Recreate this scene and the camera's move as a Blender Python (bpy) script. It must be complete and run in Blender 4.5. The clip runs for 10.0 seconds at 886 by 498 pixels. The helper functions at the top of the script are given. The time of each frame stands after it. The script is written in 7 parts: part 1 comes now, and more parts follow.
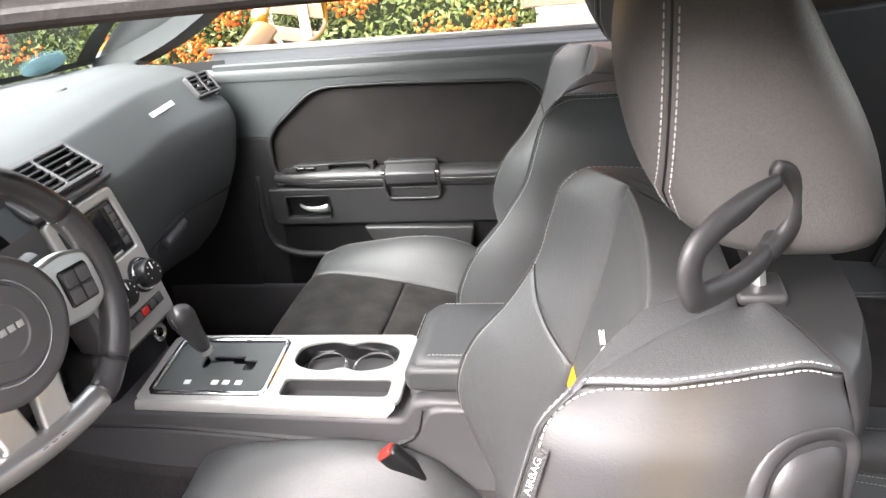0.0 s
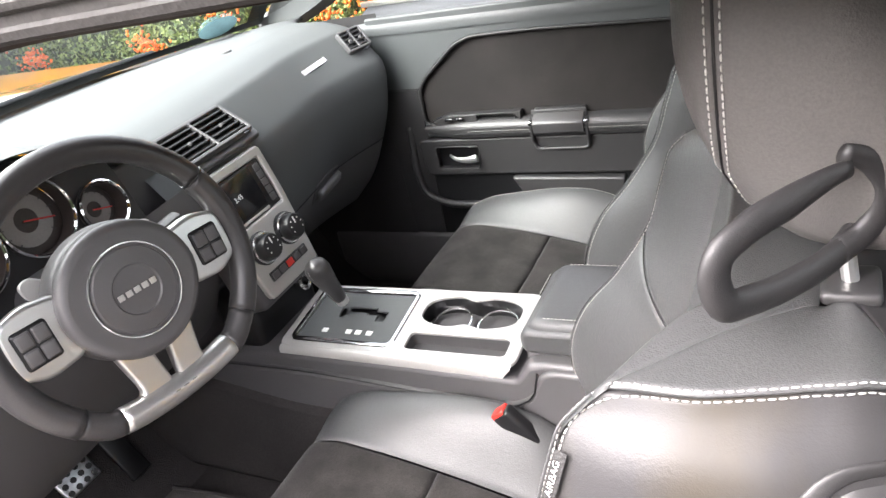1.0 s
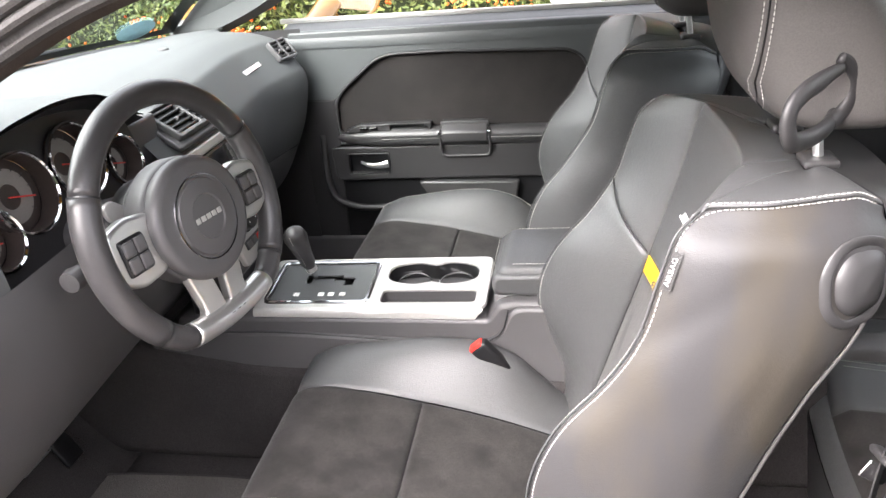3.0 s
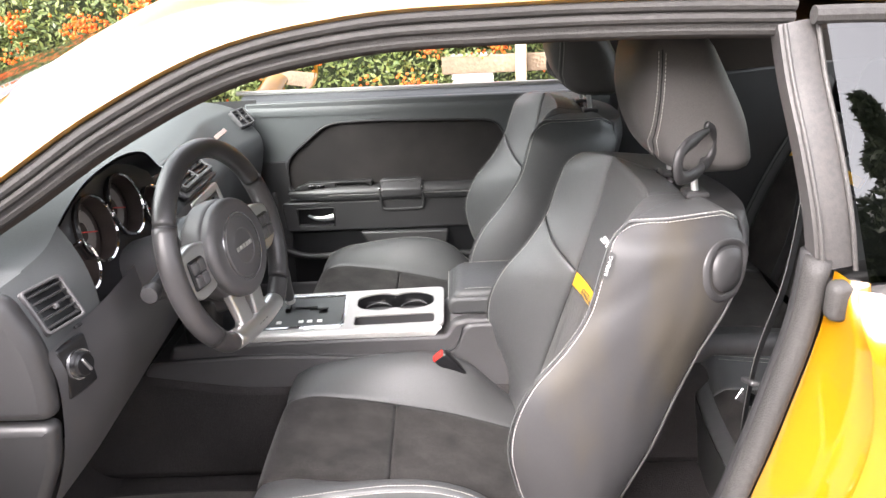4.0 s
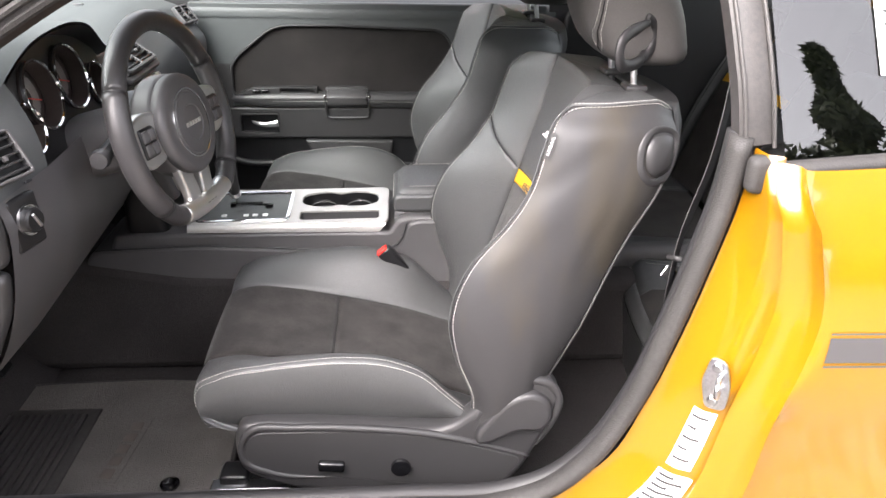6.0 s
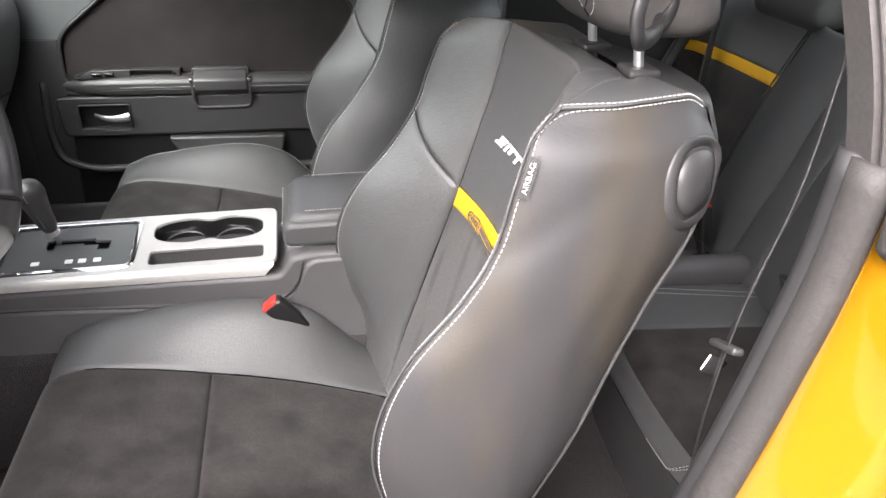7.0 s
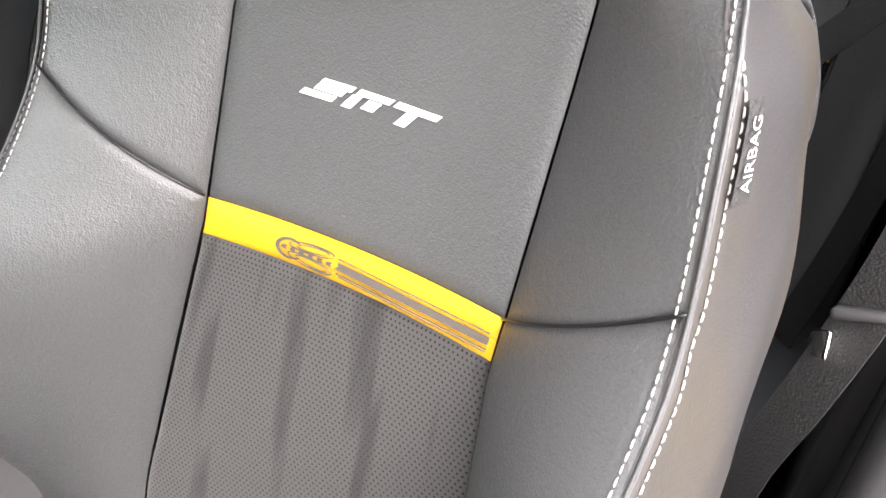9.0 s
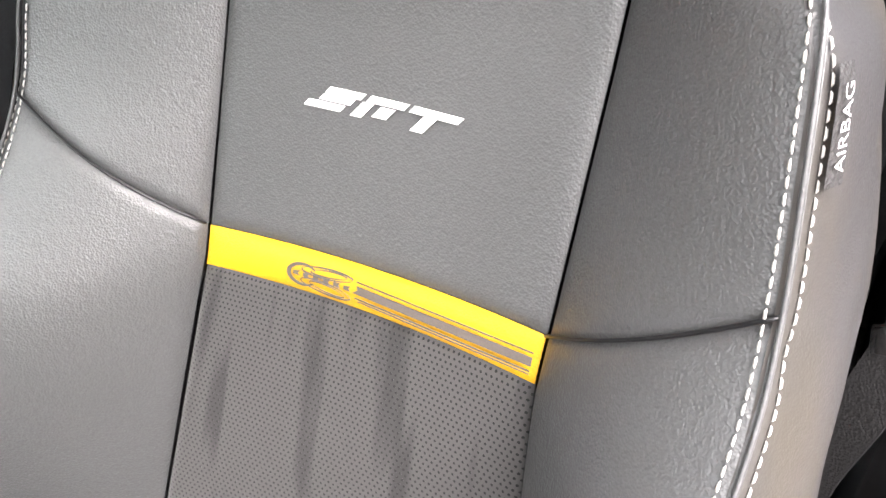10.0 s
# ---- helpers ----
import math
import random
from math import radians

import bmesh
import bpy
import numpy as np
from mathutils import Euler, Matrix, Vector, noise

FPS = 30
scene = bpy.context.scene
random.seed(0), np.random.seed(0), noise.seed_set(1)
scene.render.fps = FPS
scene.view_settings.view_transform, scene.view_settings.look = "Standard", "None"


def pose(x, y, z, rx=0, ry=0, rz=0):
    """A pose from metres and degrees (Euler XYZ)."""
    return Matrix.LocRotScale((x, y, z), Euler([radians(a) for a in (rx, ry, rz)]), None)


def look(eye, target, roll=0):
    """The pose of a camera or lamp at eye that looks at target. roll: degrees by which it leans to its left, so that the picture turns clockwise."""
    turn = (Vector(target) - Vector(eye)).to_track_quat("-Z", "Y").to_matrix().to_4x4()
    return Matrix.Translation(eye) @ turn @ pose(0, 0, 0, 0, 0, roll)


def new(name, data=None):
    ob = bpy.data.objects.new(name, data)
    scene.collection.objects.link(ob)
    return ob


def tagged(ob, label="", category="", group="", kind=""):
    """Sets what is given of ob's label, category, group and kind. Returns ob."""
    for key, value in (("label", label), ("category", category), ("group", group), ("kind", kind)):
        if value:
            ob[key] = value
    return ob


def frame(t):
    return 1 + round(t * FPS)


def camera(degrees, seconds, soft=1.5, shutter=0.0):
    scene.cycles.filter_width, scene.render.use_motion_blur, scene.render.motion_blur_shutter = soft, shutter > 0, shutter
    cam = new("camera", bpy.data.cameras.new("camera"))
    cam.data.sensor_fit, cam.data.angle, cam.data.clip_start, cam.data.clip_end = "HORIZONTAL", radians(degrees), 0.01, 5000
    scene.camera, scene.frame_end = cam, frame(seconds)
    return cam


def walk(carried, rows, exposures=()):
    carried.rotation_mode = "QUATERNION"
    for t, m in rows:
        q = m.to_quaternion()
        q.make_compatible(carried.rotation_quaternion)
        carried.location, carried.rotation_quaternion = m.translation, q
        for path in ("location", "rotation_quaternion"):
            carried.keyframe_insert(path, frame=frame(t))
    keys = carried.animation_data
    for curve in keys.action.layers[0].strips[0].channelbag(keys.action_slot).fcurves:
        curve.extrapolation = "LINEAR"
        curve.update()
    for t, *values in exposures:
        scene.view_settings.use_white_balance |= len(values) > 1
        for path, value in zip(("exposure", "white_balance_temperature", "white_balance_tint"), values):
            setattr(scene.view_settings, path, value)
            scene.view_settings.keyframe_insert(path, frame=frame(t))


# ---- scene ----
cam = camera(62.1, 10.0)
PATH = [
    (0, (0.338, -1.021, 1.385), (-0.086, 0.725, 0.507), -6.8),
    (0.5, (0.427, -0.989, 1.365), (-0.41, 0.571, 0.434), -11.7),
    (1, (0.448, -0.95, 1.389), (-0.466, 0.558, 0.447), -14.0),
    (1.5, (0.425, -0.953, 1.362), (-0.478, 0.544, 0.392), -12.9),
    (2, (0.378, -1.008, 1.359), (-0.405, 0.547, 0.375), -9.8),
    (2.2, (0.353, -1.059, 1.366), (-0.348, 0.537, 0.385), -9.0),
    (3.3, (0.162, -1.392, 1.39), (-0.094, 0.403, 0.546), -5.0),
    (3.5, (0.15, -1.428, 1.426), (-0.024, 0.387, 0.602), -4.8),
    (4, (0.066, -1.671, 1.451), (0.004, 0.188, 0.717), -3.0),
    (4.5, (0.068, -1.854, 1.411), (-0.042, 0.005, 0.68), -2.3),
    (5, (0.102, -1.915, 1.38), (-0.006, -0.076, 0.602), -1.2),
    (5.2, (0.097, -1.924, 1.382), (0.006, -0.085, 0.599), -0.9),
    (6.3, (0.037, -1.617, 1.351), (0.175, 0.166, 0.455), 1.2),
    (6.5, (0.072, -1.503, 1.308), (0.192, 0.284, 0.418), 0.8),
    (7, (0.078, -1.256, 1.275), (0.413, 0.471, 0.324), 1.6),
    (7.5, (0.019, -1.007, 1.241), (0.713, 0.551, 0.196), 1.8),
    (8, (0.033, -0.82, 1.181), (0.95, 0.543, 0.04), 2.1),
    (8.5, (0.0, -0.733, 1.156), (1.202, 0.384, 0.012), 4.7),
    (9, (-0.018, -0.666, 1.119), (1.383, 0.248, 0.023), 5.2),
    (9.5, (0.004, -0.624, 1.081), (1.465, 0.229, 0.015), 3.6),
    (10, (0.0, -0.631, 1.092), (1.429, 0.294, 0.042), 1.6),
]
walk(cam, [(t, look(eye, target, roll)) for t, eye, target, roll in PATH], [(0.0, 3.43), (2.0, 3.43), (3.5, 3.30), (5.0, 2.83), (6.5, 2.96), (8.0, 3.05), (9.0, 3.18), (10.0, 3.23)])

# ---- world, sun, exposure ----
world = bpy.data.worlds.new("sky")
scene.world = world
world.use_nodes = True
wn = world.node_tree
wn.nodes.clear()
sky = wn.nodes.new("ShaderNodeTexSky")
sky.sky_type = "NISHITA"
sky.sun_disc = False
sky.sun_elevation, sky.sun_rotation = radians(44), radians(208)
sky.air_density, sky.dust_density, sky.ozone_density = 1.0, 4.0, 1.0
grey = wn.nodes.new("ShaderNodeHueSaturation")
grey.inputs["Saturation"].default_value = 0.22
wbg = wn.nodes.new("ShaderNodeBackground")
wbg.inputs["Strength"].default_value = 0.15
wout = wn.nodes.new("ShaderNodeOutputWorld")
wn.links.new(sky.outputs[0], grey.inputs["Color"])
wn.links.new(grey.outputs[0], wbg.inputs[0])
wn.links.new(wbg.outputs[0], wout.inputs[0])

sun_data = bpy.data.lights.new("sun", "SUN")
sun_data.energy, sun_data.angle, sun_data.color = 1.4, radians(80), (1.0, 0.97, 0.94)
sun = new("sun", sun_data)
sun.matrix_world = look((-8.0, -2.2, 5.0), (0, 0, 0))
scene.view_settings.use_white_balance = True
scene.view_settings.white_balance_temperature = 6600
scene.view_settings.white_balance_tint = 16

# ---- materials ----
def material(name, base, rough=0.5, metal=0.0, grain=0.0, grain_size=400.0, blotch=0.0, blotch_size=6.0,
             bump=0.0, bump_size=300.0, coat=0.0, spec=0.5, tint=None, sheen=0.0, rough_var=0.0, wrinkle=0.0):
    """A Principled surface with colour variation at two scales and fine relief, in object space."""
    m = bpy.data.materials.new(name)
    m.use_nodes = True
    nt = m.node_tree
    p = nt.nodes["Principled BSDF"]
    p.inputs["Roughness"].default_value = rough
    p.inputs["Metallic"].default_value = metal
    p.inputs["Coat Weight"].default_value = coat
    p.inputs["Coat Roughness"].default_value = 0.04
    p.inputs["Specular IOR Level"].default_value = spec
    p.inputs["Sheen Weight"].default_value = sheen
    p.inputs["Sheen Roughness"].default_value = 0.5
    co = nt.nodes.new("ShaderNodeTexCoord")
    colour = nt.nodes.new("ShaderNodeRGB")
    colour.outputs[0].default_value = (*base, 1)
    last = colour.outputs[0]
    for amount, size, other in ((blotch, blotch_size, tint), (grain, grain_size, None)):
        if amount:
            n = nt.nodes.new("ShaderNodeTexNoise")
            n.inputs["Scale"].default_value = size
            n.inputs["Detail"].default_value = 4
            nt.links.new(co.outputs["Object"], n.inputs["Vector"])
            ramp = nt.nodes.new("ShaderNodeMapRange")
            ramp.inputs["From Min"].default_value, ramp.inputs["From Max"].default_value = 0.35, 0.68
            nt.links.new(n.outputs["Fac"], ramp.inputs["Value"])
            mix = nt.nodes.new("ShaderNodeMix")
            mix.data_type = "RGBA"
            lo = other or tuple(c * (1 - amount) for c in base)
            nt.links.new(ramp.outputs[0], mix.inputs["Factor"])
            nt.links.new(last, mix.inputs["A"])
            if other:
                scale = nt.nodes.new("ShaderNodeMath")
                scale.operation = "MULTIPLY"
                scale.inputs[1].default_value = amount
                nt.links.new(ramp.outputs[0], scale.inputs[0])
                nt.links.new(scale.outputs[0], mix.inputs["Factor"])
            mix.inputs["B"].default_value = (*lo, 1)
            last = mix.outputs["Result"]
            if rough_var and other is None:
                rr = nt.nodes.new("ShaderNodeMapRange")
                rr.inputs["To Min"].default_value = rough - rough_var
                rr.inputs["To Max"].default_value = rough + rough_var
                nt.links.new(n.outputs["Fac"], rr.inputs["Value"])
                nt.links.new(rr.outputs[0], p.inputs["Roughness"])
    nt.links.new(last, p.inputs["Base Color"])
    if bump:
        if wrinkle:
            wz = nt.nodes.new("ShaderNodeTexNoise")
            wz.inputs["Scale"].default_value, wz.inputs["Detail"].default_value, wz.inputs["Distortion"].default_value = 110, 4, 1.2
            stretch = nt.nodes.new("ShaderNodeMapping")
            stretch.inputs["Scale"].default_value = (1.0, 1.7, 0.8)
            stretch.inputs["Rotation"].default_value = (0.5, 0.3, 0.2)
            nt.links.new(co.outputs["Object"], stretch.inputs["Vector"])
            nt.links.new(stretch.outputs[0], wz.inputs["Vector"])
            wb = nt.nodes.new("ShaderNodeBump")
            wb.inputs["Strength"].default_value, wb.inputs["Distance"].default_value = wrinkle, 0.004
            nt.links.new(wz.outputs["Fac"], wb.inputs["Height"])
        v = nt.nodes.new("ShaderNodeTexVoronoi")
        v.inputs["Scale"].default_value = bump_size
        nz = nt.nodes.new("ShaderNodeTexNoise")
        nz.inputs["Scale"].default_value = bump_size * 0.3
        nz.inputs["Detail"].default_value = 5
        add = nt.nodes.new("ShaderNodeMath")
        add.operation = "ADD"
        b = nt.nodes.new("ShaderNodeBump")
        b.inputs["Strength"].default_value = bump
        b.inputs["Distance"].default_value = 0.6 / bump_size
        for t in (v, nz):
            nt.links.new(co.outputs["Object"], t.inputs["Vector"])
        nt.links.new(v.outputs["Distance"], add.inputs[0])
        nt.links.new(nz.outputs["Fac"], add.inputs[1])
        nt.links.new(add.outputs[0], b.inputs["Height"])
        nt.links.new(b.outputs[0], p.inputs["Normal"])
        if wrinkle:
            nt.links.new(wb.outputs[0], b.inputs["Normal"])
    return m


def nodes_of(m):
    return m.node_tree, m.node_tree.nodes["Principled BSDF"]


LEATHER = material("leather", (0.072, 0.073, 0.074), 0.46, wrinkle=0.09, grain=0.25, grain_size=500, blotch=0.18, blotch_size=7, bump=0.28, bump_size=640, spec=0.6, rough_var=0.08)
BOLSTER = material("creased_leather", (0.072, 0.073, 0.074), 0.42, wrinkle=0.16, grain=0.25, grain_size=500, blotch=0.18, blotch_size=7, bump=0.34, bump_size=640, spec=0.75, rough_var=0.08)
# browner, matter leather, also lightened in place of light the headrests lack
HEAD_LEATHER = material("lightened_head_leather", (0.094, 0.088, 0.085), 0.46, wrinkle=0.06, grain=0.2, grain_size=500, blotch=0.15, blotch_size=8, bump=0.22, bump_size=800, rough_var=0.08)
RIM_LEATHER = material("rim_leather", (0.044, 0.042, 0.043), 0.33, wrinkle=0.04, grain=0.2, grain_size=600, blotch=0.15, blotch_size=12, bump=0.18, bump_size=900, rough_var=0.06)
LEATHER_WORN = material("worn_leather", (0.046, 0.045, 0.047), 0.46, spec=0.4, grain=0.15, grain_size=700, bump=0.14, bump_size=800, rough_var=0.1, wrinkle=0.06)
SUEDE = material("suede", (0.021, 0.0190, 0.0184), 0.95, blotch=0.9, blotch_size=14, tint=(0.062, 0.057, 0.054), grain=0.3, grain_size=900, bump=0.25, bump_size=900, sheen=0.10, spec=0.12)
DOOR_VINYL = material("door_vinyl", (0.066, 0.071, 0.073), 0.50, grain=0.2, grain_size=900, blotch=0.12, blotch_size=5, bump=0.22, bump_size=700)
VINYL = material("dash_vinyl", (0.098, 0.103, 0.104), 0.68, spec=0.22, grain=0.2, grain_size=900, blotch=0.1, blotch_size=4, bump=0.25, bump_size=700)
DOOR_SUEDE = material("door_suede", (0.020, 0.0180, 0.0178), 0.95, blotch=0.9, blotch_size=9, tint=(0.034, 0.030, 0.029), grain=0.3, grain_size=900, bump=0.25, bump_size=900, sheen=0.10, spec=0.12)
DOOR_DARK = material("door_dark", (0.026, 0.025, 0.026), 0.50, grain=0.2, grain_size=1100, blotch=0.12, blotch_size=7, bump=0.14, bump_size=900)
PILLAR = material("pillar_cover", (0.055, 0.052, 0.051), 0.45, grain=0.25, grain_size=150, blotch=0.3, blotch_size=9, tint=(0.075, 0.062, 0.052), bump=0.12, bump_size=400)
HIGHLIGHT_BEAD = material("edge_bead", (0.050, 0.049, 0.049), 0.6, grain=0.2, grain_size=900, blotch=0.1, blotch_size=9)
# dash plastic made paler for the glove box, where too little light falls
LIGHTENED_GLOVE = material("lightened_glove_plastic", (0.125, 0.122, 0.124), 0.50, grain=0.2, grain_size=900, blotch=0.12, blotch_size=5, bump=0.2, bump_size=800)
# vinyl lightened because light misses the open door's inner face; the latch shares it
LIGHTENED_VINYL = material("lightened_vinyl", (0.20, 0.20, 0.20), 0.5, grain=0.2, grain_size=900, blotch=0.1, blotch_size=4, bump=0.25, bump_size=700)
PLASTIC = material("dark_plastic", (0.084, 0.081, 0.083), 0.45, grain=0.2, grain_size=1200, blotch=0.15, blotch_size=9, bump=0.12, bump_size=900)
TRIM_GREY = material("grey_plastic", (0.040, 0.039, 0.040), 0.42, grain=0.2, grain_size=1200, blotch=0.12, blotch_size=8, bump=0.12, bump_size=900)
BLACK = material("black_plastic", (0.010, 0.010, 0.011), 0.35, grain=0.3, grain_size=600)
GLOSS_BLACK = material("gloss_black", (0.006, 0.006, 0.007), 0.08, grain=0.2, grain_size=300, coat=0.5)
RUBBER = material("rubber", (0.044, 0.041, 0.039), 0.66, grain=0.35, grain_size=120, blotch=0.3, blotch_size=9, bump=0.2, bump_size=300)
SPOKE = material("brushed_spoke", (0.62, 0.615, 0.60), 0.30, metal=0.85, grain=0.06, grain_size=1500, blotch=0.05, blotch_size=30, bump=0.03, bump_size=1500)
SILVER = material("silver_paint", (0.48, 0.47, 0.45), 0.34, metal=0.4, grain=0.06, grain_size=1500, blotch=0.06, blotch_size=20, bump=0.03, bump_size=1500)
CHROME = material("chrome", (0.85, 0.85, 0.86), 0.08, metal=1.0, grain=0.04, grain_size=60)
BRIGHT = material("satin_strip", (0.80, 0.80, 0.80), 0.34, metal=0.9, grain=0.05, grain_size=400)
STEEL = material("zinc_steel", (0.55, 0.56, 0.58), 0.30, metal=1.0, grain=0.2, grain_size=200)
YELLOW = material("yellow_paint", (0.285, 0.132, 0.002), 0.28, grain=0.03, grain_size=2500, blotch=0.03, blotch_size=3, coat=1.0)
YELLOW_LEATHER = material("yellow_leather", (0.68, 0.36, 0.008), 0.5, grain=0.15, grain_size=700, blotch=0.08, blotch_size=30, bump=0.25, bump_size=600)
THREAD = material("thread", (0.52, 0.505, 0.475), 0.7, grain=0.3, grain_size=900)
PRINT_GREY = material("grey_print", (0.085, 0.070, 0.060), 0.7, grain=0.2, grain_size=700)
WHITE = material("white_print", (0.80, 0.80, 0.78), 0.6, grain=0.08, grain_size=300)
PAPER = material("paper", (0.82, 0.82, 0.80), 0.6, grain=0.06, grain_size=150, blotch=0.05, blotch_size=30)
INK = material("ink", (0.05, 0.05, 0.05), 0.6, grain=0.2, grain_size=200)
RED = material("red_plastic", (0.72, 0.035, 0.025), 0.35, grain=0.1, grain_size=300)
RED_GLOW = material("needle_red", (0.75, 0.06, 0.05), 0.4, grain=0.1, grain_size=300)
CARPET = material("carpet", (0.062, 0.057, 0.057), 0.97, grain=0.6, grain_size=700, blotch=0.35, blotch_size=6, bump=0.8, bump_size=420, spec=0.1)
MAT = material("floor_mat", (0.155, 0.145, 0.135), 0.95, grain=0.45, grain_size=600, blotch=0.35, blotch_size=7, bump=0.8, bump_size=380, spec=0.12)
WEBBING = material("belt_webbing", (0.030, 0.029, 0.029), 0.6, grain=0.4, grain_size=500, bump=0.5, bump_size=450)
HEADLINER = material("headliner", (0.065, 0.054, 0.048), 0.95, grain=0.25, grain_size=500, blotch=0.1, blotch_size=5, bump=0.3, bump_size=500, spec=0.1)
DIAL = material("dial_face", (0.25, 0.23, 0.215), 0.5, grain=0.08, grain_size=300)
# gauge black lifted to a dim brown, standing in for haze
DIAL_HAZED = material("dial_hazed", (0.045, 0.034, 0.030), 0.5, grain=0.2, grain_size=300)
SCREEN = material("screen", (0.012, 0.012, 0.014), 0.12, grain=0.2, grain_size=60)
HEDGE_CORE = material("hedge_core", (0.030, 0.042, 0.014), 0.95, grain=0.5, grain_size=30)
PALE_WOOD = material("pale_wood", (0.46, 0.38, 0.27), 0.8, grain=0.25, grain_size=45, blotch=0.25, blotch_size=4, bump=0.3, bump_size=60)
WOOD = material("fence_wood", (0.26, 0.19, 0.125), 0.8, grain=0.35, grain_size=45, blotch=0.4, blotch_size=4, bump=0.4, bump_size=60)
GRAVEL = material("gravel", (0.36, 0.33, 0.295), 0.9, grain=0.6, grain_size=45, blotch=0.3, blotch_size=1.2, bump=0.9, bump_size=40)


def leaf_material(name, a, b, rough=0.5):
    """Leaves whose colour varies from piece to piece."""
    m = material(name, a, rough, grain=0.3, grain_size=60)
    nt, p = nodes_of(m)
    geo = nt.nodes.new("ShaderNodeNewGeometry")
    mix = nt.nodes.new("ShaderNodeMix")
    mix.data_type = "RGBA"
    mix.inputs["A"].default_value, mix.inputs["B"].default_value = (*a, 1), (*b, 1)
    nt.links.new(geo.outputs["Random Per Island"], mix.inputs["Factor"])
    nt.links.new(mix.outputs["Result"], p.inputs["Base Color"])
    return m


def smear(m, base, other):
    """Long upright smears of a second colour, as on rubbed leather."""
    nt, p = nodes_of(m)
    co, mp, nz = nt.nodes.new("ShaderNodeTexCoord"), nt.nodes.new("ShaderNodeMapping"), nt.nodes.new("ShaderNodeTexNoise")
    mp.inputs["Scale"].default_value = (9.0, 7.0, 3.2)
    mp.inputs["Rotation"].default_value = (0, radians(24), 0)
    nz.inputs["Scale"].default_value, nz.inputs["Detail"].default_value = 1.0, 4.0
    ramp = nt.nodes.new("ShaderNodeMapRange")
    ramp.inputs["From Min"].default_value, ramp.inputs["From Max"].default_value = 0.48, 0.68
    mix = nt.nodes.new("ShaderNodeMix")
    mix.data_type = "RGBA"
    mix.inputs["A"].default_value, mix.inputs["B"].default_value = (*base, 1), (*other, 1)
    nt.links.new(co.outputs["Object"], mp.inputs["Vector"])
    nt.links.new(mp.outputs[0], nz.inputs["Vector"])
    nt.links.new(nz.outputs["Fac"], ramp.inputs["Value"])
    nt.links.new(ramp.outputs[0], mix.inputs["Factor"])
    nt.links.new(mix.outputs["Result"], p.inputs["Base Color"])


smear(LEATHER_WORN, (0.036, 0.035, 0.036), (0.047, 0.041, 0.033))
LEAF = leaf_material("hedge_leaf", (0.050, 0.085, 0.020), (0.16, 0.20, 0.050))
BERRY = leaf_material("berry", (0.60, 0.085, 0.008), (0.74, 0.17, 0.015), 0.4)
FAR_LEAF = leaf_material("far_leaf", (0.03, 0.045, 0.02), (0.07, 0.09, 0.035))


def perforated():
    """Black suede with rows of punched holes and darker rubbed streaks, laid out along the panel's UV in metres."""
    m = material("perforated_suede", (0.050, 0.046, 0.044), 0.85, grain=0.25, grain_size=900, spec=0.25, sheen=0.15)
    nt, p = nodes_of(m)
    uv = nt.nodes.new("ShaderNodeUVMap")
    sep = nt.nodes.new("ShaderNodeSeparateXYZ")
    nt.links.new(uv.outputs[0], sep.inputs[0])

    def math_node(op, a, b=None):
        n = nt.nodes.new("ShaderNodeMath")
        n.operation = op
        for k, v in enumerate((a, b)):
            if v is None:
                continue
            if hasattr(v, "is_output"):
                nt.links.new(v, n.inputs[k])
            else:
                n.inputs[k].default_value = v
        return n.outputs[0]

    gu = math_node("DIVIDE", sep.outputs[0], 0.0046)
    gv = math_node("DIVIDE", sep.outputs[1], 0.0040)
    row = math_node("MULTIPLY", math_node("MODULO", math_node("FLOOR", gv), 2.0), 0.5)
    du = math_node("SUBTRACT", math_node("FRACT", math_node("ADD", gu, row)), 0.5)
    dv = math_node("SUBTRACT", math_node("FRACT", gv), 0.5)
    r2 = math_node("ADD", math_node("MULTIPLY", du, du), math_node("MULTIPLY", dv, dv))
    hole = math_node("LESS_THAN", r2, 0.055)
    mp = nt.nodes.new("ShaderNodeMapping")
    mp.inputs["Scale"].default_value = (26.0, 3.2, 1.0)
    mp.inputs["Rotation"].default_value = (0, 0, radians(-8))
    nt.links.new(uv.outputs[0], mp.inputs["Vector"])
    st = nt.nodes.new("ShaderNodeTexNoise")
    st.inputs["Scale"].default_value, st.inputs["Detail"].default_value = 1.0, 2.0
    nt.links.new(mp.outputs[0], st.inputs["Vector"])
    band = nt.nodes.new("ShaderNodeMapRange")
    band.inputs["From Min"].default_value, band.inputs["From Max"].default_value = 0.52, 0.60
    nt.links.new(st.outputs["Fac"], band.inputs["Value"])
    mix = nt.nodes.new("ShaderNodeMix")
    mix.data_type = "RGBA"
    mix.inputs["A"].default_value, mix.inputs["B"].default_value = (0.050, 0.048, 0.047, 1), (0.024, 0.023, 0.023, 1)
    nt.links.new(band.outputs[0], mix.inputs["Factor"])
    mix2 = nt.nodes.new("ShaderNodeMix")
    mix2.data_type = "RGBA"
    mix2.inputs["B"].default_value = (0.006, 0.006, 0.006, 1)
    nt.links.new(hole, mix2.inputs["Factor"])
    nt.links.new(mix.outputs["Result"], mix2.inputs["A"])
    nt.links.new(mix2.outputs["Result"], p.inputs["Base Color"])
    b = nt.nodes.new("ShaderNodeBump")
    b.invert = True
    b.inputs["Strength"].default_value, b.inputs["Distance"].default_value = 0.5, 0.0008
    nt.links.new(hole, b.inputs["Height"])
    nt.links.new(b.outputs[0], p.inputs["Normal"])
    return m


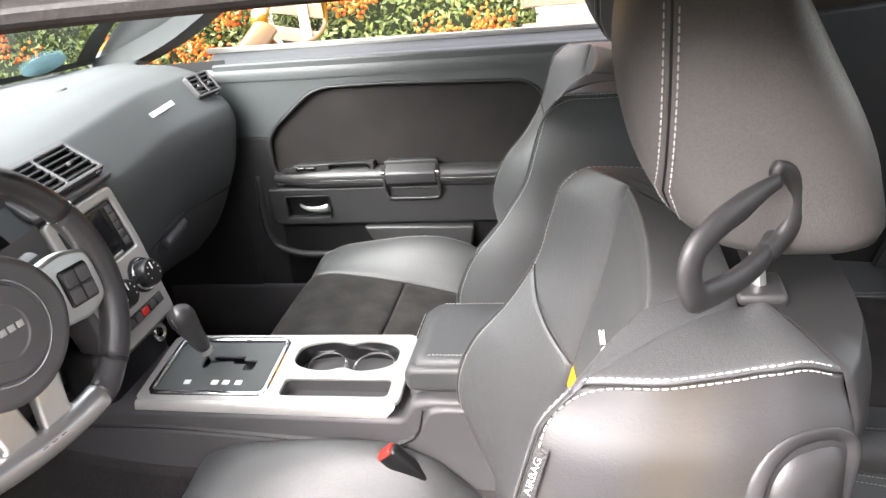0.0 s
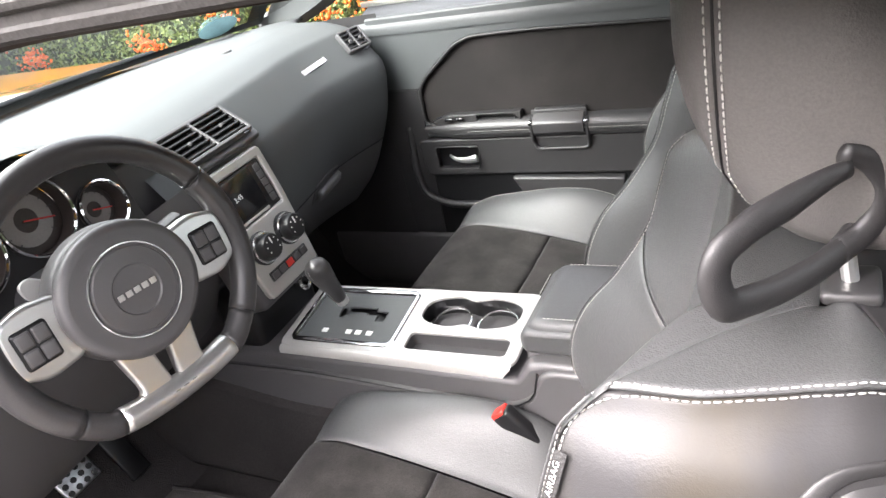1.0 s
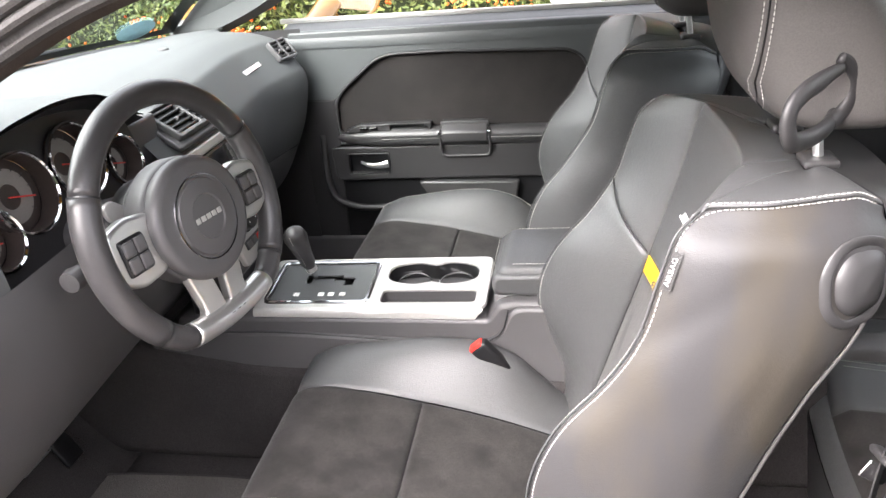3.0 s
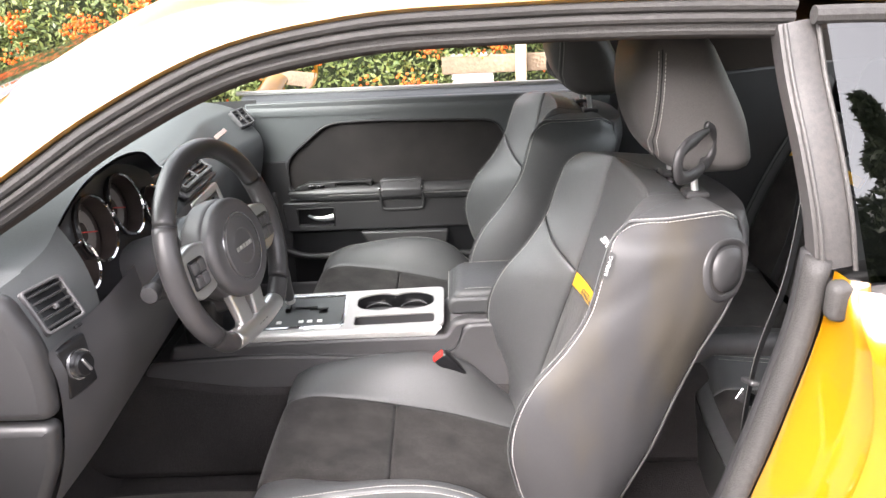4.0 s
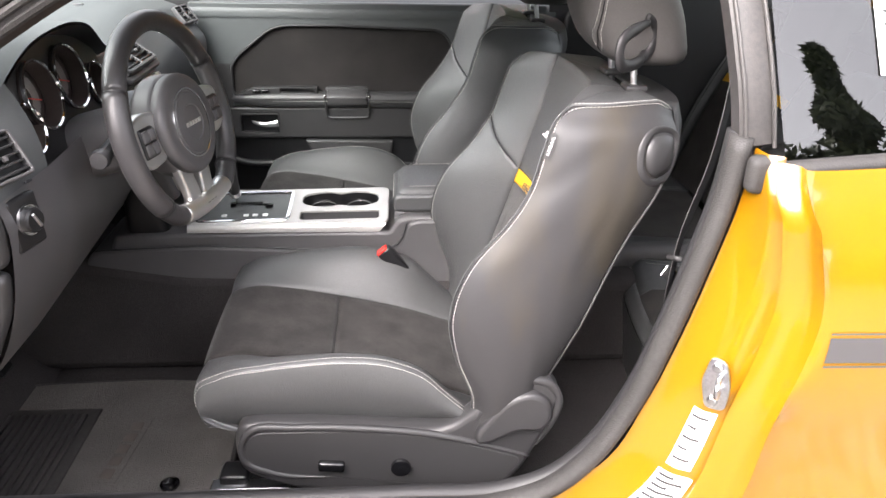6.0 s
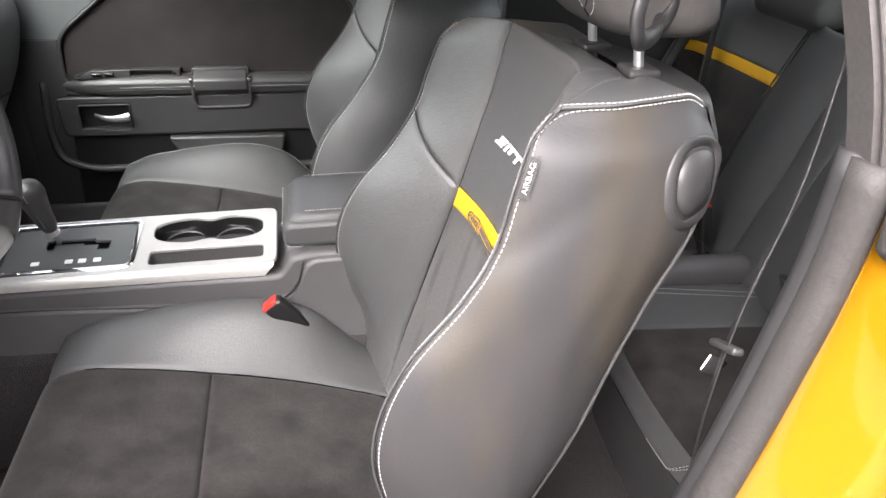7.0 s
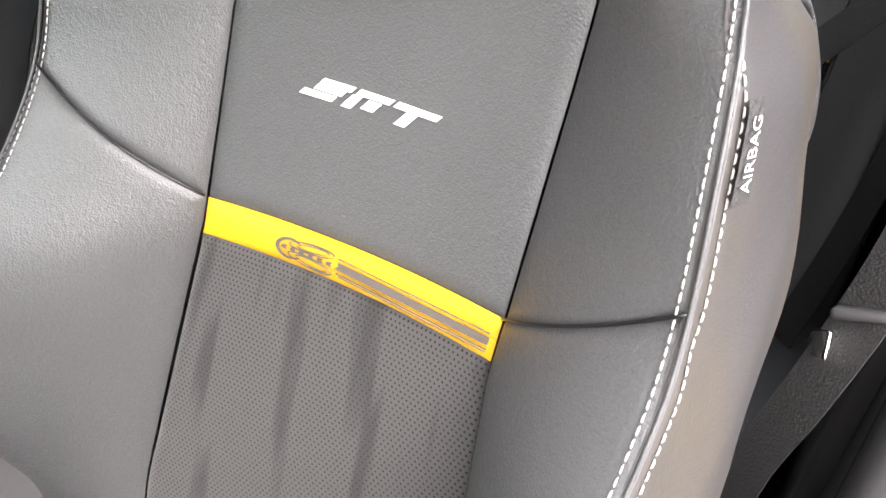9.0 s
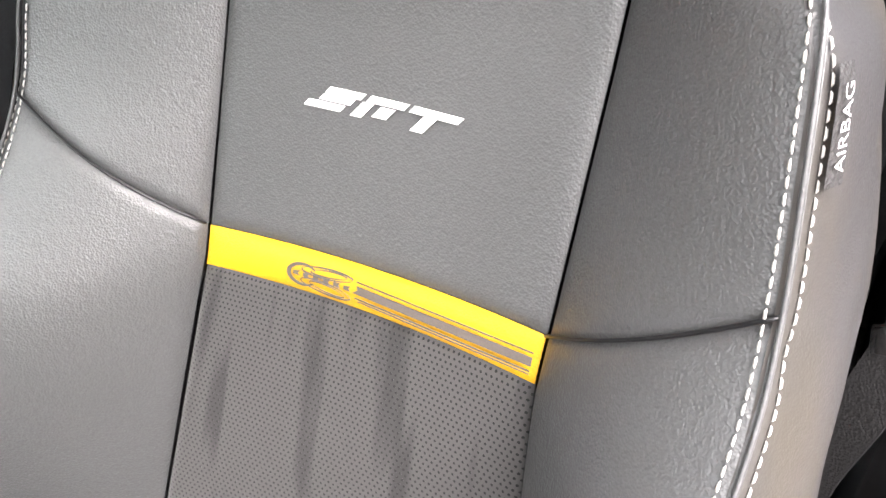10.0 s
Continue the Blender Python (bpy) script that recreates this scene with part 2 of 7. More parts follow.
PERFORATED = perforated()


def glass(name, tint=(1, 1, 1), gloss_base=0.05):
    """A thin pane: clear or tinted, glossier towards grazing angles."""
    m = bpy.data.materials.new(name)
    m.use_nodes = True
    nt = m.node_tree
    nt.nodes.clear()
    clear, gloss = nt.nodes.new("ShaderNodeBsdfTransparent"), nt.nodes.new("ShaderNodeBsdfGlossy")
    clear.inputs[0].default_value = (*tint, 1)
    gloss.inputs["Roughness"].default_value = 0.0
    face, power, scale = nt.nodes.new("ShaderNodeLayerWeight"), nt.nodes.new("ShaderNodeMath"), nt.nodes.new("ShaderNodeMath")
    face.inputs["Blend"].default_value = 0.5
    power.operation, power.inputs[1].default_value = "POWER", 5.0
    scale.operation, scale.inputs[1].default_value, scale.inputs[2].default_value = "MULTIPLY_ADD", 0.92, gloss_base
    mix, out = nt.nodes.new("ShaderNodeMixShader"), nt.nodes.new("ShaderNodeOutputMaterial")
    nt.links.new(face.outputs["Facing"], power.inputs[0])
    nt.links.new(power.outputs[0], scale.inputs[0])
    nt.links.new(scale.outputs[0], mix.inputs[0])
    nt.links.new(clear.outputs[0], mix.inputs[1])
    nt.links.new(gloss.outputs[0], mix.inputs[2])
    nt.links.new(mix.outputs[0], out.inputs[0])
    return m


GLASS = glass("window_glass", (0.87, 0.95, 0.925))
DARK_GLASS = glass("tinted_glass", (0.13, 0.14, 0.13), 0.11)
MIRROR = material("mirror", (0.92, 0.92, 0.93), 0.01, metal=1.0)

# ---- geometry helpers ----
def curve_fn(xs, ys):
    """A smooth curve through a few control values."""
    xs, ys = np.array(xs, float), np.array(ys, float)
    d = np.gradient(ys, xs)

    def f(x):
        x = np.clip(x, xs[0], xs[-1])
        i = np.clip(np.searchsorted(xs, x) - 1, 0, len(xs) - 2)
        h = xs[i + 1] - xs[i]
        t = (x - xs[i]) / h
        return ((2 * t**3 - 3 * t**2 + 1) * ys[i] + (t**3 - 2 * t**2 + t) * h * d[i]
                + (3 * t**2 - 2 * t**3) * ys[i + 1] + (t**3 - t**2) * h * d[i + 1])
    return f


def smooth_path(points, n):
    """n points on a smooth curve through the given ones, evenly spaced."""
    p = np.array(points, float)
    s = np.concatenate([[0], np.cumsum(np.linalg.norm(np.diff(p, axis=0), axis=1))])
    fs = [curve_fn(s, p[:, k]) for k in range(p.shape[1])]
    dense = np.stack([f(np.linspace(0, s[-1], n * 8)) for f in fs], 1)
    sd = np.concatenate([[0], np.cumsum(np.linalg.norm(np.diff(dense, axis=0), axis=1))])
    at = np.linspace(0, sd[-1], n)
    return np.stack([np.interp(at, sd, dense[:, k]) for k in range(p.shape[1])], 1)


def rounded(points, r, n=5):
    """A closed outline with its corners rounded."""
    out, k = [], len(points)
    for i in range(k):
        a, b, c = (np.array(points[j % k], float) for j in (i - 1, i, i + 1))
        da, dc = np.linalg.norm(a - b), np.linalg.norm(c - b)
        q = min(r, da * 0.48, dc * 0.48)
        s, e = b + (a - b) / da * q, b + (c - b) / dc * q
        for t in np.linspace(0, 1, n):
            out.append((1 - t) ** 2 * s + 2 * t * (1 - t) * b + t * t * e)
    return np.array(out)


def xf(vf, m):
    v, f = vf[0], vf[1]
    v = np.asarray(v, float) @ np.array(m.to_3x3()).T + np.array(m.translation)
    return (v, f) + tuple(vf[2:])


def at(vf, x=0, y=0, z=0, rx=0, ry=0, rz=0):
    return xf(vf, pose(x, y, z, rx, ry, rz))


def join(*meshes):
    vs, fs, n = [], [], 0
    for m in meshes:
        vs.append(np.asarray(m[0], float))
        fs += [tuple(i + n for i in f) for f in m[1]]
        n += len(m[0])
    return np.concatenate(vs), fs


def from_bm(bm):
    bm.verts.index_update()
    vf = np.array([v.co[:] for v in bm.verts]), [tuple(v.index for v in f.verts) for f in bm.faces]
    bm.free()
    return vf


def rbox(sx, sy, sz, r=0.004, seg=3):
    """A box with rounded edges."""
    bm = bmesh.new()
    bmesh.ops.create_cube(bm, size=1)
    bmesh.ops.scale(bm, vec=(sx, sy, sz), verts=bm.verts)
    bmesh.ops.bevel(bm, geom=list(bm.edges), offset=min(r, sx * 0.49, sy * 0.49, sz * 0.49), segments=seg, profile=0.5, affect="EDGES")
    return from_bm(bm)


def lathe(profile, n=32, ring=False):
    """Turn a profile of (radius, height) round the z axis."""
    vs, fs = [], []
    for r, h in profile:
        for k in range(n):
            a = 2 * math.pi * k / n
            vs.append((r * math.cos(a), r * math.sin(a), h))
    for i in range(len(profile) - 1):
        for k in range(n):
            fs.append((i * n + k, i * n + (k + 1) % n, (i + 1) * n + (k + 1) % n, (i + 1) * n + k))
    if ring:
        e = (len(profile) - 1) * n
        fs += [(e + k, e + (k + 1) % n, (k + 1) % n, k) for k in range(n)]
    else:
        fs.append(tuple(range(n))[::-1])
        fs.append(tuple((len(profile) - 1) * n + k for k in range(n)))
    return np.array(vs), fs


def disc(r, h, b=0.001, n=32):
    return lathe([(r - b, 0), (r, b), (r, h - b), (r - b, h)], n)


def sweep(path, profile, closed=False, scales=None, up=None, caps=True):
    """Carry a profile of (side, up) along a path. profile may be a radius."""
    p = np.array(path, float)
    if not hasattr(profile, "__len__"):
        r = profile
        profile = [(r * math.cos(2 * math.pi * k / 10), r * math.sin(2 * math.pi * k / 10)) for k in range(10)]
    q = np.array(profile, float)
    n, m = len(p), len(q)
    t = np.roll(p, -1, 0) - np.roll(p, 1, 0) if closed else np.gradient(p, axis=0)
    t /= np.linalg.norm(t, axis=1)[:, None] + 1e-12
    ref = np.array(up if up is not None else (0, 0, 1) if abs(t[0][2]) < 0.9 else (1, 0, 0), float)
    vs = []
    for i in range(n):
        side = np.cross(t[i], ref)
        side /= np.linalg.norm(side) + 1e-12
        u = np.cross(side, t[i])
        if up is None:
            ref = u
        k = 1.0 if scales is None else scales[i]
        vs += [p[i] + k * (a * side + b * u) for a, b in q]
    fs = []
    for i in range(n if closed else n - 1):
        j = (i + 1) % n
        for a in range(m):
            b = (a + 1) % m
            fs.append((i * m + a, i * m + b, j * m + b, j * m + a))
    if not closed and caps:
        fs.append(tuple(range(m))[::-1])
        fs.append(tuple((n - 1) * m + a for a in range(m)))
    return np.array(vs), fs


def grid(fn, us, vs, uv_scale=None):
    """A sheet of fn(u, v) points."""
    pts = np.array([fn(u, v) for v in vs for u in us])
    n = len(us)
    fs = [(j * n + i, j * n + i + 1, (j + 1) * n + i + 1, (j + 1) * n + i) for j in range(len(vs) - 1) for i in range(n - 1)]
    return pts, fs


def prism(outline, depth, bevel=0.003, holes=(), seg=2):
    """A flat plate in x and y, with holes, from z = 0 to depth, its edges rounded."""
    cu = bpy.data.curves.new("outline", "CURVE")
    cu.dimensions, cu.fill_mode = "2D", "BOTH"
    cu.extrude, cu.bevel_depth, cu.bevel_resolution = max(depth / 2 - bevel, 1e-5), bevel, seg
    cu.offset = -bevel
    for ring in (outline, *holes):
        sp = cu.splines.new("POLY")
        sp.points.add(len(ring) - 1)
        for k, q in enumerate(ring):
            sp.points[k].co = (q[0], q[1], 0, 1)
        sp.use_cyclic_u = True
    ob = bpy.data.objects.new("outline", cu)
    scene.collection.objects.link(ob)
    bpy.context.view_layer.update()
    me = bpy.data.meshes.new_from_object(ob.evaluated_get(bpy.context.evaluated_depsgraph_get()))
    v = np.array([x.co[:] for x in me.vertices]) + np.array((0, 0, depth / 2))
    f = [tuple(pl.vertices) for pl in me.polygons]
    bpy.data.objects.remove(ob)
    bpy.data.curves.remove(cu)
    bpy.data.meshes.remove(me)
    return v, f


def side_plate(outline, y0, y1, bevel=0.003, holes=()):
    """A plate drawn in car x and z that reaches from y0 to y1."""
    v, f = prism(outline, abs(y1 - y0), bevel, holes)
    return np.stack([v[:, 0], max(y0, y1) - v[:, 2], v[:, 1]], 1), f


def floor_plate(outline, z0, z1, bevel=0.003, holes=()):
    v, f = prism(outline, z1 - z0, bevel, holes)
    return v + np.array((0, 0, z0)), f


def mesh_of(name, vf, mat, sharp=35):
    me = bpy.data.meshes.new(name)
    me.from_pydata([tuple(map(float, v)) for v in vf[0]], [], vf[1])
    if len(vf) > 2 and vf[2] is not None:
        layer = me.uv_layers.new(name="UVMap")
        uv = vf[2]
        for loop in me.loops:
            layer.data[loop.index].uv = uv[loop.vertex_index]
    me.polygons.foreach_set("use_smooth", [True] * len(me.polygons))
    if sharp < 180:
        me.set_sharp_from_angle(angle=radians(sharp))
    me.materials.append(mat)
    me.update()
    return me


def part(name, vf, mat, parent, label="", sharp=35):
    """One mesh object under a thing or a part."""
    ob = new(name, mesh_of(name, vf, mat, sharp))
    ob.parent = parent
    if label:
        ob["label"] = label
    return ob


def thing(name, label, category, base=(0, 0, 0), group="", kind=""):
    ob = new(name)
    ob.empty_display_size = 0.05
    tagged(ob, label, category, group, kind)
    return ob


def solid(name, vf, mat, label, category, group="", kind="", sharp=35):
    """A thing of one mesh."""
    return tagged(new(name, mesh_of(name, vf, mat, sharp)), label, category, group, kind)


def capsule_row(points, normals, length=0.0050, gap=0.0014, r=0.00062, lift=0.0004):
    """A row of raised stitches along a line on a surface."""
    p, nrm = np.array(points, float), np.array(normals, float)
    s = np.concatenate([[0], np.cumsum(np.linalg.norm(np.diff(p, axis=0), axis=1))])
    vs, fs = [], []
    k = 0.0
    while k + length < s[-1]:
        ends = []
        for q in (k, k + length * 0.5, k + length):
            ends.append((np.array([np.interp(q, s, p[:, c]) for c in range(3)]), np.array([np.interp(q, s, nrm[:, c]) for c in range(3)])))
        (a, na), (m, nm), (b, _) = ends
        d = (b - a) / (np.linalg.norm(b - a) + 1e-9)
        nm = nm / (np.linalg.norm(nm) + 1e-9)
        w = np.cross(d, nm)
        o = len(vs)
        for c, rr, h in ((a, 0.35, -0.5), (a + d * length * 0.2, 1, 0.8), (b - d * length * 0.2, 1, 0.8), (b, 0.35, -0.5)):
            for ang in (0, 72, 144, 216, 288):
                vs.append(c + nm * (lift + h * r * 0.6) + rr * r * (w * math.cos(radians(ang)) * 1.15 + nm * math.sin(radians(ang))))
        for i in range(3):
            for e in range(5):
                fs.append((o + i * 5 + e, o + i * 5 + (e + 1) % 5, o + (i + 1) * 5 + (e + 1) % 5, o + (i + 1) * 5 + e))
        fs.append(tuple(o + e for e in range(5))[::-1])
        fs.append(tuple(o + 15 + e for e in range(5)))
        k += length + gap
    return np.array(vs), fs


def text_mesh(body, size, depth=0.0006, shear=0.0):
    """Raised letters in x and y, centred."""
    cu = bpy.data.curves.new("letters", "FONT")
    cu.body, cu.size, cu.extrude, cu.shear = body, size, depth, shear
    cu.align_x, cu.align_y = "CENTER", "CENTER"
    ob = bpy.data.objects.new("letters", cu)
    scene.collection.objects.link(ob)
    bpy.context.view_layer.update()
    me = bpy.data.meshes.new_from_object(ob.evaluated_get(bpy.context.evaluated_depsgraph_get()))
    v, f = np.array([x.co[:] for x in me.vertices]), [tuple(pl.vertices) for pl in me.polygons]
    bpy.data.objects.remove(ob)
    bpy.data.curves.remove(cu)
    bpy.data.meshes.remove(me)
    return v, f

# ---- front seats ----
BAND_RISE = 0.010                                      # the yellow band climbs towards the outer side
WI = 0.134                                             # half width of the middle panel
WID = lambda z: WI + 0.030 * min(1.0, max(0.0, (0.80 - z) / 0.26))
X_INS = lambda z: 0.300 + 0.285 * (z - 0.82)           # the middle panel leans back
W_EDGE = curve_fn([0.40, 0.55, 0.65, 0.78, 0.91, 1.0, 1.07], [0.258, 0.270, 0.270, 0.258, 0.246, 0.231, 0.216])
PROUD = curve_fn([0.40, 0.50, 0.594, 0.675, 0.78, 0.85, 0.905, 0.98, 1.035, 1.07], [0.03, 0.046, 0.106, 0.142, 0.135, 0.098, 0.080, 0.077, 0.074, 0.07])
X_REAR = curve_fn([0.40, 0.51, 0.646, 0.821, 0.912, 0.97, 1.02, 1.07], [0.262, 0.298, 0.358, 0.433, 0.486, 0.510, 0.514, 0.505])
Z0, ZT, RT = 0.40, 1.0185, 0.036


def ease(x, a, b):
    t = min(1.0, max(0.0, (x - a) / (b - a)))
    return t * t * (3 - 2 * t)


def back_point(seg, s, v):
    """A point of the backrest: seg names the panel, s runs across it, v from the bottom to the top's middle."""
    if v <= 0.8:
        z, inset, fold = Z0 + (ZT - Z0) * v / 0.8, 0.0, 0.0
    elif v <= 0.93:
        a = (v - 0.8) / 0.13 * math.pi / 2
        z, inset, fold = ZT + RT * math.sin(a), RT * (1 - math.cos(a)), 0.0
    else:
        z, inset, fold = ZT + RT - 0.007 * (v - 0.93) / 0.07, RT, (v - 0.93) / 0.07
    zz = min(z, 1.040)
    xi, we, xr = X_INS(zz), float(W_EDGE(zz)), float(X_REAR(zz))
    xe = xi - float(PROUD(zz)) + 0.018 * max(0.0, (z - ZT) / RT) ** 2
    if seg in ("bi", "si"):
        we += 0.017 * ease(zz, 0.86, 0.98)
        xe += 0.006 * ease(zz, 0.86, 0.95)
    elif seg in ("bo", "so"):
        we += 0.005 * ease(zz, 0.80, 0.90)
    if seg == "ins":
        w = WID(z) * (2 * s - 1)
        x = xi + 0.010 * (1 - (2 * s - 1) ** 2)
    elif seg in ("bo", "bi"):
        w = WID(z) + (we - WID(z)) * s
        x = xi + (xe - xi) * s * (1.46 - 0.46 * s)
    elif seg in ("so", "si"):
        up = min(1.0, max(0.0, (zz - 0.80) / 0.24))
        over = ease(z, 1.005, 1.045)
        w = we - 0.006 * over + (0.036 - 0.018 * up) * (1 - 0.95 * over) * (1 - (1 - s) ** 5) * (1 - s ** 4) - (0.016 + 0.036 * up) * s ** 2.4
        x = xe + (xr - xe) * s
        if seg == "so":
            crease = math.exp(-((z - 0.902 - 0.20 * s) / 0.011) ** 2) * max(0.0, 1 - s / 0.55)
            wave = math.sin(23 * z + 6 * s + 2.0 * math.sin(9 * s)) * math.sin(7 * s + 11 * z) + 0.5 * math.sin(57 * z + 13 * s)
            w += (0.0016 * wave - 0.0055 * crease) * math.sin(math.pi * s) ** 0.5
    else:
        we += (0.005 * ease(zz, 0.80, 0.90) if s < 0.5 else 0.017 * ease(zz, 0.86, 0.98)) * abs(1 - 2 * s)
        w = (we - 0.016 - 0.036 * min(1.0, max(0.0, (zz - 0.80) / 0.24))) * (1 - 2 * s)
        x = xr + 0.045 * (1 - abs(1 - 2 * s) ** 2.6)
    if seg in ("bi", "si"):
        w = -w
    xm = 0.5 * (xi + xr) + 0.02
    k = inset / 0.16
    w, x = w * (1 - 0.3 * k * min(1, abs(w) / 0.2)), x + (xm - x) * min(1, k * 0.35)
    w, x = w * (1 - 0.55 * fold), x + (xm - x) * 0.92 * fold
    # the top is crowned in the middle and falls off towards the rear
    top = ease(z, 0.97, 1.045)
    z += top * (0.020 * (1 - ease(max(w, -0.75 * w), 0.09, 0.205)) * (1 - ease(x, 0.33, 0.46)) - 0.020 * ease(x, 0.465, 0.515))
    return np.array((x, w, z))


CUSHION = [(-0.285, 0.42), (-0.330, 0.43), (-0.360, 0.455), (-0.371, 0.486), (-0.359, 0.514), (-0.315, 0.529), (-0.22, 0.523),
           (-0.11, 0.503), (0.06, 0.460), (0.16, 0.425), (0.21, 0.405)]
CUSH_PATH = smooth_path(CUSHION, 120)
CUSH_RISE = curve_fn([-0.37, -0.33, -0.265, -0.19, -0.105, -0.01, 0.05, 0.09, 0.15, 0.22], [0.014, 0.018, 0.034, 0.056, 0.082, 0.094, 0.082, 0.058, 0.028, 0.015])
WC, WCE = 0.148, 0.252


def cushion_point(seg, s, v):
    i = v * 119
    a = int(min(i, 118))
    p = CUSH_PATH[a] + (CUSH_PATH[a + 1] - CUSH_PATH[a]) * (i - a)
    t = CUSH_PATH[a + 1] - CUSH_PATH[a]
    t = t / np.linalg.norm(t)
    n = np.array((-t[1], t[0]))
    rise = float(CUSH_RISE(p[0])) * min(1.0, max(0.0, (v - 0.08) / 0.14))
    front = max(0.0, 1 - v / 0.34)
    if seg == "ins":
        w = WC * (2 * s - 1)
        h = -0.006 * (1 - (2 * s - 1) ** 2) * min(1, v * 4)
        p = p + n * h
    elif seg in ("bo", "bi"):
        w = WC + (WCE - WC) * s
        p = p + n * rise * math.sin(min(1, s * 1.12) * math.pi / 2) ** 1.25
    else:
        w = WCE + 0.016 * math.sin(math.pi * min(1, s * 1.05)) - 0.012 * s
        p = p + n * rise
        low = np.array((p[0] + 0.03 * front, 0.425))
        q = s ** 1.15
        p = p * (1 - q) + low * q
    x = p[0] + front * 0.040 * (abs(w) / WCE) ** 3
    if seg in ("bi", "si"):
        w = -w
    return np.array((x, w, p[1]))


def near_ends(length, n, fine=(0.0, 0.0015, 0.0035, 0.0065, 0.011)):
    """Sample values from 0 to 1, closer together at both ends."""
    f = np.array(fine) / max(length, 0.03)
    mid = np.linspace(f[-1], 1 - f[-1], n)[1:-1]
    return np.concatenate([f, mid, 1 - f[::-1]])


def panel(fn, place, nu, nv, groove=0.0035, edges=(1, 1, 1, 1), flip=False, puff=0.0):
    """A padded panel: fn(s, v) gives its place on the seat, sunk along its seams."""
    c = [fn(0.5, k) for k in np.linspace(0, 1, 9)]
    lv = sum(np.linalg.norm(c[k + 1] - c[k]) for k in range(8))
    c = [fn(k, 0.5) for k in np.linspace(0, 1, 9)]
    lu = sum(np.linalg.norm(c[k + 1] - c[k]) for k in range(8))
    us, vs = near_ends(lu, nu), near_ends(lv, nv)
    pts, uvs = [], []
    e = 0.004
    for v in vs:
        for u in us:
            p = fn(u, v)
            du = fn(min(u + e, 1), v) - fn(max(u - e, 0), v)
            dv = fn(u, min(v + e, 1)) - fn(u, max(v - e, 0))
            n = np.cross(dv, du)
            n = n / (np.linalg.norm(n) + 1e-12)
            d = min((u * lu if edges[0] else 9), ((1 - u) * lu if edges[1] else 9), (v * lv if edges[2] else 9), ((1 - v) * lv if edges[3] else 9))
            sink = groove * max(0.0, 1 - d / 0.010) ** 2
            p = p + n * (-sink if not flip else sink)
            if puff:
                p = p + n * (puff if not flip else -puff) * (math.sin(math.pi * u) * math.sin(math.pi * v)) ** 0.6
            pts.append(place(p))
            uvs.append((u * lu, v * lv))
    k = len(us)
    fs = [(j * k + i, j * k + i + 1, (j + 1) * k + i + 1, (j + 1) * k + i) for j in range(len(vs) - 1) for i in range(k - 1)]
    return np.array(pts), fs, uvs


def line_on(fn, place, uvs, flip=False, e=0.004):
    """Places and outward normals along a line of a panel."""
    pts, nrm = [], []
    for u, v in uvs:
        du = fn(min(u + e, 1), v) - fn(max(u - e, 0), v)
        dv = fn(u, min(v + e, 1)) - fn(u, max(v - e, 0))
        n = np.cross(dv, du)
        n /= np.linalg.norm(n) + 1e-12
        p = fn(u, v)
        pts.append(place(p))
        nrm.append(place(p + (-n if flip else n)) - place(p))
    return np.array(pts), np.array(nrm)


